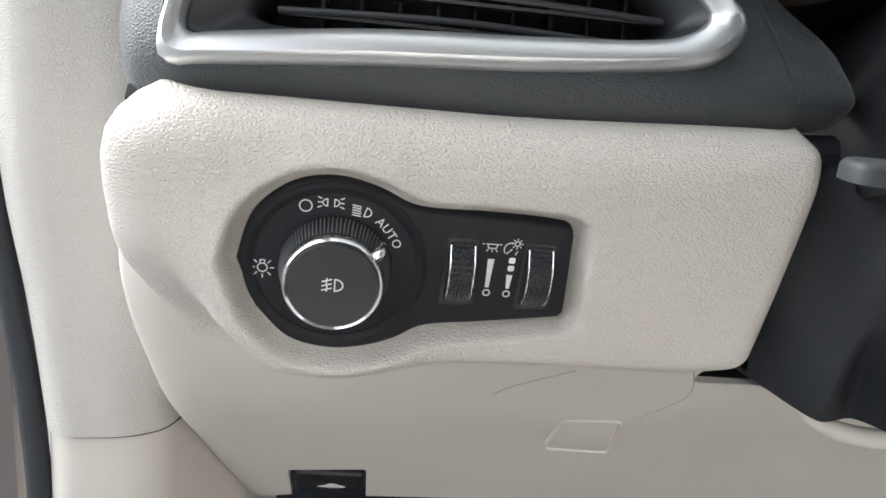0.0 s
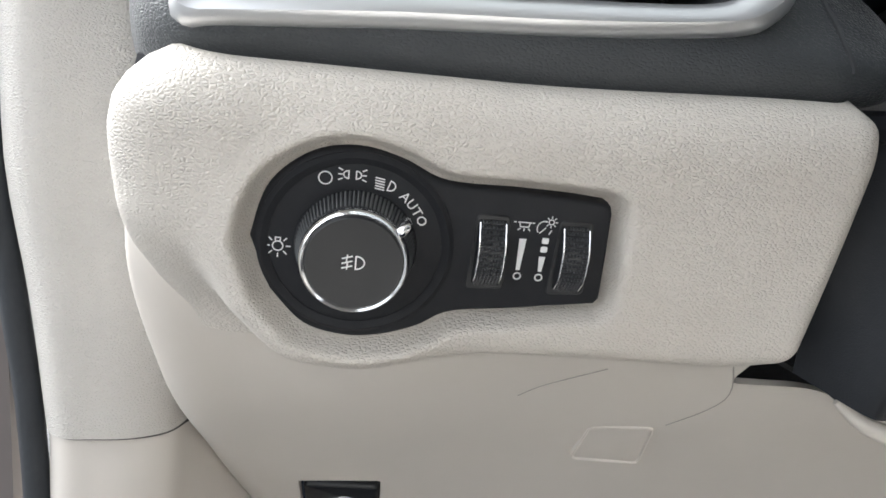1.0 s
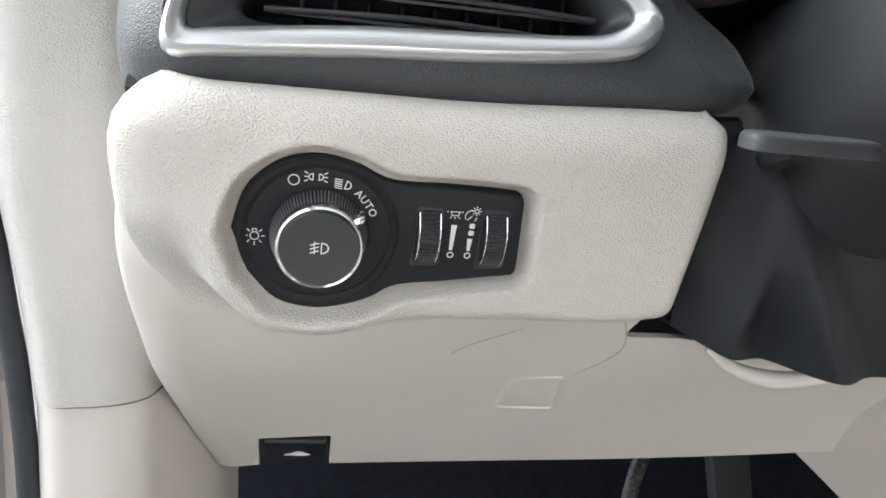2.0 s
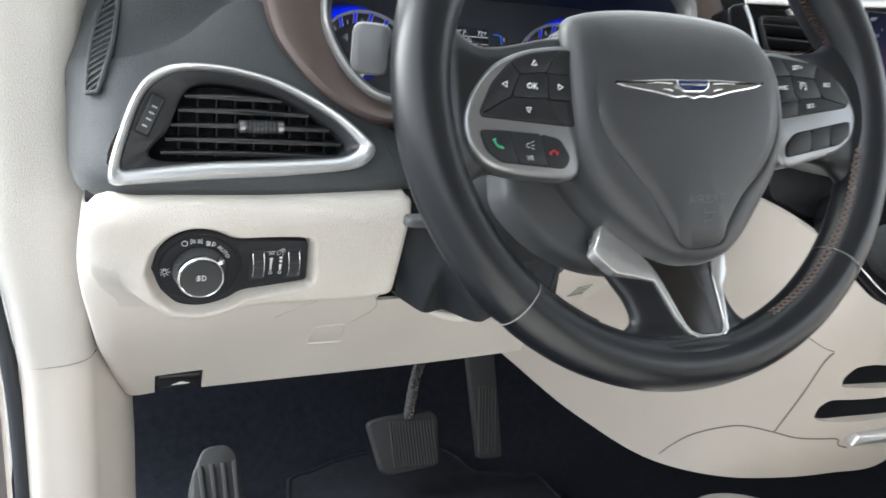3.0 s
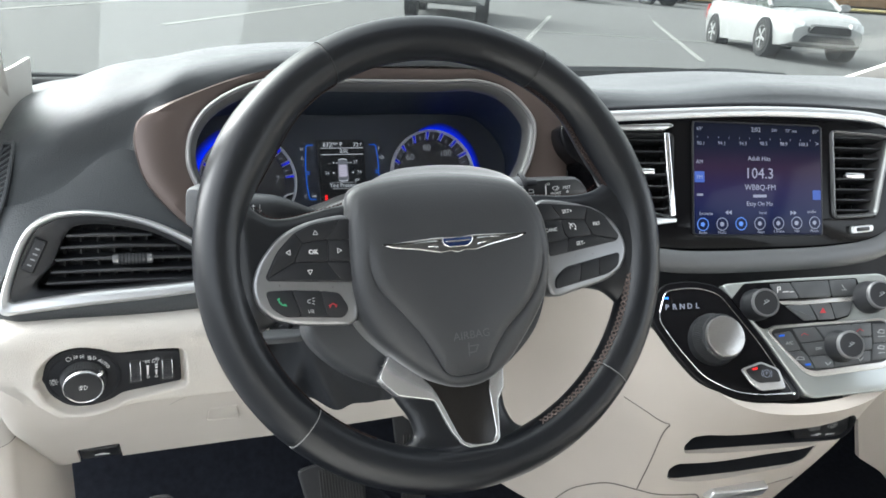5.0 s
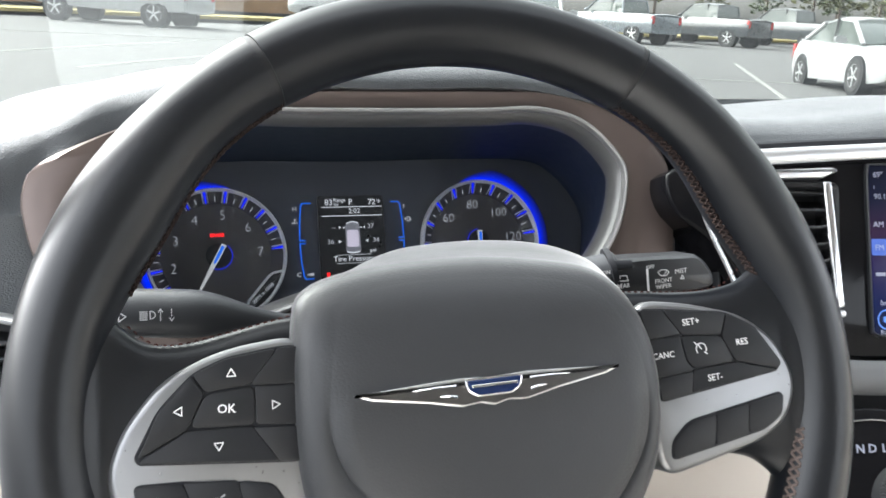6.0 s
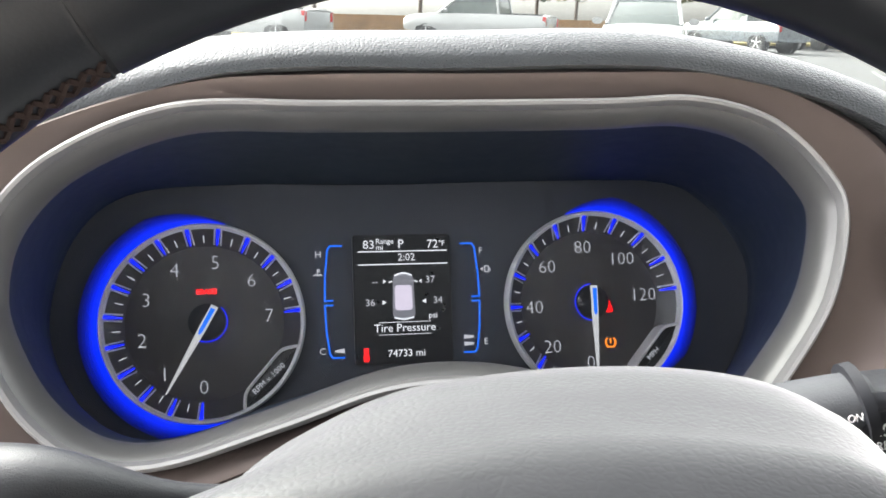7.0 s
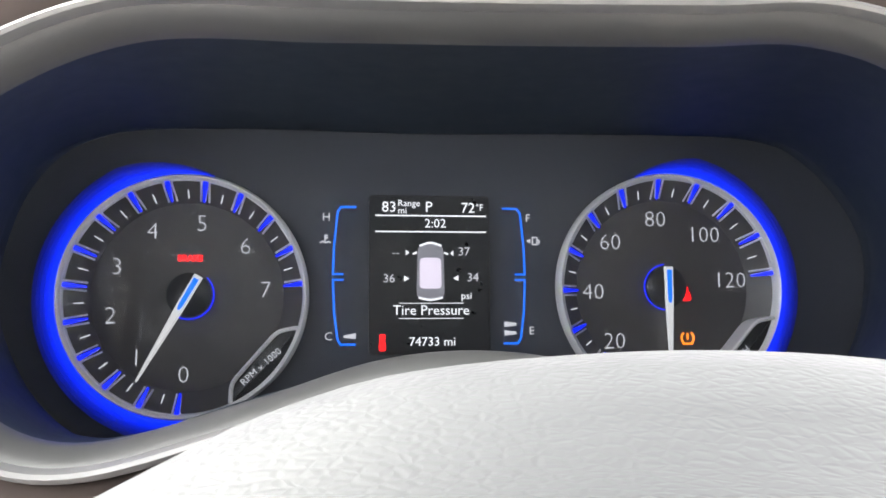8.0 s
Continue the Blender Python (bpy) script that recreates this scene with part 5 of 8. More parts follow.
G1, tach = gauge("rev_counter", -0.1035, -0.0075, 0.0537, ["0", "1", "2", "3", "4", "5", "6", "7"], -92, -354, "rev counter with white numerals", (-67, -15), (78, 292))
words("lettering", "RPM x 1000", G1, 0.0335, -0.0310, 0.0044, grey_lamp, tach, 42, z=0.0018)
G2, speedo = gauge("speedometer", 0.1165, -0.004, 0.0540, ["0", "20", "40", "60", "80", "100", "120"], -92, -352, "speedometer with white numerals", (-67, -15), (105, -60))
words("lettering", "MPH", G2, 0.0335, -0.0310, 0.0044, grey_lamp, speedo, 42, z=0.0018)


def needle(G, g, angle, r, glow):
    G = G @ pose(0.0008, 0.0006, -DEEP + 0.0024)
    N = G @ pose(0, 0, 0.003, 0, 0, angle)
    part("hub_cap", lathe(G, [(0.0098, -0.002), (0.0098, 0.001), (0.0075, 0.003), (0.001, 0.0034)], 40), black_plastic, g)
    a0, a1 = glow
    part("hub_glow", tube([G @ Vector((0.0108 * math.cos(radians(t)), 0.0108 * math.sin(radians(t)), 0.0005)) for t in [a0 + (a1 - a0) * i / 20 for i in range(21)]], 0.0003, 6), blue_lamp, g, "blue arc round the hub")
    # silver needle is given weak emission to keep it from going dark
    nd = part("needle", slab(N, [(-0.0095, -0.0020), (0.004, -0.0020), (r, -0.0004), (r, 0.0004), (0.004, 0.0020), (-0.0095, 0.0020)], 0.0, 0.0016, 0.0006, 2), lit("needle_glow", (0.8, 0.8, 0.8), 0.11), g, "silver needle with weak added emission")
    part("needle_light", slab(N, [(-0.0080, -0.0012), (0.0055, -0.0010), (0.0075, -0.0005), (0.0075, 0.0005), (0.0055, 0.0010), (-0.0080, 0.0012)], 0.0016, 0.0021, 0.0002, 1), blue_soft, nd, "blue light strip")


needle(G1, tach, -119, 0.043, (-120, 45))
needle(G2, speedo, -90, 0.043, (95, 265))
words("brake_warning", "BRAKE", G1, 0.0005, 0.0170, 0.0036, red_lamp, tach, z=-DEEP + 0.0004, bold=0.0002)
part("seatbelt_warning", slab(G2, curve([(0.0092, -0.0055), (0.0098, -0.0020), (0.0106, -0.0008), (0.0104, 0.0004), (0.0115, 0.0012), (0.0126, 0.0004), (0.0124, -0.0008), (0.0132, -0.0020), (0.0138, -0.0055)], 3, True), -DEEP, -DEEP + 0.0006, 0.0001, 1), red_lamp, speedo, "red lamp")
strokes("tyre_warning", [ringline(0.0115, -0.0235, 0.0030, 10, 130, 230), ringline(0.0115, -0.0235, 0.0030, 10, -50, 50), [(0.0115, -0.0215), (0.0115, -0.0240)], [(0.0092, -0.0262), (0.0138, -0.0262)]], G2, 0.0009, amber_lamp, speedo, -DEEP + 0.0004)

# display between the dials
disp = part("display", slab(CL @ pose(0.004, 0.003, 0), corners([(-0.0275, -0.037), (0.0275, -0.037), (0.0275, 0.035), (-0.0275, 0.035)], 0.002, 3), -0.003, 0.0006, 0.0005, 1), display_dark, cl, "small dark information display")
DZ = CL @ pose(0, 0, 0.0007)
for s, x, y, h, mt in (("83", -0.0145, 0.0323, 0.0068, white_lamp), ("Range", -0.0055, 0.0342, 0.0042, white_lamp), ("mi", -0.0085, 0.0308, 0.0042, white_lamp), ("P", 0.0035, 0.0325, 0.0068, white_lamp), ("72", 0.0215, 0.0322, 0.0066, white_lamp), ("°F", 0.0268, 0.0325, 0.0042, white_lamp),
                       ("2:02", 0.0065, 0.0250, 0.0058, white_lamp), ("37", 0.0195, 0.0122, 0.0055, grey_lamp), ("36", -0.0145, 0.0, 0.0055, grey_lamp), ("34", 0.0235, 0.0005, 0.0055, grey_lamp), ("--", -0.0115, 0.0118, 0.0055, grey_lamp),
                       ("psi", 0.0205, -0.0078, 0.0046, white_lamp), ("Tire Pressure", 0.0045, -0.0143, 0.0063, white_lamp), ("74733 mi", 0.005, -0.0283, 0.0056, white_lamp),
                       ("H", -0.0425, 0.0275, 0.0052, grey_lamp), ("C", -0.0412, -0.0257, 0.0052, grey_lamp), ("F", 0.0492, 0.0278, 0.0052, grey_lamp), ("E", 0.0503, -0.0237, 0.0052, grey_lamp)):
    words("display_text", s, DZ, x, y, h, mt, disp)
for y in (0.0286, 0.0213, -0.0110, -0.0178):
    w = 0.025 if y > 0.02 else 0.0145
    strokes("display_rule", [[(0.0045 - w, y), (0.0045 + w, y)]], DZ, 0.0006 if y > 0 else 0.0003, white_lamp, disp)
part("car_graphic", slab(DZ, corners([(-0.0008, -0.0045), (0.0092, -0.0045), (0.0090, 0.0095), (-0.0006, 0.0095)], 0.002, 3), 0.0002, 0.0005, 0.0002, 1), lit("pale_car_graphic", (0.75, 0.68, 0.8), 0.15), disp, "pale car roof graphic")
part("car_graphic_body", slab(DZ, corners([(-0.0022, -0.0095), (0.0107, -0.0095), (0.0100, 0.0160), (-0.0015, 0.0160)], 0.004, 4), 0.0, 0.00025, 0.0001, 1), lit("grey_car_graphic", (0.4, 0.4, 0.45), 0.06), disp)
strokes("car_graphic_lines", [curve([(-0.0010, -0.0085), (0.0042, -0.0095), (0.0095, -0.0085)], 4), curve([(-0.0005, 0.0150), (0.0042, 0.0163), (0.0090, 0.0150)], 4), [(-0.0036, 0.0112), (-0.0022, 0.0118)], [(0.0120, 0.0112), (0.0106, 0.0118)]], DZ, 0.0009, white_lamp, disp, 0.0003)
for x, y, s in ((-0.0066, 0.0001, 1), (0.0158, 0.0003, -1), (-0.0062, 0.0118, 0.7), (0.0140, 0.0116, -0.6)):
    part("pointer_mark", slab(DZ, [(x - 0.0011 * s, y - 0.0013), (x + 0.0013 * s, y), (x - 0.0011 * s, y + 0.0013)], 0, 0.0003, 0.0001, 1), white_lamp, disp)
part("door_ajar_lamp", slab(DZ, corners([(-0.0188, -0.0322), (-0.0160, -0.0322), (-0.0157, -0.0300), (-0.0162, -0.0280), (-0.0160, -0.0248), (-0.0188, -0.0248), (-0.0186, -0.0280), (-0.0191, -0.0300)], 0.0006, 3), 0, 0.0003, 0.0001, 1), red_lamp, disp, "red door-ajar lamp")
for s in (-1, 1):
    c = 0.004
    up = [(c + s * 0.0335, 0.0322), (c + s * 0.0400, 0.0322), (c + s * 0.0415, 0.0300), (c + s * 0.0430, 0.0150), (c + s * 0.0434, 0.0020), (c + s * 0.0390, 0.0020)]
    dn = [(c + s * 0.0390, -0.0005), (c + s * 0.0434, -0.0005), (c + s * 0.0428, -0.0150), (c + s * 0.0412, -0.0270), (c + s * 0.0398, -0.0292), (c + s * 0.0335, -0.0292)]
    strokes("gauge_bracket", [up, dn], DZ, 0.0009, blue_soft, disp, label="blue gauge bracket")
part("temperature_bar", slab(DZ, [(-0.0345, -0.0262), (-0.0292, -0.0268), (-0.0292, -0.0242), (-0.0345, -0.0252)], 0, 0.0003, 0.0001, 1), grey_lamp, disp)
for y in (-0.0245, -0.0206):
    part("fuel_bar", slab(DZ, [(0.0378, y - 0.0012), (0.0433, y - 0.0006), (0.0433, y + 0.0006), (0.0378, y + 0.0012)], 0, 0.0003, 0.0001, 1), grey_lamp, disp)
strokes("fuel_symbol", [[(0.0512, 0.0158), (0.0512, 0.0190), (0.0534, 0.0190), (0.0534, 0.0158), (0.0512, 0.0158)], [(0.0534, 0.0180), (0.0543, 0.0176), (0.0543, 0.0162)], [(0.0488, 0.0174), (0.0500, 0.0180), (0.0500, 0.0168), (0.0488, 0.0174)]], DZ, 0.0006, grey_lamp, disp)
strokes("coolant_symbol", [[(-0.0430, 0.0165), (-0.0430, 0.0195)], [(-0.0430, 0.0192), (-0.0418, 0.0192)], [(-0.0430, 0.0182), (-0.0418, 0.0182)], [(-0.0452, 0.0160), (-0.0440, 0.0166), (-0.0428, 0.0160), (-0.0414, 0.0166), (-0.0406, 0.0160)]], DZ, 0.0006, grey_lamp, disp)
lens = thicken(part("lens", dome(CL @ pose(0, 0, 0.010), inset(LENS, 0.0015), [(1, 0), (0.8, 0.001), (0.4, 0.002), (0.02, 0.002)]), lens_clear, cl, "clear lens over the dials"), 0.001)
lens.visible_shadow = False

# ---- steering wheel ----
HB = plane((-0.0095, -0.003, 1.081), (0.032, -0.917, 0.397))
sw_wheel = thing("steering_wheel", "black leather steering wheel, charcoal airbag cover, silver-framed buttons, brown stitching", "steering wheel", (-0.01, 0.0, 0.90))
RIM_C, RIM_W, RIM_H, RIM_T = Vector((0.0050, -0.0040)), 0.1780, 0.1713, 0.0174


def rim_point(deg, dr=0.0, dz=0.0):
    a = radians(deg)
    return HB @ Vector((RIM_C.x + (RIM_W + dr) * math.cos(a), RIM_C.y + (RIM_H + dr) * math.sin(a), -0.003 + dz))


axis = HB.to_3x3() @ Vector((0, 0, 1))
SEAMS = [61, 121, 226, 319.5]


def swell(a):
    """The rim is fuller where the hands rest, above the side spokes."""
    a = a % 360
    return 0.0036 * (math.exp(-((a - 150) / 13) ** 2) + math.exp(-((a - 30) / 13) ** 2))



def rim_path(a0, a1, step=3.0, grow=1.0):
    """The rim's middle line and its fullness between two angles."""
    n = max(2, round(abs(a1 - a0) / step))
    angles = [a0 + (a1 - a0) * i / n for i in range(n + 1)]
    return [rim_point(a, -0.5 * swell(a), -1.3 * swell(a) - 0.002) for a in angles], [(RIM_T + swell(a)) * grow for a in angles]


smooth_leather = surface("smooth_black_leather", (0.0065, 0.0075, 0.0095), 0.31, spec=0.42, vary=0.03, scale=30, grain=0.015, grain_scale=1500, grain_kind="leather", rough_vary=0.02)
for k, lab in enumerate(("smooth black leather rim section", "grained black leather rim section", "smooth glossy black rim section, worn at the bottom", "grained black leather rim section")):
    a0, a1 = SEAMS[k] + 0.35, SEAMS[(k + 1) % 4] - 0.35 + (360 if k == 3 else 0)
    line, full = rim_path(a0, a1)
    part("rim", tube(line, full, 28, flat=1.05, up=axis), wheel_leather if k % 2 else smooth_leather, sw_wheel, lab)
seam_dark = surface("dark_seam_groove", (0.006, 0.006, 0.007), 0.6)
seam_worn = surface("worn_grey_seam_edge", (0.22, 0.22, 0.22), 0.4)
for a, edge in zip(SEAMS, (seam_dark, seam_dark, seam_worn, seam_worn)):
    for d, w, mt, grow in ((0.0, 0.36, seam_dark, 0.975), (0.42, 0.10, edge, 1.004)):
        line, full = rim_path(a + d - w, a + d + w, 0.2, grow)
        part("rim_seam", tube(line, full, 28, flat=1.05, up=axis), mt, sw_wheel)



def stitches(a0, a1, n, out=0.935, up=0.36):
    bm = bmesh.new()
    for k in range(n):
        a = a0 + (a1 - a0) * k / n
        d = (a1 - a0) / n
        for s in (-1, 1):
            w, z = RIM_T + 1.5 * swell(a), -1.3 * swell(a) - 0.002
            tube([rim_point(a - s * d * 0.1, -w * (out - s * 0.14 * up), z + w * (up + s * 0.14)), rim_point(a + d * 0.45, -w * (out + 0.02), z + w * (up + 0.015)), rim_point(a + d * 0.9 + s * d * 0.1, -w * (out + s * 0.14 * up), z + w * (up - s * 0.14))], 0.00075, 5, bm=bm)
    return bm


tagged(part("stitching", stitches(294, 350, 34, 0.90, 0.45), thread, sw_wheel, "brown cross stitching"), kind="stuff")
tagged(part("stitching", stitches(19, 60.5, 34, 0.99, 0.06), thread_dark, sw_wheel, "brown cross stitching"), kind="stuff")
tagged(part("stitching", stitches(121.5, 160, 30, 0.99, 0.06), thread_dark, sw_wheel, "brown cross stitching"), kind="stuff")
tagged(part("stitching", stitches(200, 244, 34, 0.98, 0.15), thread_dark, sw_wheel, "brown cross stitching"), kind="stuff")

# leather-covered spokes: each swells into the rim at its outer end
def spoke(name, rows, across, label=""):
    """rows: (place along the spoke, one edge, other edge, middle height, half thickness); across: 0 runs to the side, 1 runs down."""
    fine = glide([Vector((a, b, c)) for a, b, c, _, _ in rows], 6), glide([Vector((a, zc, th)) for a, _, _, zc, th in rows], 6)
    bm, out = bmesh.new(), []
    for p, q in zip(*fine):
        mid, half = (p.y + p.z) / 2, abs(p.y - p.z) / 2
        ring = []
        for k in range(36):
            c, d = math.cos(2 * math.pi * k / 36), math.sin(2 * math.pi * k / 36)
            e, z = mid + half * math.copysign(abs(c) ** 0.78, c), q.y + q.z * math.copysign(abs(d) ** 0.9, d)
            ring.append(HB @ Vector((p.x, e, z) if across == 0 else (e, p.x, z)))
        out.append(ring)
    loops(bm, out, cap0=True, cap1=True)
    return part(name, bm, wheel_leather, sw_wheel, label, 60)


spoke("spoke", [(-0.176, 0.056, -0.062, -0.006, 0.0145), (-0.166, 0.069, -0.084, -0.006, 0.0150), (-0.159, 0.058, -0.079, -0.0075, 0.0132), (-0.153, 0.045, -0.068, -0.009, 0.0120), (-0.146, 0.0340, -0.058, -0.0095, 0.0118), (-0.136, 0.0272, -0.0525, -0.0095, 0.0118), (-0.122, 0.0265, -0.0505, -0.0095, 0.0118), (-0.105, 0.0300, -0.050, -0.010, 0.0120), (-0.088, 0.0340, -0.052, -0.010, 0.0120), (-0.070, 0.0360, -0.054, -0.010, 0.0120)], 0, "black leather-covered side spoke")
spoke("spoke", [(0.186, 0.054, -0.058, -0.006, 0.0145), (0.176, 0.078, -0.078, -0.006, 0.0150), (0.169, 0.070, -0.074, -0.0075, 0.0132), (0.162, 0.058, -0.0635, -0.009, 0.0120), (0.154, 0.0475, -0.053, -0.0095, 0.0118), (0.143, 0.0412, -0.0455, -0.0095, 0.0118), (0.128, 0.0385, -0.0420, -0.0095, 0.0118), (0.108, 0.0382, -0.0420, -0.010, 0.0120), (0.090, 0.0395, -0.044, -0.010, 0.0120), (0.072, 0.0395, -0.046, -0.010, 0.0120)], 0, "black leather-covered side spoke")
spoke("lower_spoke", [(-0.18, -0.046, 0.052, -0.005, 0.014), (-0.171, -0.064, 0.074, -0.005, 0.0155), (-0.162, -0.07, 0.082, -0.006, 0.0155), (-0.1568, -0.0498, 0.0785, -0.0152, 0.0145), (-0.1516, -0.0378, 0.0643, -0.014, 0.012), (-0.1455, -0.0322, 0.0537, -0.0141, 0.0105), (-0.1336, -0.0348, 0.0483, -0.0163, 0.0095), (-0.1195, -0.0431, 0.048, -0.0196, 0.009), (-0.1053, -0.0505, 0.0487, -0.0228, 0.0085), (-0.0911, -0.0535, 0.0502, -0.0266, 0.0085)], 1, "black leather-covered lower spoke")

spoke_thread = surface("rust_thread", (0.060, 0.022, 0.018), 0.85, vary=0.2, scale=400, spec=0.08)
for ends in (((-0.144, 0.0335), (-0.134, 0.0258), (-0.122, 0.0253), (-0.105, 0.0288), (-0.079, 0.0345)), ((0.146, 0.0470), (0.136, 0.0398), (0.125, 0.0373), (0.108, 0.0370), (0.076, 0.0382))):
    line = even([Vector((*p, 0)) for p in curve([(*e, 0) for e in ends], 8)], 44, False)
    bm = bmesh.new()
    for p, q in zip(line[::2], line[1::2]):
        tube([HB @ Vector((p.x, p.y + 0.0010, -0.0065)), HB @ Vector(((p.x + q.x) / 2, (p.y + q.y) / 2 + 0.0014, -0.0062)), HB @ Vector((q.x, q.y + 0.0010, -0.0059))], 0.00034, 5, bm=bm)
    tagged(part("stitching", bm, spoke_thread, sw_wheel, "rust-brown stitching along the spoke"), kind="stuff")

# airbag cover, with a raised shield in the middle
HUB = even(curve([(-0.0795, 0.030), (-0.0725, 0.047), (-0.045, 0.0560), (0.0, 0.0605), (0.043, 0.0575), (0.068, 0.0505), (0.082, 0.030), (0.0885, 0.0), (0.086, -0.034), (0.074, -0.060), (0.051, -0.0905),
                  (0.032, -0.1055), (0.010, -0.1115), (-0.014, -0.1065), (-0.038, -0.0905), (-0.064, -0.066), (-0.0765, -0.043), (-0.0805, -0.012)], 8, True), 120)
SHIELD = nearest_start(even(curve([(-0.060, 0.034), (-0.053, 0.042), (-0.03, 0.0465), (0.004, 0.048), (0.038, 0.0455), (0.058, 0.039), (0.0695, 0.022), (0.0770, -0.002), (0.0755, -0.026), (0.0625, -0.0485), (0.0420, -0.0680), (0.0285, -0.0860), (0.020, -0.0985),
                     (-0.008, -0.1000), (-0.0185, -0.0860), (-0.0300, -0.0665), (-0.0440, -0.0494), (-0.0600, -0.0308), (-0.0658, -0.0130), (-0.0645, 0.0080)], 8, True), 120), HUB[0])
bm = bmesh.new()
BACK = nearest_start(even(curve([(-0.073, 0.024), (-0.0605, 0.0445), (-0.0455, 0.058), (-0.0275, 0.066), (-0.010, 0.0694), (0.019, 0.0712), (0.047, 0.0696), (0.068, 0.0645), (0.083, 0.0535), (0.092, 0.030), (0.0925, 0.0), (0.088, -0.034), (0.075, -0.060), (0.051, -0.0905),
                  (0.032, -0.1055), (0.010, -0.1115), (-0.014, -0.1065), (-0.038, -0.0905), (-0.064, -0.066), (-0.0765, -0.043), (-0.0790, -0.012)], 8, True), 120), HUB[0])
rows = [[HB @ Vector((*p.lerp(q, k), z)) for p, q in zip(HUB, BACK)] for z, k in ((-0.055, 0.7), (-0.046, 0.97), (-0.034, 1.0), (-0.022, 0.82), (-0.010, 0.42), (0.000, 0.0))]
for k, z, dip in ((0.10, 0.006, 0), (0.25, 0.010, 0), (0.5, 0.0128, 0), (0.8, 0.0145, 0.0006), (0.93, 0.0149, 0.0012), (1.0, 0.0152, 0.0022), (1.08, 0.0156, 0.0006)):
    rows.append([HB @ Vector((*p.lerp(q, k), z - dip * (1 - ease(-0.035, 0.012, q.y)))) for p, q in zip(HUB, SHIELD)])
c = Vector((0.004, -0.012))
for k, z in ((0.86, 0.0168), (0.65, 0.0180), (0.4, 0.0188), (0.15, 0.0190)):
    rows.append([HB @ Vector((*(c + (q - c) * k), z)) for q in SHIELD])
# the face bows back towards its upper edge
inv = HB.inverted()
for j, row in enumerate(rows):
    for k, p in enumerate(row):
        q = inv @ p
        row[k] = HB @ Vector((q.x, q.y, q.z - 0.016 * min(j / 5, 1) * max(0, (q.y - 0.014) / 0.045) ** 2))
loops(bm, rows, cap0=True, cap1=True)
hub = part("airbag_cover", bm, pad_vinyl, sw_wheel, "charcoal grained airbag cover with a raised shield", 60)
EM = HB @ pose(0.0022, 0.0022, 0.0185, 0, 0, 2.2)
WING = [(-0.0605, 0.0014), (-0.030, 0.0030), (-0.016, 0.0036), (0.0, 0.0030), (0.016, 0.0036), (0.030, 0.0030), (0.0605, 0.0014), (0.052, -0.0018), (0.030, -0.0052), (0.014, -0.0086), (0.006, -0.0078), (0.0, -0.0094), (-0.006, -0.0078), (-0.014, -0.0086), (-0.030, -0.0052), (-0.052, -0.0018)]
WING = even(corners(WING, 0.0006, 2), 150)
emblem_chrome = surface("bright_emblem_chrome", (0.90, 0.905, 0.92), 0.08, metal=1.0, vary=0.02, rough_vary=0.03)
emblem = part("emblem", slab(EM, WING, -0.003, 0.0016, 0.0007, 3), emblem_chrome, hub, "polished chrome winged emblem, plain")
part("emblem_field", slab(EM, inset(WING, 0.0010), 0.0004, 0.0018, 0.0002, 1), surface("dark_mirror_field", (0.42, 0.425, 0.435), 0.12, metal=1.0, rough_vary=0.03), emblem, "dark mirrored wing field")
INLAY = corners([(-0.0122, 0.0022), (0.0122, 0.0022), (0.0112, -0.0018), (0.0072, -0.0042), (-0.0072, -0.0042), (-0.0112, -0.0018)], 0.0012, 3)
part("emblem_rim", slab(EM, inset(INLAY, -0.0008), 0.0010, 0.0026, 0.0005, 2), emblem_chrome, emblem, "chrome edge of the inlay")
part("emblem_inlay", slab(EM, INLAY, 0.0016, 0.0030, 0.0003, 1), surface("blue_enamel", (0.010, 0.022, 0.075), 0.12, coat=0.6), emblem, "blue enamel inlay")
part("emblem_bar", slab(EM, corners([(-0.0100, -0.0010), (0.0100, -0.0010), (0.0103, 0.0002), (-0.0103, 0.0002)], 0.0004, 2), 0.0026, 0.0033, 0.0002, 1), emblem_chrome, emblem)
for sd in (-1, 1):
    for y0, y1, x1, w in ((0.0006, 0.0004, 0.036, 0.0005), (-0.0040, -0.0030, 0.024, 0.0007)):
        part("feather", tube(curve([EM @ Vector((sd * 0.0165, y0, 0.0016)), EM @ Vector((sd * (0.0165 + x1) / 2, (y0 + y1) / 2 + 0.0003, 0.0022)), EM @ Vector((sd * x1, y1, 0.0016))], 5), [w * (1 - 0.7 * k / 10) for k in range(11)], 6), emblem_chrome, emblem)
part("rear_cover", slab(HB, curve([(-0.100, -0.030), (-0.107, -0.055), (-0.103, -0.070), (-0.089, -0.086), (-0.070, -0.100), (-0.041, -0.112), (0.0, -0.117), (0.044, -0.112), (0.080, -0.088), (0.100, -0.060), (0.100, -0.030), (0.05, 0.02), (-0.05, 0.02)], 5, True), -0.060, -0.032, 0.008, 4), dash_mid, sw_wheel, "dark rear cover behind the hub")
emboss = surface("charcoal_embossing", (0.060, 0.062, 0.066), 0.5)
words("lettering", "AIRBAG", HB, 0.0095, -0.0705, 0.0088, emboss, hub, 3, z=0.0180)
strokes("airbag_symbol", [[(0.0065, -0.0765), (0.0065, -0.0865)], [(0.0065, -0.0790), (0.0145, -0.0785)], [(0.0065, -0.0840), (0.0120, -0.0835), (0.0145, -0.0785)]], HB, 0.0008, emboss, hub, 0.0176)


button_black = surface("satin_black_button", (0.0085, 0.0092, 0.011), 0.48, spec=0.35, vary=0.1, scale=60, grain=0.06, grain_scale=2500)


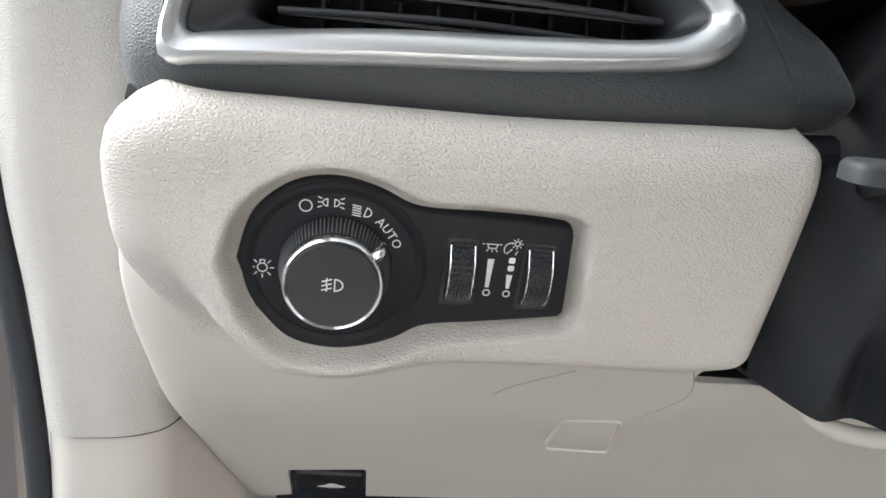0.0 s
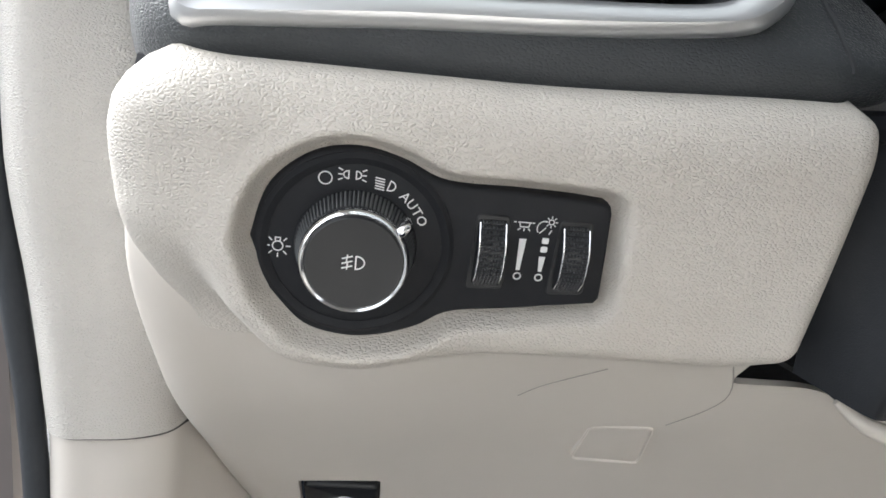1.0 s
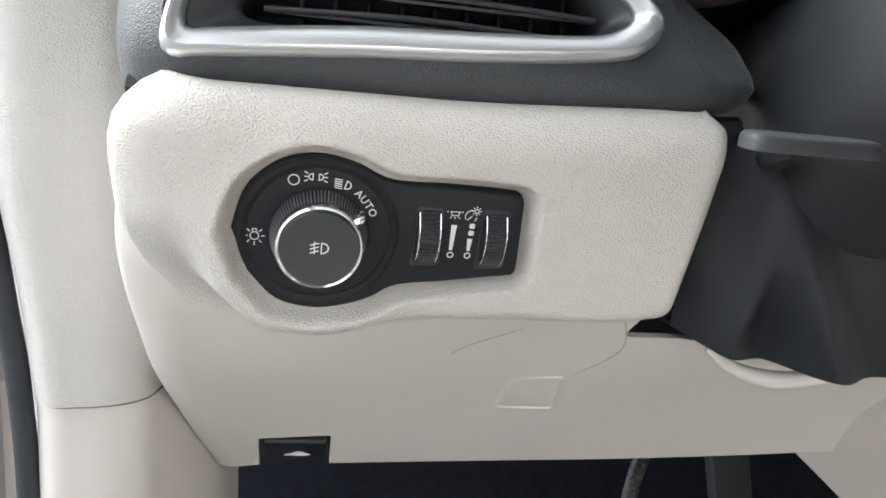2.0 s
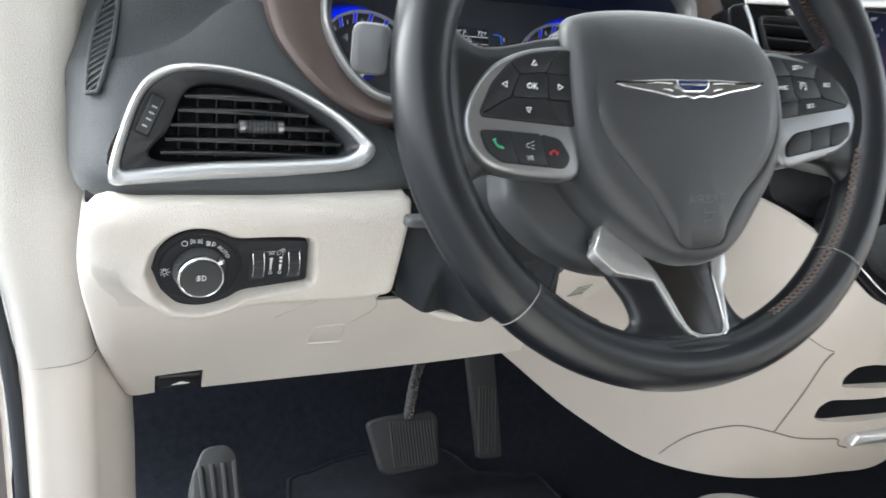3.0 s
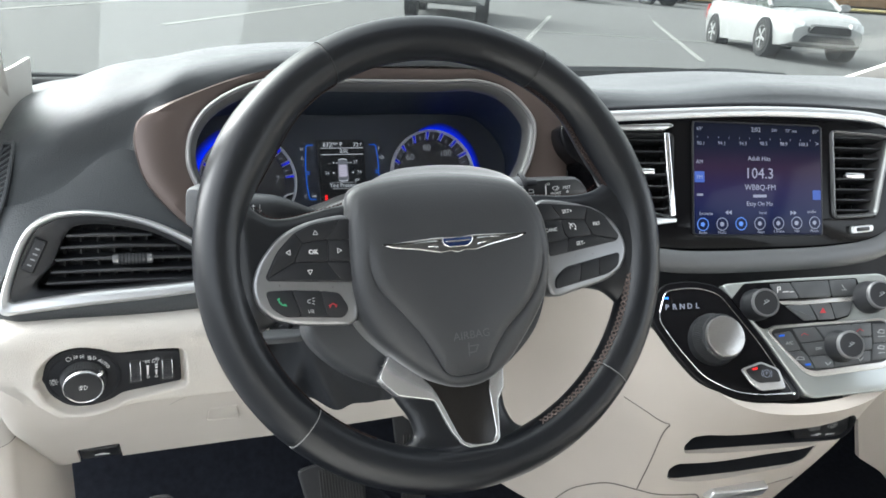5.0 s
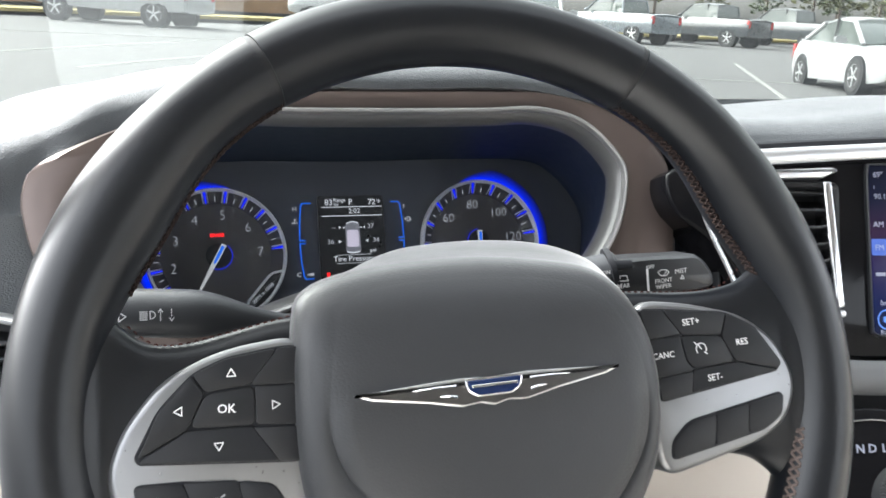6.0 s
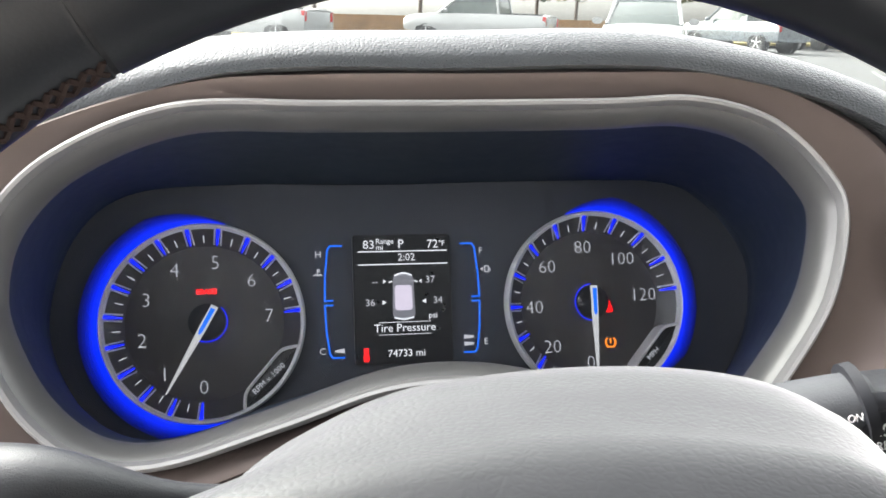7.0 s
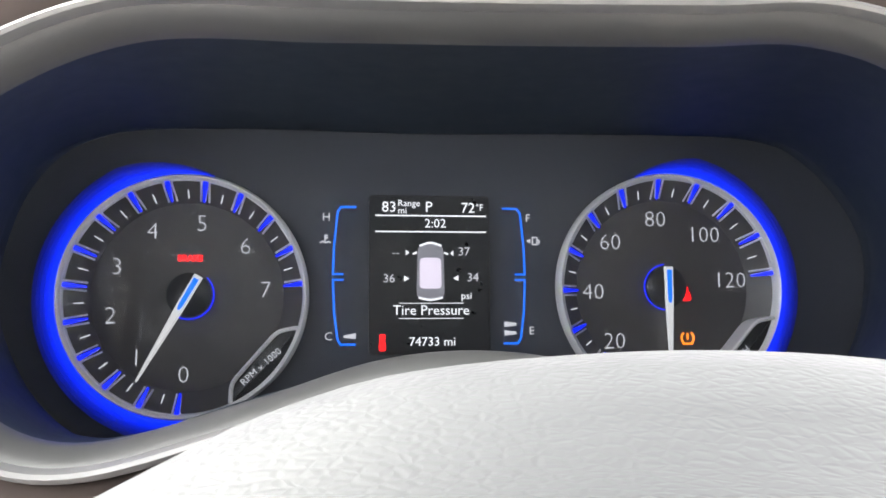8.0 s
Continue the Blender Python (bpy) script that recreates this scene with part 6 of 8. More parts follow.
def pod(outer, cells, low, lab):
    """A button pod: satin frame with an upper and a lower bank of black buttons."""
    o = even(corners(outer, 0.012, 6), 120)
    frame = part("button_frame", slab(HB, o, -0.012, 0.0045, 0.0035, 4), pod_satin, sw_wheel, lab)
    for field in low:
        part("button_field", slab(HB, corners(field, 0.004, 4), -0.004, 0.0049, 0.0003, 1), black_matte, frame, "black field behind the buttons")
    for pts, r in cells:
        q = corners(pts, r, 3)
        b = part("button", slab(HB, inset(q, -0.00025), -0.004, 0.0062, 0.0004, 2), button_black, frame)
    return frame


PZ2 = HB @ pose(0, 0, 0.0063)
left = pod([(-0.074, 0.0280), (-0.108, 0.0230), (-0.131, 0.0125), (-0.146, -0.006), (-0.152, -0.022), (-0.149, -0.038), (-0.137, -0.0490), (-0.118, -0.0535), (-0.074, -0.0570)],
           [([(-0.0775, 0.0225), (-0.0850, 0.0222), (-0.0958, 0.0092), (-0.0950, 0.0082), (-0.0775, 0.0082)], 0.001), ([(-0.0865, 0.0220), (-0.106, 0.0190), (-0.1185, 0.0135), (-0.1140, 0.0068), (-0.0965, 0.0088)], 0.0015),
            ([(-0.1195, 0.0128), (-0.1315, 0.0002), (-0.1395, -0.0168), (-0.1212, -0.0070), (-0.1150, 0.0060)], 0.0015), ([(-0.1140, 0.0055), (-0.1200, -0.0068), (-0.0955, -0.0075), (-0.0955, 0.0075)], 0.003),
            ([(-0.0945, 0.0072), (-0.0945, -0.0072), (-0.0775, -0.0085), (-0.0775, 0.0072)], 0.001), ([(-0.1210, -0.0082), (-0.1385, -0.0178), (-0.1385, -0.0190), (-0.0865, -0.0226), (-0.0965, -0.0085)], 0.001),
            ([(-0.0958, -0.0088), (-0.0775, -0.0098), (-0.0775, -0.0232), (-0.0855, -0.0228)], 0.001),
            ([(-0.1415, -0.0275), (-0.1235, -0.0280), (-0.1180, -0.0462), (-0.1290, -0.0455), (-0.1380, -0.0385)], 0.003), ([(-0.1228, -0.0280), (-0.1030, -0.0292), (-0.0985, -0.0480), (-0.1172, -0.0464)], 0.001), ([(-0.1022, -0.0292), (-0.0890, -0.0320), (-0.0825, -0.0430), (-0.0860, -0.0492), (-0.0978, -0.0482)], 0.003)],
           [[(-0.0765, 0.0234), (-0.0860, 0.0232), (-0.1060, 0.0200), (-0.1190, 0.0145), (-0.1325, 0.0008), (-0.1415, -0.0168), (-0.1400, -0.0198), (-0.0865, -0.0236), (-0.0765, -0.0242)],
            [(-0.1425, -0.0270), (-0.1235, -0.0272), (-0.0885, -0.0312), (-0.0815, -0.0430), (-0.0858, -0.0500), (-0.1180, -0.0472), (-0.1292, -0.0464), (-0.1388, -0.0392)]], "satin silver button frame")
tri = lambda x, y, s, a: [(x + s * math.cos(radians(a + d)), y + s * math.sin(radians(a + d))) for d in (0, 120, 240, 0)]
strokes("arrow_symbols", [tri(-0.1040, 0.0132, 0.0020, 90), tri(-0.1242, -0.0002, 0.0020, 180), tri(-0.0872, -0.0003, 0.0020, 0), tri(-0.1095, -0.0146, 0.0020, 270)], PZ2, 0.0004, print_white, left)
words("lettering", "OK", PZ2, -0.1062, -0.0006, 0.0049, print_white, left, -2, bold=0.00005)
green_print, red_print = surface("green_print", (0.05, 0.35, 0.16), 0.5), surface("red_print", (0.4, 0.03, 0.04), 0.5)
strokes("call_symbol", [[(-0.1335, -0.0330), (-0.1330, -0.0352), (-0.1312, -0.0372), (-0.1288, -0.0380)], [(-0.1342, -0.0335), (-0.1328, -0.0328)], [(-0.1294, -0.0370), (-0.1282, -0.0382)]], PZ2, 0.0010, green_print, left)
strokes("hang_up_symbol", [curve([(-0.0965, -0.0408), (-0.0942, -0.0390), (-0.0918, -0.0408)], 4), [(-0.0968, -0.0400), (-0.0962, -0.0416)], [(-0.0915, -0.0400), (-0.0921, -0.0416)]], PZ2, 0.0011, red_print, left)
words("lettering", "VR", PZ2, -0.1105, -0.0438, 0.0042, print_grey, left, -2)
strokes("voice_symbol", [ringline(-0.1112, -0.0362, 0.0013, 8, 60, 300), [(-0.1092, -0.0345), (-0.1078, -0.0338)], [(-0.1090, -0.0362), (-0.1074, -0.0362)], [(-0.1092, -0.0378), (-0.1078, -0.0385)]], PZ2, 0.0006, print_grey, left)
right = pod([(0.079, 0.0345), (0.106, 0.0325), (0.138, 0.0255), (0.156, 0.0125), (0.166, -0.008), (0.160, -0.026), (0.144, -0.0362), (0.088, -0.0490), (0.083, -0.026)],
            [([(0.0815, 0.0295), (0.0925, 0.0290), (0.1015, 0.0175), (0.0850, 0.0160)], 0.001), ([(0.0940, 0.0290), (0.1270, 0.0262), (0.1235, 0.0160), (0.1025, 0.0172)], 0.0012), ([(0.1282, 0.0258), (0.1430, 0.0185), (0.1560, 0.0008), (0.1540, -0.0020), (0.1310, 0.0030), (0.1245, 0.0150)], 0.0015),
             ([(0.1020, 0.0165), (0.1235, 0.0152), (0.1295, 0.0030), (0.1080, 0.0010), (0.1045, 0.0045)], 0.003), ([(0.0850, 0.0152), (0.1010, 0.0162), (0.1035, 0.0040), (0.1070, 0.0000), (0.0880, -0.0020)], 0.001),
             ([(0.1075, 0.0000), (0.1300, 0.0022), (0.1535, -0.0028), (0.1060, -0.0102)], 0.001), ([(0.0880, -0.0030), (0.1065, -0.0008), (0.1050, -0.0106), (0.0892, -0.0130)], 0.001),
             ([(0.1030, -0.0240), (0.1170, -0.0212), (0.1150, -0.0352), (0.0925, -0.0400), (0.0935, -0.0320)], 0.003), ([(0.1178, -0.0210), (0.1350, -0.0178), (0.1335, -0.0318), (0.1158, -0.0350)], 0.001), ([(0.1358, -0.0176), (0.1555, -0.0138), (0.1535, -0.0240), (0.1440, -0.0300), (0.1343, -0.0316)], 0.003)],
            [[(0.0800, 0.0303), (0.0930, 0.0299), (0.1275, 0.0270), (0.1436, 0.0193), (0.1570, 0.0010), (0.1545, -0.0034), (0.1060, -0.0112), (0.0885, -0.0140)],
             [(0.1026, -0.0230), (0.1170, -0.0203), (0.1563, -0.0129), (0.1543, -0.0245), (0.1444, -0.0308), (0.0918, -0.0409), (0.0927, -0.0318)]], "satin silver button frame")
for s, x, y, h in (("SET+", 0.1075, 0.0228, 0.0044), ("CANC", 0.0915, 0.0078, 0.0041), ("RES", 0.1345, 0.0118, 0.0043), ("SET-", 0.1180, -0.0040, 0.0044)):
    words("lettering", s, PZ2, x, y, h, print_white, right, 4)
strokes("cruise_symbol", [ringline(0.1118, 0.0098, 0.0027, 14, -40, 220), [(0.1118, 0.0098), (0.1101, 0.0121)], [(0.1085, 0.0131), (0.1094, 0.0119)], [(0.1133, 0.0082), (0.1149, 0.0073)]], PZ2, 0.0005, print_white, right)

# silver V and gloss insert of the lower spoke
VM = HB @ pose(0, -0.09, -0.0175, -15, 0, 0)
V_O = [(-0.0457, 0.0092), (-0.0534, -0.0041), (-0.0569, -0.0099), (-0.0537, -0.0150), (-0.0435, -0.0252), (-0.0294, -0.0283), (-0.0153, -0.0316), (-0.0052, -0.0570), (0.0021, -0.0677), (0.0100, -0.0732), (0.0274, -0.0741), (0.0349, -0.0673), (0.0387, -0.0374), (0.0457, -0.0280), (0.0483, -0.0099), (0.0500, 0.0092),
       (0.0360, 0.0092), (0.0339, -0.0209), (0.0325, -0.0288), (0.0323, -0.0628), (0.0280, -0.0694), (0.0127, -0.0693), (0.0048, -0.0665), (0.0010, -0.0614), (-0.0116, -0.0280), (-0.0158, -0.0202), (-0.0249, -0.0097), (-0.0333, 0.0092)]
part("spoke_trim", slab(VM, corners(V_O, 0.0022, 3), -0.008, 0.0016, 0.0010, 3), spoke_silver, sw_wheel, "satin silver V-shaped spoke trim")
part("spoke_insert", slab(VM, corners([(-0.0256, -0.0013), (0.0352, -0.0013), (0.0327, -0.0290), (0.0326, -0.0626), (0.0280, -0.0690), (0.0127, -0.0689), (0.0048, -0.0661), (0.0010, -0.0612), (-0.0114, -0.0280), (-0.0155, -0.0201)], 0.002, 3), -0.008, 0.0004, 0.0006, 2), surface("grey_gloss_insert", (0.014, 0.0125, 0.0115), 0.22, spec=0.3), sw_wheel, "glossy dark grey spoke insert")

# ---- steering column, stalks, tilt lever ----
column = thing("steering_column", "dark plastic steering column shroud behind the wheel", "steering column", (-0.02, 0.12, 0.88))
rows = []
for y, cx, cz, rx, rz in ((0.020, -0.010, 1.058, 0.050, 0.040), (0.045, -0.012, 1.045, 0.078, 0.055), (0.09, -0.018, 1.020, 0.085, 0.072), (0.15, -0.022, 0.985, 0.076, 0.080), (0.22, -0.025, 0.955, 0.074, 0.078), (0.32, -0.025, 0.93, 0.070, 0.070)):
    rows.append([Vector((cx + rx * math.copysign(abs(math.cos(a)) ** 0.7, math.cos(a)), y, cz + rz * math.copysign(abs(math.sin(a)) ** 0.8, math.sin(a)))) for a in [2 * math.pi * k / 40 for k in range(40)]])
bm = bmesh.new()
loops(bm, rows, cap0=True, cap1=True)
part("shroud", bm, stalk_grey, column, "dark grey plastic shroud")
rows = []
for j in range(29):
    t = j / 20
    row = []
    for i in range(61):
        s = i / 60
        low = 0.866 - 0.010 * math.sin(math.pi * min(s * 1.1, 1)) + 0.014 * ease(0.8, 1.0, s)
        x = -0.121 - 0.003 * math.sin(math.pi * min(t, 1)) + 0.139 * s
        y = 0.190 - 0.046 * math.sin(math.pi * min(0.05 + s * 0.75, 0.5))
        fold = 0.0
        for c, drift, w, a in ((0.24, 0.22, 0.065, 0.009), (0.22, -0.10, 0.050, 0.010), (0.97, -0.10, 0.045, 0.010)):
            fold -= a * ease(0.0, 0.85, t) * math.exp(-((s - c - drift * t * t) / (w * (0.6 + 0.7 * t))) ** 2)
        fold += 0.012 * ease(0.45, 1.0, t) * math.exp(-((s - 0.28 - 0.02 * t) / 0.07) ** 2) + 0.0015 * math.sin(21 * s - 5 * t + 1)
        if t <= 1:
            row.append((x, y + fold - 0.006 * math.sin(math.pi * t), 0.962 + (low - 0.962) * t - 0.002 * math.sin(9 * s)))
        else:
            row.append((x, y + fold * (1.4 - t) / 0.4 + 0.12 * (t - 1) / 0.4, low - 0.004 * math.sin(math.pi * (t - 1) / 0.4)))
    rows.append(row)
bm = bmesh.new()
loops(bm, rows, closed=False)
thicken(part("boot", bm, gaiter_cloth, column, "soft black gaiter with loose folds", 60), 0.002)
part("recess", slab(plane((-0.02, 0.275, 0.88), (0, -1, 0)), corners([(-0.13, -0.06), (0.10, -0.06), (0.16, 0.10), (-0.13, 0.10)], 0.01, 3), -0.05, 0.0, 0.002, 1), black_matte, column, "dark opening round the column")
tilt = thing("tilt_lever", "dark grey adjusting lever beside the steering column", "lever", (-0.12, 0.10, 0.96))
part("handle", slab(plane((-0.124, 0.10, 0.9650), (0, -0.03, 1.0)), curve([(-0.025, -0.006), (-0.019, -0.011), (0.006, -0.012), (0.021, -0.010), (0.025, -0.004), (0.020, 0.004), (-0.01, 0.006), (-0.023, 0.004)], 5, True), -0.0035, 0.0025, 0.0024, 3), dash_mid, tilt)
part("arm", tube([(-0.118, 0.11, 0.962), (-0.11, 0.14, 0.955), (-0.09, 0.18, 0.95)], 0.006, 8), black_matte, tilt)


ts = thing("turn_signal_stalk", "grey indicator stalk with white arrow and beam symbols", "stalk", (-0.10, 0.10, 1.08))
barrel = curve([(-0.045, 0.110, 1.066), (-0.085, 0.100, 1.0745), (-0.100, 0.096, 1.0790), (-0.115, 0.0935, 1.0825), (-0.132, 0.092, 1.0845), (-0.155, 0.092, 1.0858), (-0.178, 0.092, 1.0862)], 5)
part("stem", tube(barrel, [0.0050 + 0.0078 * ease(-0.095, -0.136, p.x) for p in barrel], 24, flat=0.98), stalk_grey, ts, "charcoal barrel tapering towards the column")
part("end_cap", box(plane((-0.186, 0.091, 1.088), (-0.35, -0.93, 0.1)), 0.026, 0.034, 0.022, 0.005), surface("grey_stalk_end", (0.10, 0.102, 0.105), 0.45), ts, "grey squared stalk end")
TS = plane((-0.1590, 0.0795, 1.0890), (0.04, -0.93, 0.36)) @ Matrix.Diagonal((0.8, 0.8, 1.0, 1.0))
strokes("indicator_symbol", [[(-0.018, 0.0), (-0.014, 0.0028), (-0.014, 0.0012), (-0.0115, 0.0012), (-0.0115, -0.0012), (-0.014, -0.0012), (-0.014, -0.0028), (-0.018, 0.0)], [(-0.0065, 0.0), (-0.0105, 0.0028), (-0.0105, -0.0028), (-0.0065, 0.0)]], TS, 0.0005, print_white, ts, 0.002)
strokes("beam_symbol", [lamp_shape(0.0075, 0.0003, 0.0024, 0)] + [[(0.0015, 0.0024 - k * 0.0012), (0.0058, 0.0024 - k * 0.0012)] for k in range(5)] + [[(0.0135, -0.0035), (0.0135, 0.0035)], [(0.0122, 0.0018), (0.0135, 0.0038), (0.0148, 0.0018)], [(0.0200, 0.0035), (0.0200, 0.0026)], [(0.0200, 0.0018), (0.0200, 0.0009)], [(0.0200, 0.0001), (0.0200, -0.0008)], [(0.0187, -0.0018), (0.0200, -0.0038), (0.0213, -0.0018)]], TS, 0.00045, print_white, ts, 0.002)
ws = thing("wiper_stalk", "dark wiper stalk with a raised switch and white lettering", "stalk", (0.10, 0.10, 1.09))
part("stem", tube(curve([(0.04, 0.108, 1.078), (0.075, 0.104, 1.092), (0.105, 0.10, 1.0995)], 6), 0.0115, 18, flat=0.95), dash_mid, ws)
part("grip", dome(plane((0.132, 0.0985, 1.0972), (0.05, -0.98, 0.2)), curve([(-0.034, -0.0095), (-0.034, 0.0085), (0.012, 0.0112), (0.026, 0.0098), (0.036, -0.002), (0.032, -0.0095), (0.0, -0.0112)], 6, True), [(1, -0.014), (1.0, 0.002), (0.95, 0.006), (0.84, 0.0088), (0.05, 0.0095)], base=True), black_plastic, ws, "black stalk grip")
WS = plane((0.1260, 0.0887, 1.0982), (0.05, -0.98, 0.2))
part("slider", box(plane((0.105, 0.0925, 1.1045), (0.05, -0.8, 0.6)), 0.014, 0.006, 0.007, 0.002), black_matte, ws, "raised ribbed switch")
part("collar", tube([(0.1005, 0.100, 1.099), (0.1035, 0.0995, 1.1)], 0.0135, 20), black_matte, ws)
for s, x, y, h in (("MIST", 0.0165, 0.0030, 0.0040), ("FRONT", 0.0050, -0.0022, 0.0036), ("WIPER", 0.0050, -0.0056, 0.0036), ("REAR", -0.0215, -0.0042, 0.0036), ("OFF", -0.004, 0.0062, 0.0030), ("ON", -0.0325, 0.0040, 0.0032)):
    words("lettering", s, WS, x, y, h, print_white, ws, 5, z=0.0005)
strokes("wiper_symbols", [[(0.0010, 0.0028), (0.0030, 0.0042), (0.0066, 0.0042), (0.0084, 0.0028), (0.0065, 0.0008), (0.0030, 0.0008), (0.0010, 0.0028)], [(0.0048, 0.0006), (0.0070, 0.0040)], [(-0.0245, -0.0012), (-0.0235, 0.0018), (-0.0195, 0.0018), (-0.0185, -0.0012), (-0.0245, -0.0012)], tri(0.0175, -0.0008, 0.0014, 90)], WS, 0.0005, print_white, ws, 0.0005)
strokes("wiper_mark", [[(-0.0050, -0.0075), (-0.0062, 0.0048)]], WS, 0.0014, print_white, ws, 0.0005)

# ---- centre stack: gloss fascia with screen and vents ----
cs = thing("centre_fascia", "gloss black centre fascia with a satin silver band round it", "fascia", (0.42, 0.15, 1.0))
FO = even(curve([(-0.237, 0.046), (-0.228, 0.058), (-0.176, 0.0615), (-0.10, 0.066), (0.0, 0.071), (0.10, 0.073), (0.165, 0.070), (0.196, 0.055), (0.203, 0.020), (0.200, -0.030), (0.180, -0.062), (0.10, -0.0745), (0.0, -0.078), (-0.10, -0.078), (-0.150, -0.070), (-0.176, -0.040), (-0.187, -0.014), (-0.206, 0.008), (-0.229, 0.025)], 8, True), 150)
body = part("panel", slab(SC, FO, -0.05, -0.002, 0.003, 3), piano, cs, "gloss black panel")
carve(body, slab(SC, corners([(-0.170, -0.033), (-0.108, -0.045), (-0.106, 0.050), (-0.208, 0.048), (-0.200, 0.018)], 0.008, 4), -0.04, 0.03, 0.0005, 1))
carve(body, slab(SC, corners([(0.098, -0.043), (0.158, -0.040), (0.180, 0.056), (0.096, 0.060)], 0.008, 4), -0.04, 0.03, 0.0005, 1))
top_band = curve([(-0.221, 0.0628), (-0.18, 0.0655), (-0.10, 0.0715), (0.0, 0.0775), (0.10, 0.0785), (0.165, 0.074), (0.198, 0.058), (0.206, 0.020), (0.198, -0.040), (0.178, -0.066)], 8)
part("band", tube([SC @ Vector((p.x, p.y, 0.001)) for p in top_band], 0.0058, 12, flat=0.5, up=SC.to_3x3() @ Vector((0, 0, 1))), satin, cs, "satin silver band")
part("end_line", tube([SC @ Vector((p.x, p.y, 0.0005)) for p in curve([(-0.2215, 0.0560), (-0.2152, 0.0416), (-0.2123, 0.0323), (-0.2092, 0.0221), (-0.2022, 0.0054), (-0.1940, -0.0112), (-0.1840, -0.0340)], 6)], 0.0030, 10, flat=0.6), satin, cs, "satin silver edge of the fascia end")
part("band_lip", tube([SC @ Vector((p.x, p.y + 0.0085, -0.006)) for p in top_band[:36]], 0.0035, 8), black_matte, cs)
screen = thing("touchscreen", "lit radio touchscreen with a blue and violet display", "touchscreen", (0.42, 0.15, 1.03))
glass_dark = bpy.data.materials.new("radio_display")
glass_dark.use_nodes = True
gn, gk = glass_dark.node_tree.nodes, glass_dark.node_tree.links
gb = gn["Principled BSDF"]
gb.inputs["Base Color"].default_value = (0.006, 0.007, 0.012, 1)
gb.inputs["Roughness"].default_value = 0.12
gb.inputs["Specular IOR Level"].default_value = 0.09
gc, gr, gx = gn.new("ShaderNodeTexCoord"), gn.new("ShaderNodeValToRGB"), gn.new("ShaderNodeSeparateXYZ")
gk.new(gc.outputs["Object"], gx.inputs[0])
mz = gn.new("ShaderNodeMapRange")
mz.inputs["From Min"].default_value, mz.inputs["From Max"].default_value = 1.03, 1.15
gk.new(gx.outputs["Z"], mz.inputs["Value"])
gk.new(mz.outputs[0], gr.inputs[0])
els = gr.color_ramp.elements
els[0].position, els[0].color = 0.0, (0.006, 0.010, 0.045, 1)
els[1].position, els[1].color = 1.0, (0.004, 0.005, 0.012, 1)
for pos, col in ((0.22, (0.010, 0.022, 0.13, 1)), (0.42, (0.045, 0.032, 0.14, 1)), (0.62, (0.070, 0.032, 0.080, 1)), (0.80, (0.012, 0.014, 0.04, 1))):
    e = els.new(pos)
    e.color = col
gk.new(gr.outputs[0], gb.inputs["Emission Color"])
gb.inputs["Emission Strength"].default_value = 0.085
pane = part("screen", slab(SC, corners([(-0.082, -0.061), (0.082, -0.061), (0.082, 0.063), (-0.082, 0.063)], 0.002, 3), -0.003, 0.0015, 0.0008, 2), glass_dark, screen, "lit screen")
part("screen_edge", band(SC, even(corners([(-0.0835, -0.0628), (0.0835, -0.0628), (0.0835, 0.0645), (-0.0835, 0.0645)], 0.003, 3), 80), even(corners([(-0.0820, -0.0612), (0.0820, -0.0612), (0.0820, 0.0630), (-0.0820, 0.0630)], 0.003, 3), 80), [(0, -0.002), (0, 0.0012), (0.5, 0.0020), (1, 0.0012), (1, -0.002)]), black_plastic, screen)
SZ = SC @ pose(0, 0, 0.0016)
for s, x, y, h, mt in (("69°", -0.0745, 0.0555, 0.0060, panel_print), ("2:02", -0.004, 0.0565, 0.0072, panel_print), ("SW", 0.020, 0.0565, 0.005, faint_print), ("72° out", 0.042, 0.0565, 0.005, faint_print), ("69°", 0.0745, 0.0565, 0.0060, panel_print),
                       ("90.1", -0.0735, 0.0395, 0.0058, faint_print), ("94.1", -0.0475, 0.040, 0.0058, faint_print), ("94.5", -0.0205, 0.0405, 0.0058, faint_print), ("98.5", 0.0060, 0.041, 0.0058, faint_print), ("98.9", 0.0320, 0.0412, 0.0058, faint_print), ("100.3", 0.058, 0.0415, 0.0058, faint_print), (">", 0.0765, 0.0425, 0.008, panel_print),
                       ("Adult Hits", 0.0, 0.0240, 0.0070, panel_print), ("104.3", 0.0, 0.0070, 0.0170, panel_print), ("WBBQ-FM", 0.001, -0.0085, 0.0088, panel_print), ("Easy On Me", 0.0, -0.0268, 0.0070, panel_print),
                       ("browse", -0.068, -0.0380, 0.0056, faint_print), ("tune", 0.004, -0.0365, 0.0056, faint_print), ("audio", 0.068, -0.0350, 0.0056, faint_print), ("AM", -0.0755, 0.0190, 0.0060, panel_print), ("FM", -0.0755, 0.0020, 0.0060, panel_print),
                       ("Radio", -0.0722, -0.0592, 0.0044, faint_print), ("Media", -0.0485, -0.0590, 0.0044, faint_print), ("Apps", 0.0010, -0.0580, 0.0044, faint_print), ("Climate", 0.0245, -0.0575, 0.0044, faint_print), ("Nav", 0.0480, -0.0570, 0.0044, faint_print), ("Phone", 0.0715, -0.0570, 0.0044, faint_print)):
    words("screen_text", s, SZ, x, y, h, mt, pane)
strokes("blurred_text", [[(-0.0075, -0.0180), (0.0080, -0.0178)]], SZ, 0.0032, faint_print, pane)
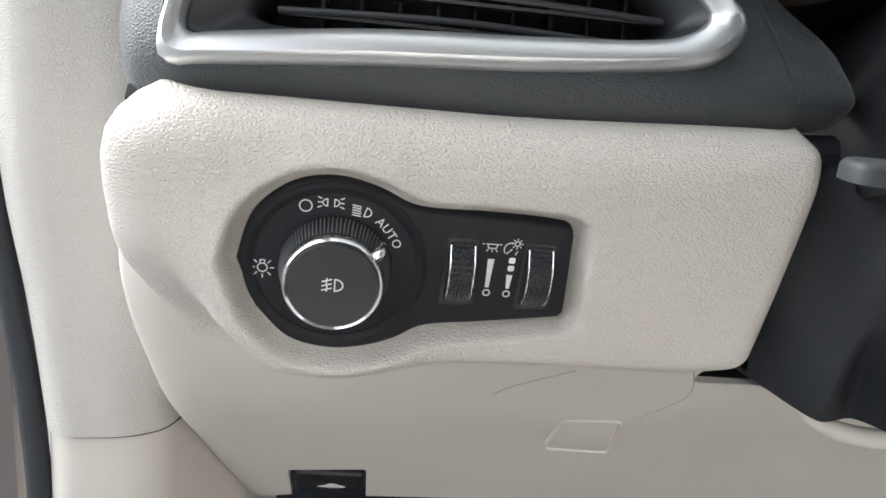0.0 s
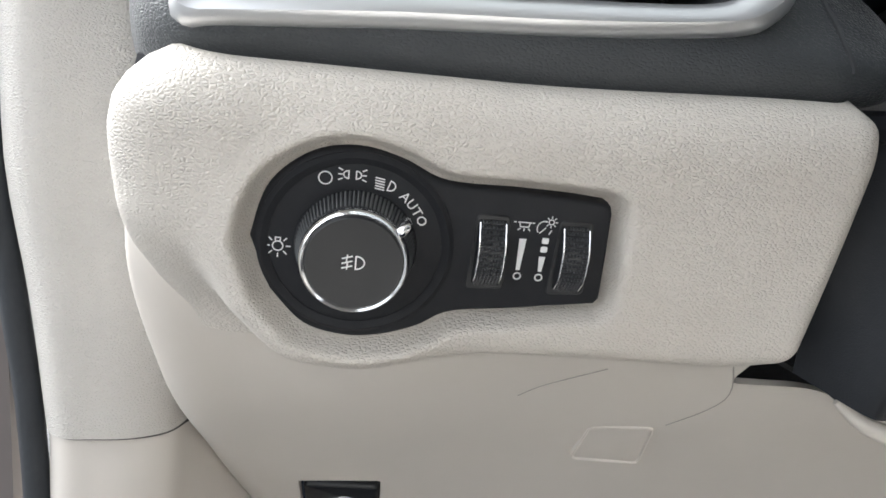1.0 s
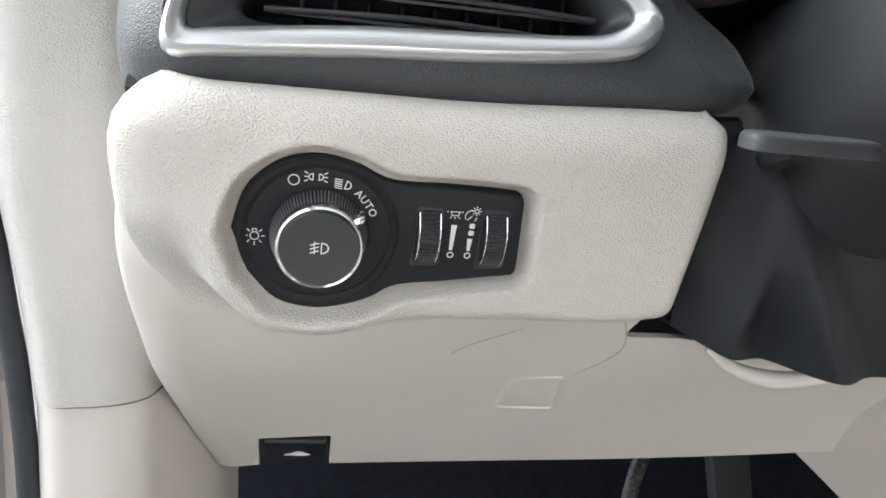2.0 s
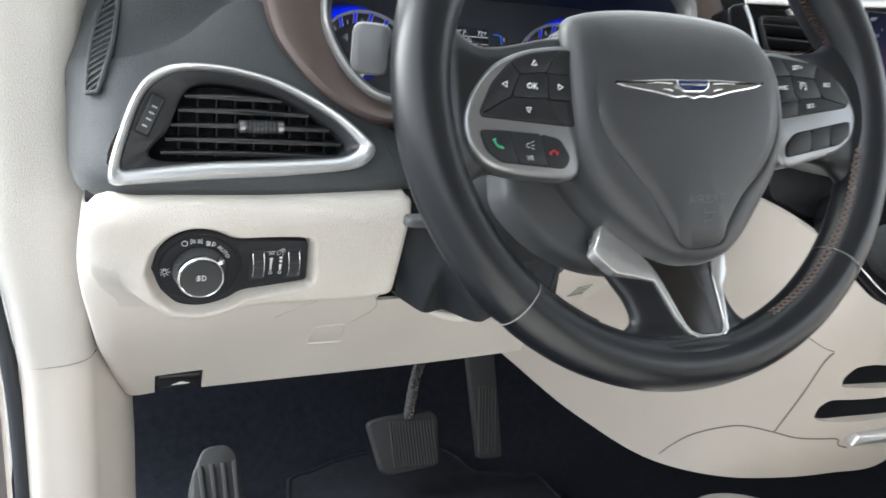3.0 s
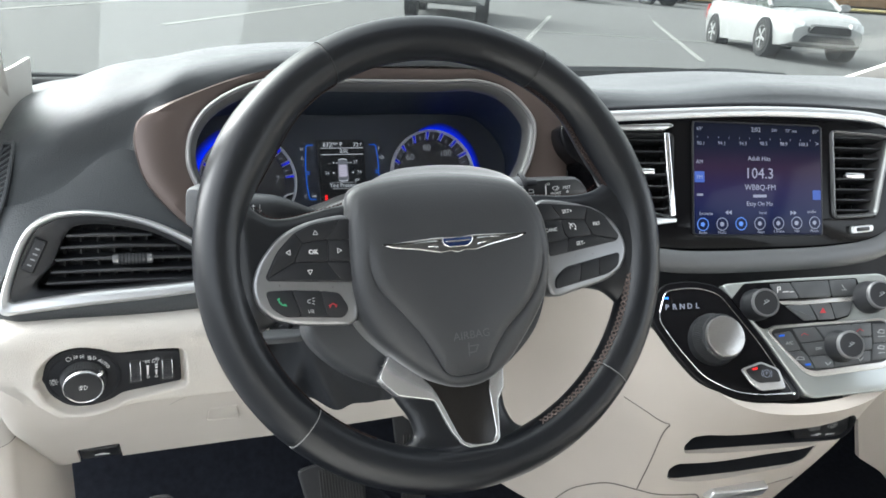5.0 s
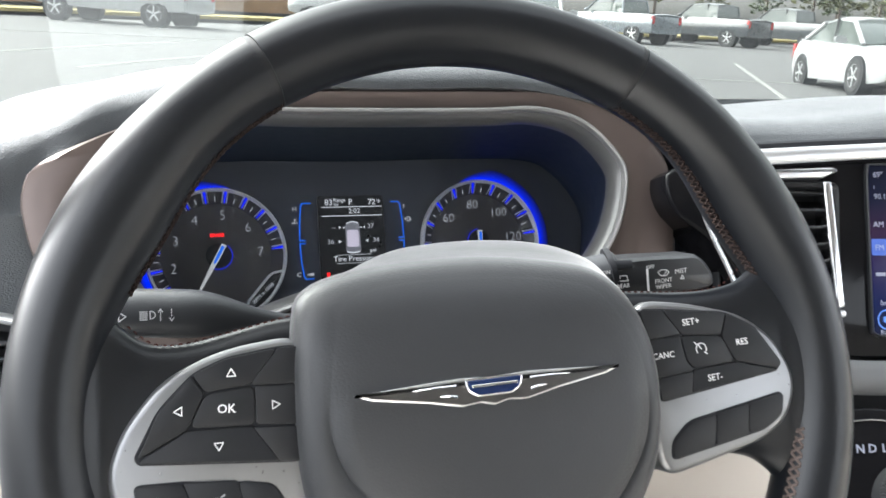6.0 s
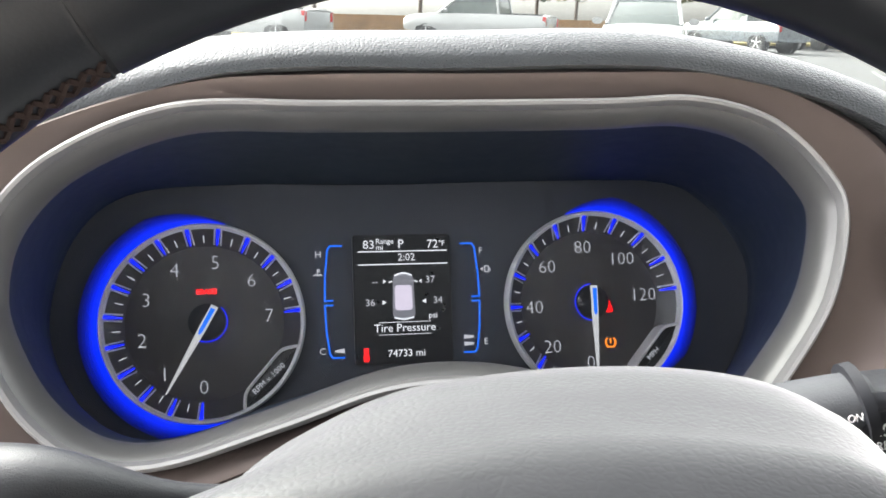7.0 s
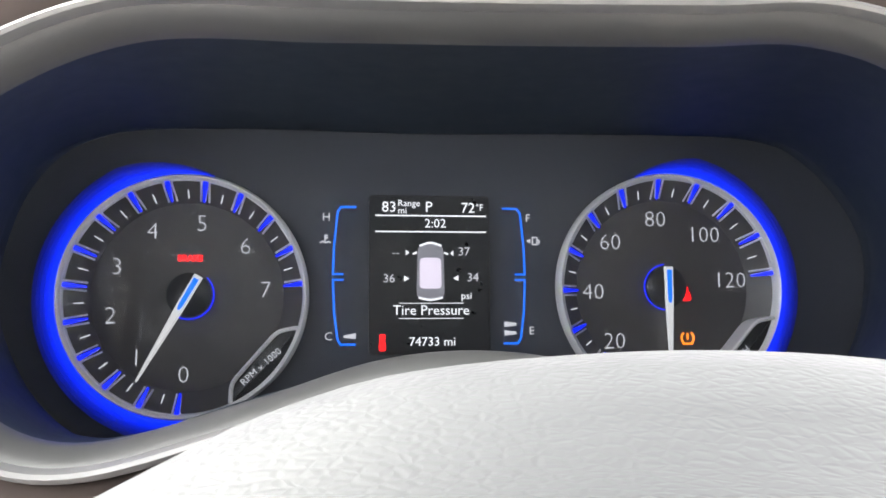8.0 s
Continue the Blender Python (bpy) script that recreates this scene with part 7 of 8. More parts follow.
part("band_button", slab(SZ, corners([(-0.0815, -0.0035), (-0.0695, -0.0035), (-0.0695, 0.0085), (-0.0815, 0.0085)], 0.001, 2), -0.0003, 0.0002, 0.0001, 1), lit("blue_button_lamp", (0.03, 0.08, 0.35), 0.3), pane, "blue lit button")
part("band_bar", slab(SZ, [(-0.0790, -0.0185), (-0.0715, -0.0185), (-0.0715, -0.0160), (-0.0790, -0.0160)], 0, 0.0003, 0.0001, 1), panel_print, pane)
part("side_button", slab(SZ, corners([(0.0700, -0.0215), (0.0805, -0.0215), (0.0805, -0.0105), (0.0700, -0.0105)], 0.001, 2), -0.0003, 0.0002, 0.0001, 1), lit("blue_button_lamp_soft", (0.03, 0.08, 0.35), 0.25), pane, "blue lit button")
for k in range(7):
    x = -0.0722 + k * 0.0240
    strokes("icon_ring", [ringline(x, -0.0500 + k * 0.0004, 0.0068, 24)], SZ, 0.0009, icon_blue if k in (0, 2) else panel_print, pane)
    part("icon_glyph", slab(SZ, circle(x, -0.0500 + k * 0.0004, 0.0028, 5 + k % 3, a0=0.4 * k), 0, 0.0003, 0.0001, 1), icon_blue if k in (0, 2) else panel_print, pane)
for x in (-0.036, 0.040):
    s = 1 if x > 0 else -1
    for d in (0, 0.0042):
        part("skip_mark", slab(SZ, [(x + s * d, -0.0390), (x + s * (d + 0.004), -0.0365), (x + s * d, -0.0340)], 0, 0.0003, 0.0001, 1), panel_print, pane)
strokes("tuner_ticks", [[(-0.078 + 0.0132 * k, 0.0475), (-0.078 + 0.0132 * k, 0.0455)] for k in range(12)], SZ, 0.0004, panel_print, pane)


def stack_vent(hole, slats, knob_x, name_label, rail):
    t = thing("air_vent", name_label, "air vent", SC @ Vector((hole[0][0], hole[0][1], 0)), group="dash air vents")
    o = even(corners(hole, 0.007, 4), 80)
    i = inset(o, 0.005)
    part("frame", band(SC, o, i, [(0, -0.01), (0, 0.001), (0.25, 0.0035), (0.7, 0.0015), (1, -0.006), (1, -0.035), (0, -0.035)]), pod_satin if rail else black_plastic, t)
    part("duct", slab(SC, inset(o, 0.0005), -0.045, -0.036, 0.0005, 1), black_matte, t)
    xs, ys = [p.x for p in o], [p.y for p in o]
    for k in range(slats):
        y = min(ys) + (max(ys) - min(ys)) * (k + 0.7) / (slats + 0.4)
        cut = sorted(a.x + (b.x - a.x) * (y - a.y) / (b.y - a.y) for a, b in zip(i, i[1:] + i[:1]) if (a.y > y) != (b.y > y))
        if len(cut) < 2:
            continue
        part("slat", box(SC @ pose((cut[0] + cut[-1]) / 2, y, -0.014) @ pose(0, 0, 0, -14, 0, 0), cut[-1] - cut[0] + 0.002, 0.0022, 0.016, 0.0008), black_plastic, t)
    for k in range(4):
        x = min(xs) + (max(xs) - min(xs)) * (k + 1) / 5
        part("vane", box(SC @ pose(x, (min(ys) + max(ys)) / 2, -0.03), 0.0012, (max(ys) - min(ys)) * 0.85, 0.01, 0.0003), black_matte, t)
    s = part("slider", lathe(SC @ pose(knob_x, 0.008, -0.006, 0, 90, 0), [(0.002, -0.013), (0.004, -0.012), (0.0044, 0), (0.004, 0.012), (0.002, 0.013)], 18), chrome, t, "chrome slider")
    return t


stack_vent([(-0.170, -0.033), (-0.108, -0.045), (-0.106, 0.050), (-0.208, 0.048), (-0.200, 0.018)], 7, -0.140, "centre air vent beside the screen with black slats", False)
part("rail", slab(SC, corners([(-0.1195, 0.0495), (-0.1130, 0.0497), (-0.1058, -0.0410), (-0.1130, -0.0420)], 0.0015, 3), -0.010, 0.0045, 0.0018, 3), chrome, cs, "chrome upright rail")
part("rail_foot", slab(SC, corners([(-0.1560, -0.0425), (-0.1045, -0.0430), (-0.1040, -0.0478), (-0.1275, -0.0507), (-0.1500, -0.0490)], 0.002, 3), -0.008, 0.003, 0.0015, 3), satin, cs, "satin silver foot of the rail")
part("vent_hood", slab(SC, corners([(-0.1760, 0.0562), (-0.1107, 0.0603), (-0.1067, 0.0575), (-0.1191, 0.0520), (-0.1720, 0.0500)], 0.0015, 3), -0.008, 0.0040, 0.0022, 3), satin, cs, "satin silver hood over the vent")
stack_vent([(0.098, -0.043), (0.158, -0.040), (0.181, 0.056), (0.096, 0.060)], 8, 0.132, "centre air vent beside the screen with a silver frame", True)
hz = thing("dash_button", "small silver-framed push button under the vent", "button", SC @ Vector((0.135, -0.055, 0)))
part("button", slab(SC, corners([(0.122, -0.0605), (0.152, -0.0575), (0.152, -0.0495), (0.122, -0.0515)], 0.003, 4), -0.003, 0.003, 0.0015, 3), satin, hz)
part("insert", slab(SC, corners([(0.128, -0.0580), (0.146, -0.0562), (0.146, -0.0518), (0.128, -0.0532)], 0.002, 4), 0.002, 0.004, 0.0008, 2), black_plastic, hz)

# grey moulding under the screen
grey_mould = surface("grey_moulding", (0.12, 0.124, 0.128), 0.42, vary=0.05, scale=15, metal=0.2)
part("lower_moulding", tube(curve([SC @ Vector(p) for p in ((-0.17, -0.080, -0.005), (-0.10, -0.091, 0.002), (0.0, -0.0905, 0.004), (0.10, -0.086, 0.002), (0.165, -0.074, -0.002), (0.205, -0.045, -0.01))], 8), 0.0125, 14, flat=0.55, up=SC.to_3x3() @ Vector((0, 0, 1))), grey_mould, cs, "satin grey moulding")
part("gap", slab(plane((0.42, 0.125, 0.99), (-0.1, -0.93, 0.3)), corners([(-0.172, -0.022), (-0.13, -0.04), (0.19, -0.04), (0.19, 0.03), (-0.19, 0.03)], 0.008, 3), -0.05, -0.01, 0.002, 1), black_matte, cs)

# ---- centre console: shifter panel and climate controls ----
con = thing("centre_console", "beige centre console with storage slots and a drawer", "console", (0.42, 0.15, 0.62))
HULL = [
    [(0.02, 0.300, 0.95), (0.02, 0.30, 0.86), (0.05, 0.32, 0.78), (0.08, 0.345, 0.712)],
    [(0.16, 0.215, 0.975), (0.165, 0.225, 0.87), (0.17, 0.255, 0.75), (0.19, 0.325, 0.625)],
    [(0.235, 0.145, 0.965), (0.238, 0.150, 0.865), (0.255, 0.19, 0.73), (0.285, 0.275, 0.577)],
    [(0.288, 0.078, 0.928), (0.300, 0.080, 0.835), (0.325, 0.128, 0.715), (0.340, 0.210, 0.590)],
    [(0.338, 0.025, 0.884), (0.345, 0.064, 0.825), (0.375, 0.106, 0.722), (0.400, 0.185, 0.597)],
    [(0.425, 0.0, 0.876), (0.435, 0.048, 0.825), (0.455, 0.098, 0.725), (0.475, 0.175, 0.600)],
    [(0.505, -0.003, 0.894), (0.515, 0.040, 0.838), (0.530, 0.088, 0.745), (0.550, 0.165, 0.612)],
    [(0.553, 0.008, 0.938), (0.572, 0.055, 0.850), (0.590, 0.105, 0.760), (0.588, 0.165, 0.650)],
    [(0.580, 0.07, 0.965), (0.595, 0.11, 0.875), (0.60, 0.15, 0.79), (0.595, 0.21, 0.69)],
]
hull = part("body", net(HULL, 8, 7), beige_shaded, con, "beige moulded console body")
thicken(hull, 0.012)
CO = plane((0.35, 0.09, 0.78), (-0.1, -0.9, -0.4))
SLOT1 = corners([(-0.012, 0.006), (-0.017, 0.020), (-0.013, 0.038), (0.002, 0.0455), (0.090, 0.0535), (0.185, 0.0605), (0.195, 0.054), (0.203, 0.026), (0.198, 0.010), (0.172, 0.008), (0.113, 0.008), (0.030, 0.007)], 0.005, 4)
SLOT2 = corners([(-0.011, -0.052), (-0.017, -0.030), (-0.012, -0.016), (0.015, -0.0125), (0.095, -0.004), (0.168, 0.0035), (0.168, -0.030), (0.155, -0.039), (0.075, -0.050), (0.002, -0.055)], 0.006, 4)
carve(hull, slab(CO, SLOT1, -0.05, 0.08, 0.0005, 1))
carve(hull, slab(CO, SLOT2, -0.05, 0.08, 0.0005, 1))
for nm, so in (("storage_slot", SLOT1), ("storage_slot", SLOT2)):
    o = even(so, 60)
    part(nm, band(CO, inset(o, -0.0005), inset(o, 0.0015), [(0, -0.14), (0, 0.0), (1, 0.0), (1, -0.14)]), black_matte, con, "dark open storage slot")
    part("slot_floor", slab(CO, inset(o, 0.0005), -0.16, -0.135, 0.001, 1), black_matte, con)
usb = thing("usb_panel", "black socket panel with a USB and an AUX socket", "socket panel", CO @ Vector((0.17, 0.04, 0)))
part("plate", slab(CO, corners([(0.117, 0.0475), (0.186, 0.0570), (0.202, 0.024), (0.197, 0.0085), (0.137, 0.0075)], 0.003, 3), -0.05, -0.004, 0.001, 2), black_plastic, usb)
part("usb_socket", slab(CO, corners([(0.140, 0.0405), (0.155, 0.0420), (0.160, 0.0290), (0.146, 0.0275)], 0.001, 2), -0.005, -0.0020, 0.0006, 1), grey_mould, usb, "grey-edged USB socket")
part("usb_opening", slab(CO, corners([(0.1425, 0.0385), (0.1535, 0.0398), (0.1572, 0.0312), (0.1468, 0.0298)], 0.0006, 2), -0.004, -0.0021, 0.0002, 1), black_matte, usb)
part("aux_socket", lathe(CO @ pose(0.174, 0.036, -0.004), [(0.0058, -0.002), (0.0058, 0.0018), (0.0044, 0.0024), (0.0026, 0.0018), (0.0026, -0.002)], 24), grey_mould, usb, "grey AUX socket ring")
words("lettering", "AUX", CO, 0.1815, 0.0165, 0.0058, print_white, usb, 2, z=-0.0037)
strokes("usb_symbol", [[(0.1555, 0.0158), (0.1690, 0.0172)], [(0.1600, 0.0163), (0.1632, 0.0188), (0.1662, 0.0191)], [(0.1620, 0.0165), (0.1650, 0.0148)]], CO, 0.0009, print_white, usb, -0.0037)
drawer = thing("console_drawer", "beige console drawer with a silver pull", "drawer", (0.45, 0.12, 0.64))
part("handle", slab(plane((0.452, 0.103, 0.704), (-0.15, -0.95, -0.1)), corners([(-0.048, -0.012), (0.026, -0.006), (0.033, 0.008), (-0.042, 0.004)], 0.003, 4), -0.012, 0.007, 0.003, 3), satin, drawer, "satin silver pull")
gap_mat = surface("dark_panel_joint", (0.17, 0.155, 0.14), 0.9)
skin = BVHTree.FromPolygons([v.co for v in hull.data.vertices], [p.vertices for p in hull.data.polygons])


def joint(pts, r, parent):
    """A thin joint line laid on the console's skin."""
    line = [h[0] + h[1] * 0.0004 for h in map(skin.find_nearest, even(curve(pts, 8), 60, False))]
    part("joint", tube(line, r, 6), gap_mat, parent, "thin dark panel joint")


joint([(0.3049, 0.079, 0.8295), (0.3026, 0.0831, 0.8204), (0.3034, 0.090, 0.8029), (0.3114, 0.1103, 0.7571), (0.3227, 0.1385, 0.7013)], 0.0008, con)
joint([(0.2812, 0.2638, 0.5964), (0.2797, 0.2431, 0.6236), (0.2814, 0.2146, 0.6558), (0.2912, 0.1789, 0.6863), (0.3024, 0.1574, 0.6988), (0.3233, 0.1389, 0.7001), (0.3481, 0.130, 0.6953), (0.378, 0.1209, 0.6962), (0.3964, 0.1181, 0.6954), (0.4107, 0.1258, 0.6809), (0.4307, 0.1302, 0.6721)], 0.0009, drawer)
joint([(0.4958, 0.1113, 0.6986), (0.5187, 0.1078, 0.705), (0.540, 0.1118, 0.704)], 0.0005, drawer)
joint([(0.2648, 0.1157, 0.8496), (0.2814, 0.0951, 0.8414), (0.296, 0.0839, 0.8331), (0.3043, 0.0787, 0.8313)], 0.0005, con)

shf = thing("shifter_panel", "gloss black panel with a rotary gear selector", "gear selector", SH @ Vector((-0.04, -0.02, 0)))
BLK = even(corners([(-0.124, 0.004), (-0.114, 0.044), (-0.076, 0.051), (-0.044, 0.0455), (0.002, -0.008), (0.046, -0.071), (-0.004, -0.077), (-0.034, -0.075), (-0.070, -0.060), (-0.100, -0.028)], 0.014, 6), 120)
part("panel", slab(SH, BLK, -0.02, 0.0, 0.003, 3), piano, shf, "gloss black panel")
carve(hull, slab(SH, inset(BLK, -0.0004), -0.019, 0.04, 0.0003, 1))
part("edge_line", tube([SH @ Vector((p.x, p.y, 0.0004)) for p in inset(BLK, 0.0085)], 0.0006, 6, closed=True), chrome, shf, "thin silver edge line")
DIAL = SH @ pose(-0.0545, -0.0125, 0.0, -4, 6, 0)
dial = part("dial", lathe(DIAL, [(0.0280, -0.006), (0.0280, 0.002), (0.0262, 0.005), (0.0236, 0.021), (0.0216, 0.0225)], 72), black_plastic, shf, "ribbed rotary selector")
bm = bmesh.new()
for k in range(80):
    a = 2 * math.pi * k / 80
    tube([DIAL @ Vector((0.0264 * math.cos(a), 0.0264 * math.sin(a), 0.005)), DIAL @ Vector((0.0238 * math.cos(a), 0.0238 * math.sin(a), 0.0205))], 0.0006, 4, bm=bm)
tagged(part("ribs", bm, vent_grey, dial), kind="stuff")
part("dial_cap", lathe(DIAL, [(0.0212, 0.021), (0.0215, 0.0250), (0.0208, 0.0268), (0.0194, 0.0274), (0.001, 0.0270)], 72), brushed, dial, "brushed aluminium cap")
for k, ch in enumerate("PRNDL"):
    words("lettering", ch, SH, -0.105 + k * 0.0083, 0.0188 + k * 0.0009, 0.0080, panel_print, shf, 3, bold=0.0002)
part("gear_lamp", slab(SH, corners([(-0.1085, 0.0275), (-0.1035, 0.0278), (-0.1035, 0.0300), (-0.1085, 0.0297)], 0.0003, 1), 0.0002, 0.0006, 0.0002, 1), lit("blue_gear_lamp", (0.05, 0.25, 1.0), 0.6), shf, "blue gear lamp")
pb = part("park_brake_button", slab(SH, corners([(-0.026, -0.0425), (-0.004, -0.0330), (0.016, -0.0400), (0.023, -0.0600), (-0.004, -0.0640), (-0.014, -0.0580)], 0.004, 4), -0.004, 0.0028, 0.0012, 3), satin, shf, "silver-framed parking brake switch")
part("park_brake_face", slab(SH, corners([(-0.022, -0.0428), (-0.004, -0.0352), (0.0135, -0.0412), (0.0175, -0.0530), (-0.006, -0.0560), (-0.014, -0.0525)], 0.003, 4), 0.0, 0.0036, 0.001, 2), black_plastic, pb)
strokes("park_brake_symbol", [ringline(0.0015, -0.0455, 0.0038, 16), ringline(0.0015, -0.0455, 0.0055, 6, 140, 220), ringline(0.0015, -0.0455, 0.0055, 6, -40, 40)], SH, 0.0006, panel_print, pb, 0.0037)
words("lettering", "P", SH, 0.0015, -0.0455, 0.0055, panel_print, pb, z=0.0038)
part("park_brake_lamp", slab(SH, corners([(-0.0140, -0.0430), (-0.0085, -0.0415), (-0.0085, -0.0392), (-0.0140, -0.0408)], 0.0004, 1), 0.0034, 0.0040, 0.0002, 1), red_lamp, pb, "red lamp")

cp = thing("climate_panel", "glossy silver-grey climate and audio panel with dark buttons and three knobs", "control panel", SH @ Vector((0.09, 0.0, 0)))
# silver-grey holds the sky reflected in the gloss, put into its colour
gloss_panel = surface("silver_grey_gloss_fascia", (0.36, 0.385, 0.375), 0.20, metal=0.5, vary=0.03, scale=8, coat=0.6, rough_vary=0.02)
CPO = corners([(-0.047, 0.048), (0.02, 0.058), (0.138, 0.072), (0.152, 0.060), (0.160, 0.018), (0.158, -0.036), (0.140, -0.056), (0.048, -0.070), (0.002, -0.008)], 0.012, 5)
part("panel", slab(SH @ pose(0, 0, -0.001), CPO, -0.02, 0.0, 0.003, 3), gloss_panel, cp, "glossy silver-grey panel")
# black patch painted for the dark reflection across the gloss panel
part("dark_field", slab(SH, corners([(-0.034, 0.032), (-0.020, 0.050), (0.107, 0.0640), (0.112, 0.0450), (0.102, 0.0380), (0.096, 0.0210), (0.080, 0.0150), (0.060, 0.0120), (0.012, 0.0065), (0.003, 0.0015), (-0.003, 0.003)], 0.003, 3), -0.004, 0.0004, 0.0003, 1), piano, cp, "gloss black patch standing in for a dark reflection in the panel")
part("upper_strip", slab(SH, corners([(0.016, 0.0335), (0.045, 0.0355), (0.113, 0.0455), (0.102, 0.0385), (0.045, 0.0305), (0.022, 0.0292)], 0.0012, 2), -0.002, 0.0016, 0.0008, 2), spoke_silver, cp, "bright silver strip")
HV = [(0.0035, -0.001), (0.010, 0.0055), (0.054, 0.0118), (0.135, 0.0218), (0.1415, 0.016), (0.1415, -0.023), (0.134, -0.0325), (0.054, -0.0465), (0.042, -0.0415), (0.021, -0.0195)]
part("climate_frame", slab(SH, corners(HV, 0.005, 4), -0.002, 0.0016, 0.0010, 2), spoke_silver, cp, "bright silver frame")
part("climate_face", slab(SH, corners([(0.0075, -0.0020), (0.0125, 0.0025), (0.055, 0.0090), (0.133, 0.0188), (0.139, 0.0140), (0.139, -0.0200), (0.132, -0.0260), (0.056, -0.0400), (0.045, -0.0385), (0.0245, -0.0200)], 0.004, 4), 0.0, 0.0021, 0.0006, 2), black_plastic, cp)
grey_button = surface("dark_grey_button", (0.062, 0.066, 0.070), 0.34, spec=0.6)
cells = [[(0.0105, -0.0030), (0.0290, 0.0010), (0.0400, -0.0178), (0.0245, -0.0210)], [(0.0315, 0.0032), (0.0560, 0.0068), (0.0660, -0.0066), (0.0395, -0.0108)], [(0.0405, -0.0118), (0.0680, -0.0072), (0.0710, -0.0210), (0.0485, -0.0240)], [(0.0260, -0.0218), (0.0408, -0.0190), (0.0475, -0.0250), (0.0540, -0.0370), (0.0460, -0.0370)], [(0.0488, -0.0250), (0.0730, -0.0218), (0.0760, -0.0348), (0.0556, -0.0372)],
         [(0.0580, 0.0068), (0.0960, 0.0120), (0.1015, 0.0080), (0.1000, -0.0010), (0.0680, -0.0060)], [(0.0980, 0.0125), (0.1190, 0.0150), (0.1190, 0.0012), (0.1025, -0.0015)], [(0.1025, -0.0025), (0.1190, 0.0002), (0.1190, -0.0130), (0.1035, -0.0158)], [(0.1206, 0.0142), (0.1375, 0.0155), (0.1375, -0.0040), (0.1206, -0.0064)], [(0.1206, -0.0075), (0.1375, -0.0050), (0.1365, -0.0215), (0.1180, -0.0248)], [(0.0770, -0.0344), (0.0770, -0.0218), (0.1170, -0.0150), (0.1165, -0.0260)]]
for c in cells:
    part("button", slab(SH, corners(c, 0.0012, 2), 0.001, 0.0032, 0.0006, 2), grey_button, cp)
for c in [[(0.0080, 0.0508), (0.0306, 0.0538), (0.0405, 0.0375), (0.0170, 0.0350)], [(0.0318, 0.0540), (0.0738, 0.0590), (0.0768, 0.0415), (0.0418, 0.0378)], [(0.0750, 0.0592), (0.1050, 0.0625), (0.1070, 0.0452), (0.0780, 0.0417)], [(0.0245, 0.0283), (0.0520, 0.0312), (0.0600, 0.0152), (0.0450, 0.0132)], [(0.0530, 0.0314), (0.0752, 0.0342), (0.0800, 0.0172), (0.0616, 0.0153)], [(0.0764, 0.0344), (0.1010, 0.0380), (0.0955, 0.0225), (0.0812, 0.0178)]]:
    part("button", slab(SH, corners(c, 0.0015, 2), -0.002, 0.0018, 0.0007, 2), grey_button, cp)
for mark in [[(0.0660, -0.0300), (0.0690, -0.0328), (0.0722, -0.0295)], [(0.1020, -0.0235), (0.1050, -0.0262), (0.1082, -0.0228)], [(0.0340, -0.0285), (0.0365, -0.0262), (0.0420, -0.0260), (0.0435, -0.0285), (0.0340, -0.0290)], [(0.1255, 0.0050), (0.1285, 0.0085), (0.1330, 0.0080), (0.1325, 0.0045), (0.1255, 0.0050)], [(0.1260, 0.0008), (0.1335, 0.0015)], [(0.1245, -0.0120), (0.1275, -0.0088), (0.1320, -0.0092), (0.1315, -0.0125), (0.1245, -0.0120)], [(0.1250, -0.0170), (0.1325, -0.0160)], [(0.0880, 0.0545), (0.0915, 0.0500)], [(0.0880, 0.0490), (0.0930, 0.0495)]]:
    strokes("climate_mark", [mark], SH, 0.0007, print_grey, cp, 0.0034)
strokes("heat_marks", [[(0.0405, -0.0030), (0.0440, -0.0003), (0.0478, -0.0022)], [(0.1025, 0.0050), (0.1060, 0.0078), (0.1098, 0.0058)]], SH, 0.0007, red_print, cp, 0.0034)
words("lettering", "A/C", SH, 0.0275, -0.0120, 0.0050, print_grey, cp, 8, z=0.0034)
words("lettering", "OFF", SH, 0.0595, -0.0160, 0.0042, print_grey, cp, 8, z=0.0034)
for x, y in ((0.0160, -0.0060), (0.0440, -0.0350)):
    part("blue_lamp", slab(SH, corners([(x, y), (x + 0.006, y + 0.001), (x + 0.006, y + 0.003), (x, y + 0.002)], 0.0003, 1), 0.0028, 0.0036, 0.0003, 1), blue_soft, cp, "blue lamp")
part("hazard_mark", slab(SH, [(0.0630, 0.0225), (0.0700, 0.0232), (0.0665, 0.0290)], 0.0018, 0.0022, 0.0002, 1), red_print, cp, "red hazard triangle")


def control_knob(x, y, r):
    K = SH @ pose(x, y, 0.002)
    k = part("knob", lathe(K, [(r, -0.002), (r, 0.003), (r * 0.88, 0.006), (r * 0.86, 0.021), (r * 0.80, 0.023)], 56), black_plastic, cp, "black rotary knob")
    part("knob_ring", lathe(K, [(r * 0.86, 0.0205), (r * 0.88, 0.022), (r * 0.82, 0.024), (r * 0.74, 0.0238), (r * 0.74, 0.021)], 56), pod_satin, k, "dark satin knob ring")
    part("knob_face", lathe(K, [(r * 0.74, 0.0205), (r * 0.72, 0.0236), (r * 0.3, 0.0232), (r * 0.02, 0.0232)], 48), black_plastic, k)
    strokes("knob_symbol", [[(-0.003, -0.002), (0.003, 0.002)], [(-0.002, 0.002), (0.0, 0.0)], [(0.0, 0.003), (0.003, 0.002)]], K, 0.0007, print_grey, k, 0.0238)


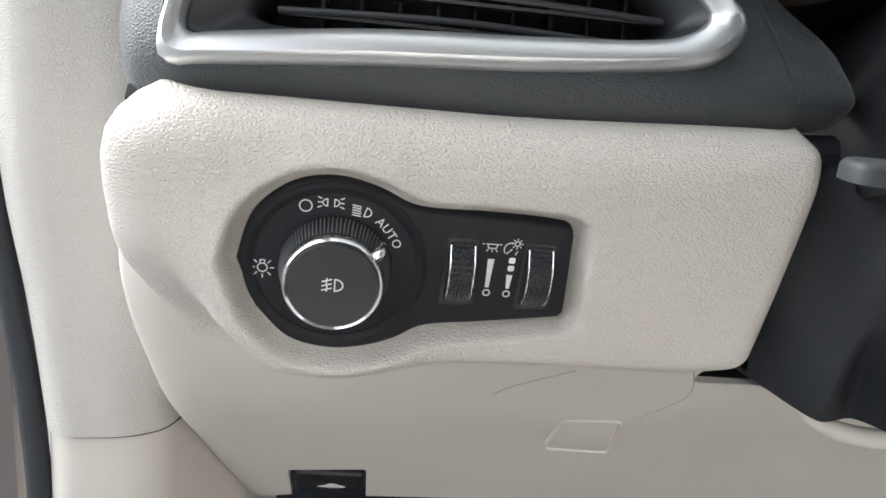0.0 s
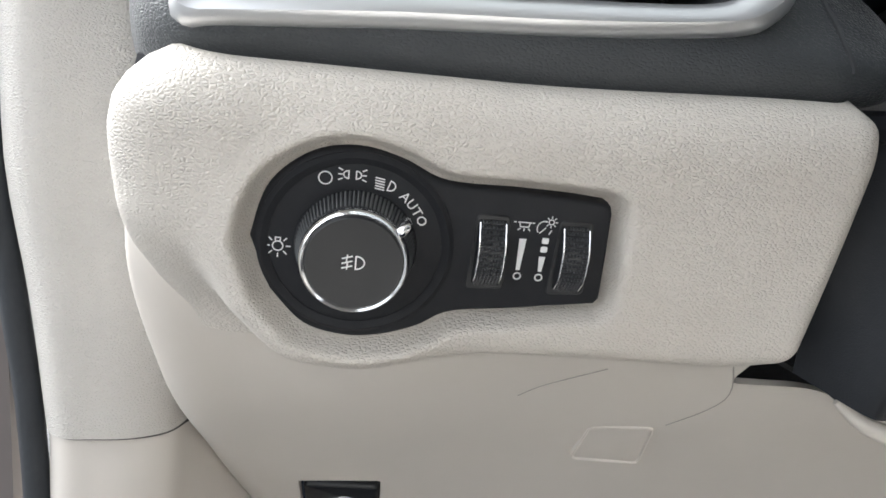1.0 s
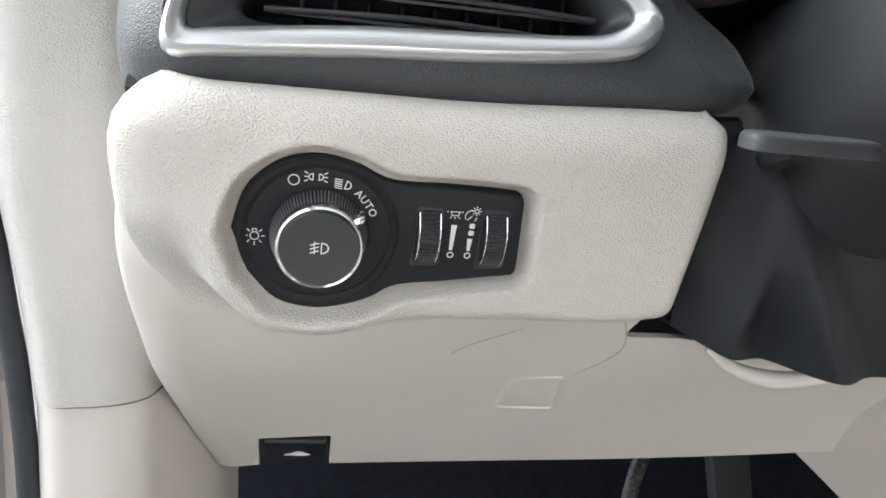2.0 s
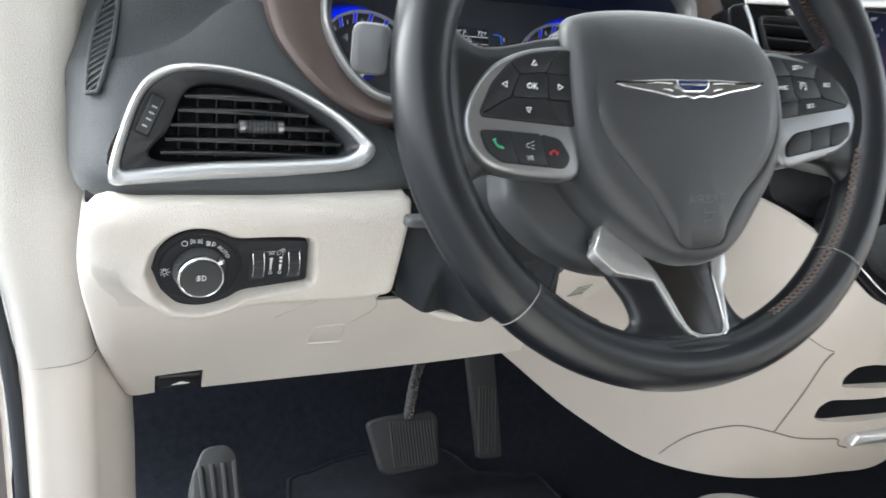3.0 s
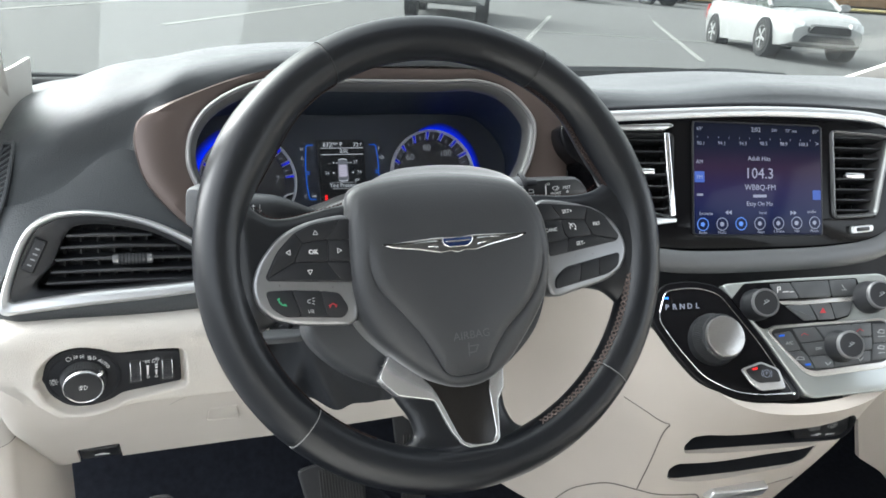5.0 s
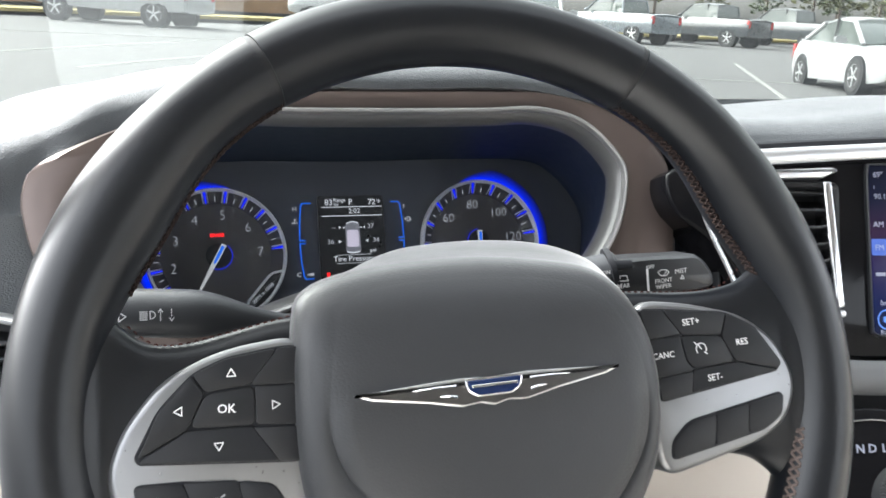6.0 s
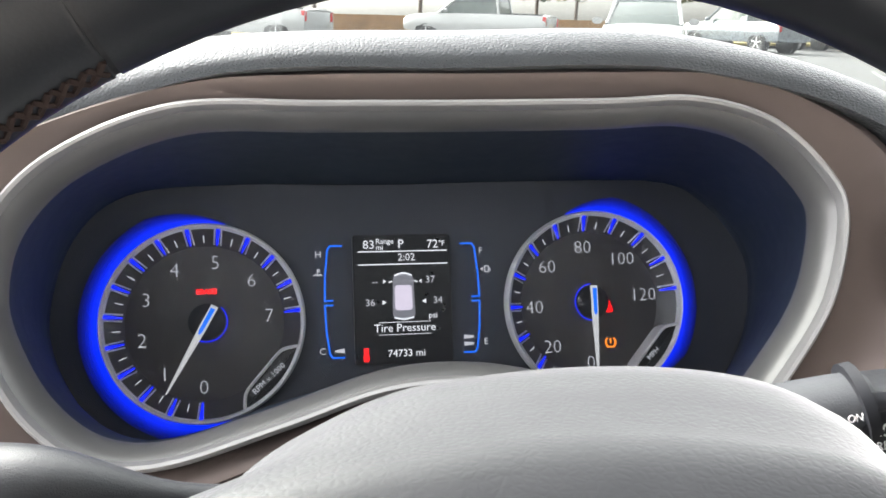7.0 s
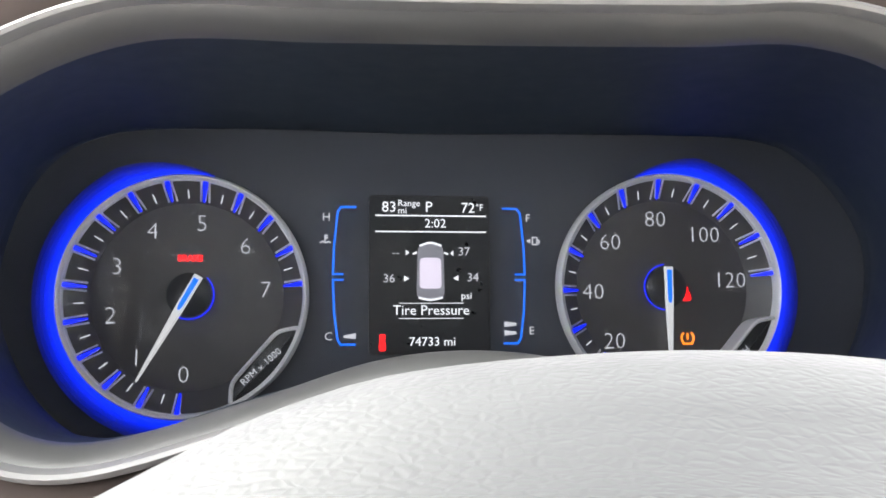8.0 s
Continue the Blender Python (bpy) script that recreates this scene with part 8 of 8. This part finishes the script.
control_knob(-0.0078, 0.0270, 0.0172)
control_knob(0.1185, 0.0430, 0.0178)
control_knob(0.0828, -0.0120, 0.0172)
strokes("park_assist_symbol", [[(0.0165, 0.0420), (0.0165, 0.0480), (0.0195, 0.0485), (0.0195, 0.0455), (0.0165, 0.0450)], [(0.0225, 0.0430), (0.0285, 0.0440)], [(0.0305, 0.0435), (0.0345, 0.0442)]], SH, 0.0008, print_white, cp, 0.0019)

# ---- floor console ----
fc = thing("floor_console", "beige floor console with a black switch insert", "console", (0.40, 0.10, 0.40))
bm = bmesh.new()
rows = []
for z, k in ((0.40, 0.95), (0.50, 1.0), (0.527, 0.985), (0.537, 0.95), (0.541, 0.88)):
    rows.append([Vector((0.362 + (p.x) * k, 0.02 + p.y * k, z)) for p in circle(0, 0, 0.145, 56, ry=0.235)])
loops(bm, rows, cap0=True, cap1=True)
part("body", bm, beige_plain, fc, "beige rounded console top")
FC = plane((0.355, 0.165, 0.5415), (0, -0.05, 1))
part("insert", slab(FC, corners([(-0.075, -0.10), (0.055, -0.10), (0.060, 0.025), (0.045, 0.037), (-0.055, 0.010)], 0.010, 4), -0.01, 0.002, 0.0015, 2), black_matte, fc, "black insert")
for x, y in ((-0.030, -0.008), (0.030, 0.008)):
    b = part("switch", slab(FC, corners([(x - 0.022, y - 0.05), (x + 0.020, y - 0.046), (x + 0.020, y + 0.012), (x - 0.020, y + 0.006)], 0.004, 4), 0.0, 0.005, 0.002, 3), black_plastic, fc)
    part("switch_rim", tube([FC @ Vector((q.x, q.y, 0.0045)) for q in corners([(x - 0.019, y - 0.046), (x + 0.017, y - 0.042), (x + 0.017, y + 0.008), (x - 0.017, y + 0.003)], 0.004, 4)], 0.0011, 6, closed=True), spoke_silver, b)

# ---- passenger side of the dash ----
pd2 = thing("glove_box", "beige glove box panel on the passenger side of the dash", "glove box", (0.95, 0.25, 0.55))
thicken(part("door", net([[(0.805, 0.325, 1.0), (0.870, 0.295, 1.0), (1.0, 0.285, 1.0), (1.24, 0.305, 1.0)], [(0.840, 0.335, 0.86), (0.900, 0.305, 0.86), (1.0, 0.295, 0.86), (1.24, 0.315, 0.86)], [(0.878, 0.335, 0.68), (0.930, 0.320, 0.68), (1.02, 0.310, 0.66), (1.24, 0.325, 0.62)], [(0.930, 0.340, 0.535), (0.980, 0.335, 0.505), (1.05, 0.335, 0.445), (1.24, 0.335, 0.36)]], 6, 6), beige_shaded, pd2), 0.012)
part("latch", slab(plane((1.02, 0.291, 0.93), (0, -1, 0)), corners([(-0.05, -0.012), (0.05, -0.012), (0.05, 0.012), (-0.05, 0.012)], 0.006, 4), -0.012, 0.006, 0.003, 3), dash_mid, pd2, "dark latch")
thicken(part("upper_trim", net([[(0.62, 0.16, 1.16), (0.80, 0.19, 1.135), (1.24, 0.25, 1.085)], [(0.63, 0.15, 1.08), (0.80, 0.175, 1.07), (1.24, 0.23, 1.04)], [(0.64, 0.17, 1.0), (0.80, 0.19, 0.99), (1.24, 0.25, 0.98)]], 8, 6), dash_dark, dash, "slate passenger fascia"), 0.012)

# ---- pedals, footrest, mat ----
bp = thing("brake_pedal", "black rubber brake pedal with ribbed pad on a steel arm", "pedal", (0.02, 0.5, 0.45))
BP = plane((0.022, 0.50, 0.497), (-0.05, -0.85, 0.5))
bpad = part("pad", slab(BP, corners([(-0.054, 0.030), (-0.036, -0.040), (-0.022, -0.048), (0.046, -0.040), (0.053, -0.030), (0.054, 0.030), (0.044, 0.042), (-0.030, 0.036)], 0.010, 4), -0.012, 0.004, 0.004, 3), rubber, bp, "worn ribbed rubber pad")
for k in range(15):
    part("rib", box(BP @ pose(-0.018 + k * 0.0046, -0.004, 0.0045) @ pose(0, 0, 0, 0, 0, 4), 0.0022, 0.064, 0.003, 0.0008), surface("worn_rubber_rib", (0.022, 0.022, 0.022), 0.7) if k == 0 else bpad.children[0].data.materials[0], bpad)
part("arm", tube(curve([(0.032, 0.515, 0.525), (0.046, 0.53, 0.60), (0.072, 0.52, 0.70), (0.080, 0.47, 0.82)], 6), 0.0058, 8, flat=1.5), surface("dark_steel_arm", (0.045, 0.045, 0.048), 0.28, metal=0.7), bp, "bare steel arm")
ap = thing("accelerator_pedal", "black ribbed accelerator pedal", "pedal", (0.15, 0.5, 0.46))
AP = plane((0.150, 0.515, 0.545), (-0.05, -0.9, 0.42))
apad = part("pad", slab(AP, corners([(-0.026, 0.09), (-0.012, -0.088), (0.026, -0.088), (0.018, 0.09)], 0.006, 4), -0.012, 0.004, 0.003, 3), rubber, ap)
for k in range(6):
    part("rib", box(AP @ pose(-0.010 + k * 0.0052, -0.030, 0.0045) @ pose(0, 0, 0, 0, 0, -3), 0.0022, 0.10, 0.003, 0.0008), bpad.children[0].data.materials[0], apad)
fr = thing("footrest", "black ribbed footrest on the sloping carpet", "footrest", (-0.24, 0.47, 0.42))
FR = plane((-0.238, 0.452, 0.440), (0.03, -0.62, 0.78))
fpad = part("pad", slab(FR, corners([(-0.040, -0.11), (0.040, -0.11), (0.030, 0.085), (0.018, 0.10), (-0.014, 0.10), (-0.034, 0.06)], 0.012, 4), -0.05, 0.004, 0.004, 3), rubber, fr)
for k in range(4):
    part("rib", box(FR @ pose(-0.019 + k * 0.0135, -0.015, 0.005) @ pose(0, 0, 0, 0, 0, 1.5 - k), 0.0065, 0.18, 0.004, 0.0015), surface("rubber_rib", (0.009, 0.0095, 0.011), 0.65) if k == 0 else fpad.children[0].data.materials[0], fpad)
fm = thing("floor_mat", "black pile floor mat with a bound edge", "floor mat", (0.05, 0.40, 0.40))
FM = plane((0.05, 0.30, 0.412), (0.0, -0.03, 1.0))
MATO = even(curve([(-0.19, -0.25), (-0.19, 0.20), (-0.15, 0.255), (-0.06, 0.285), (0.05, 0.285), (0.085, 0.245), (0.10, 0.205), (0.17, 0.185), (0.20, 0.14), (0.21, -0.25)], 6, True), 90)
mat = part("mat_surface", slab(FM, MATO, -0.006, 0.004, 0.003, 2), mat_pile, fm)
part("binding", tube([FM @ Vector((p.x, p.y, 0.002)) for p in MATO], 0.004, 8, closed=True), mat_pile, fm, "bound edge")

# ---- parked vehicles ----
white_paint = surface("white_car_paint", (0.33, 0.335, 0.34), 0.25, vary=0.02, scale=2, coat=0.8)
dark_paint = surface("charcoal_car_paint", (0.045, 0.05, 0.055), 0.28, vary=0.05, scale=2, coat=0.8)
grey_paint = surface("grey_car_paint", (0.16, 0.18, 0.20), 0.28, vary=0.05, scale=2, metal=0.3, coat=0.8)
car_glass = surface("tinted_car_glass", (0.05, 0.065, 0.06), 0.08, vary=0.05, scale=2, coat=0.5)
tyre_rubber = surface("tyre_rubber", (0.02, 0.02, 0.021), 0.85, vary=0.1, scale=10)
alloy = surface("alloy_rim", (0.5, 0.51, 0.52), 0.35, metal=0.8)
lamp_clear = surface("clear_headlamp", (0.55, 0.57, 0.58), 0.12, coat=0.6)
lamp_red = surface("red_tail_lamp", (0.45, 0.02, 0.02), 0.15, coat=0.6)


def vehicle(name, label, x, y, heading, shape, paint, group="parked vehicles"):
    """A parked vehicle. heading: degrees of its nose from +y, to the left. shape: rows (along from the tail, half width, sill, belt, roof half width, roof)."""
    foot = land(x, y)
    t = thing(name, label, "vehicle", foot, group)
    M = Matrix.Translation(foot) @ pose(0, 0, 0, math.degrees(math.atan(SLOPE)), 0, heading)
    kind, L = shape
    if kind == "sedan":
        low = [(-2.25, 0.72, 0.35, 0.80), (-2.15, 0.82, 0.25, 0.98), (-1.5, 0.89, 0.20, 1.02), (-0.5, 0.90, 0.20, 0.97), (0.6, 0.90, 0.20, 0.93), (1.35, 0.88, 0.20, 0.88), (1.95, 0.82, 0.22, 0.75), (2.22, 0.68, 0.30, 0.58)]
        top = [(-1.75, 0.72, 1.02), (-1.05, 0.60, 1.38), (-0.3, 0.62, 1.44), (0.35, 0.60, 1.38), (1.15, 0.72, 0.92)]
        wheels, r, w = (-1.35, 1.35), 0.33, 0.78
    elif kind == "suv":
        low = [(-2.3, 0.80, 0.40, 0.95), (-2.2, 0.90, 0.32, 1.12), (-1.4, 0.95, 0.27, 1.16), (-0.2, 0.96, 0.27, 1.14), (0.8, 0.96, 0.27, 1.10), (1.5, 0.94, 0.28, 1.05), (2.1, 0.86, 0.30, 0.92), (2.32, 0.70, 0.38, 0.68)]
        top = [(-2.2, 0.80, 1.14), (-1.7, 0.68, 1.66), (-0.5, 0.70, 1.74), (0.25, 0.68, 1.66), (1.05, 0.80, 1.09)]
        wheels, r, w = (-1.4, 1.4), 0.37, 0.82
    else:
        low = [(-2.9, 0.92, 0.60, 1.20), (-2.85, 0.98, 0.52, 1.28), (-1.8, 1.00, 0.48, 1.28), (-0.6, 1.00, 0.45, 1.28), (0.6, 1.00, 0.45, 1.26), (1.6, 1.00, 0.48, 1.22), (2.5, 0.97, 0.52, 1.15), (2.88, 0.86, 0.60, 1.0)]
        top = [(-1.05, 0.84, 1.28), (-0.92, 0.74, 1.86), (-0.2, 0.76, 1.92), (0.65, 0.74, 1.86), (1.35, 0.86, 1.25)]
        wheels, r, w = (-1.85, 1.85), 0.42, 0.86
    bm = bmesh.new()
    rows = []
    for yy, hw, z0, z1 in low:
        half = [(hw * 0.55, z0 * 0.9), (hw * 0.95, z0), (hw, z0 + (z1 - z0) * 0.35), (hw * 0.985, z0 + (z1 - z0) * 0.7), (hw * 0.90, z1 - 0.02), (hw * 0.6, z1 + 0.02), (0.0, z1 + 0.04)]
        ring = half + [(-a, b) for a, b in half[-2::-1]]
        rows.append([Vector((a, yy, b)) for a, b in ring])
    fine = [curve([rw[i] for rw in rows], 4) for i in range(len(rows[0]))]
    loops(bm, [[M @ fine[i][j] for i in range(len(fine))] for j in range(len(fine[0]))], cap0=True, cap1=True)
    part("body", bm, paint, t)
    # cabin: glasshouse with painted roof
    bm = bmesh.new()
    rows = []
    for yy, hw, z in top:
        base = 0.85 if kind == "sedan" else 1.05 if kind == "suv" else 1.2
        rows.append([M @ Vector(p) for p in ((-hw * 1.08, yy, base), (-hw, yy, z), (-hw * 0.5, yy, z + 0.03), (0, yy, z + 0.04), (hw * 0.5, yy, z + 0.03), (hw, yy, z), (hw * 1.08, yy, base))])
    loops(bm, rows, closed=True, cap0=True, cap1=True)
    part("cabin", bm, car_glass, t, "tinted glass")
    bm = bmesh.new()
    rows = []
    for k, (yy, hw, z) in enumerate(top[1:4]):
        e = -0.12 if k == 0 else 0.12 if k == 2 else 0
        rows.append([M @ Vector(p) for p in ((-hw - 0.02, yy + e * 0.3, z - 0.03), (-hw * 0.95, yy, z + 0.02), (-hw * 0.5, yy, z + 0.055), (0, yy, z + 0.065), (hw * 0.5, yy, z + 0.055), (hw * 0.95, yy, z + 0.02), (hw + 0.02, yy + e * 0.3, z - 0.03))])
    loops(bm, rows, closed=True, cap0=True, cap1=True)
    part("roof", bm, paint, t)
    for s in (-1, 1):
        for k in range(len(top) - 1):
            (y0, w0, z0), (y1, w1, z1) = top[k], top[k + 1]
            if k in (0, 3):
                part("pillar", tube([M @ Vector((s * w0 * 1.01, y0, z0)), M @ Vector((s * w1 * 1.01, y1, z1))], 0.045, 6), paint, t)
        part("pillar", tube([M @ Vector((s * 0.70 * low[3][1] * 1.02, -0.35, low[3][3])), M @ Vector((s * top[2][1] * 1.01, -0.35, top[2][2]))], 0.045, 6), black_plastic, t)
        part("mirror", dome(M @ pose(s * (low[4][1] + 0.10), 0.72 if kind != "pickup" else 1.0, top[4][2] + 0.08, 90, 0, 0), circle(0, 0, 0.12, 16, ry=0.075), [(1, -0.05), (1, 0.02), (0.7, 0.07), (0.05, 0.08)], base=True), paint, t)
        n = low[-2]
        part("headlight", slab(M @ pose(s * n[1] * 0.74, n[0] + 0.13, n[2] + (n[3] - n[2]) * 0.72, -62, 0, -s * 30), corners([(-0.20, -0.06), (0.20, -0.09), (0.22, 0.04), (-0.16, 0.09)], 0.04, 3), -0.05, 0.05, 0.02, 2), lamp_clear, t)
        b = low[1]
        part("tail_light", slab(M @ pose(s * b[1] * 0.88, b[0] - 0.02, b[3] - 0.22, 90, 0, 0), corners([(-0.09, -0.17), (0.09, -0.17), (0.09, 0.17), (-0.09, 0.17)], 0.03, 2), -0.06, 0.06, 0.02, 2), lamp_red, t)
        for yy in wheels:
            W0 = M @ pose(s * w, yy, r, 0, 90 * s, 0)
            part("wheel_arch", lathe(M @ pose(s * (w + 0.045), yy, r, 0, 90 * s, 0), [(r * 1.16, -0.2), (r * 1.16, 0.075), (r * 1.0, 0.08), (0.02, 0.08)], 32), black_matte, t)
            wh = part("wheel", lathe(W0, [(r * 0.62, -0.09), (r * 0.95, -0.10), (r, -0.06), (r, 0.10), (r * 0.94, 0.135), (r * 0.66, 0.13)], 36), tyre_rubber, t, "black tyre on an alloy rim")
            bm = lathe(W0, [(r * 0.66, 0.09), (r * 0.66, 0.132), (r * 0.60, 0.125), (r * 0.55, 0.10), (r * 0.1, 0.10)], 30)
            for q in range(5):
                box(W0 @ pose(0, 0, 0, 0, 0, q * 72) @ pose(r * 0.32, 0, 0.12), r * 0.55, r * 0.14, 0.04, 0.01, bm)
            part("rim", bm, alloy, wh)
    n = low[-1]
    part("grille", slab(M @ pose(0, n[0] + 0.0, (n[2] + n[3]) / 2 + 0.12, -78, 180, 0) @ pose(0, 0, 0, 0, 180, 0), corners([(-0.42, -0.07), (0.42, -0.07), (0.36, 0.07), (-0.36, 0.07)], 0.05, 3), -0.10, 0.10, 0.02, 2), black_plastic, t, "black grille")
    part("bumper_intake", slab(M @ pose(0, n[0] - 0.05, n[2] + 0.07, -90, 180, 0) @ pose(0, 0, 0, 0, 180, 0), corners([(-0.55, -0.06), (0.55, -0.06), (0.45, 0.06), (-0.45, 0.06)], 0.04, 3), -0.12, 0.14, 0.02, 2), black_matte, t, "dark lower intake")
    if kind == "pickup":
        part("tailgate", box(M @ pose(0, -2.89, 0.95, 90, 0, 0), 1.5, 0.5, 0.06, 0.02), paint, t)
        part("bed", box(M @ pose(0, -1.95, 1.305), 1.5, 1.6, 0.03, 0.01), black_matte, t, "dark open load bed")
    return t


vehicle("sedan", "white four-door saloon car parked nose-out on the asphalt", 12.45, 13.9, 163, ("sedan", 0), white_paint)
vehicle("suv", "white crossover parked nose-out on the asphalt", 6.6, 18.6, 158, ("suv", 0), white_paint)
vehicle("pickup", "white pickup parked side-on before the grass verge", -4.0, 29.5, 62, ("pickup", 0), white_paint)
vehicle("pickup", "white pickup parked side-on before the grass verge", 4.6, 32.0, 62, ("pickup", 0), white_paint)
vehicle("pickup", "grey pickup parked before the grass verge", 16.8, 35.0, 20, ("pickup", 0), grey_paint)
vehicle("pickup", "charcoal pickup parked before the grass verge", 22.5, 36.5, 20, ("pickup", 0), dark_paint)
vehicle("pickup", "charcoal pickup parked before the grass verge", 28.0, 38.0, 20, ("pickup", 0), dark_paint)
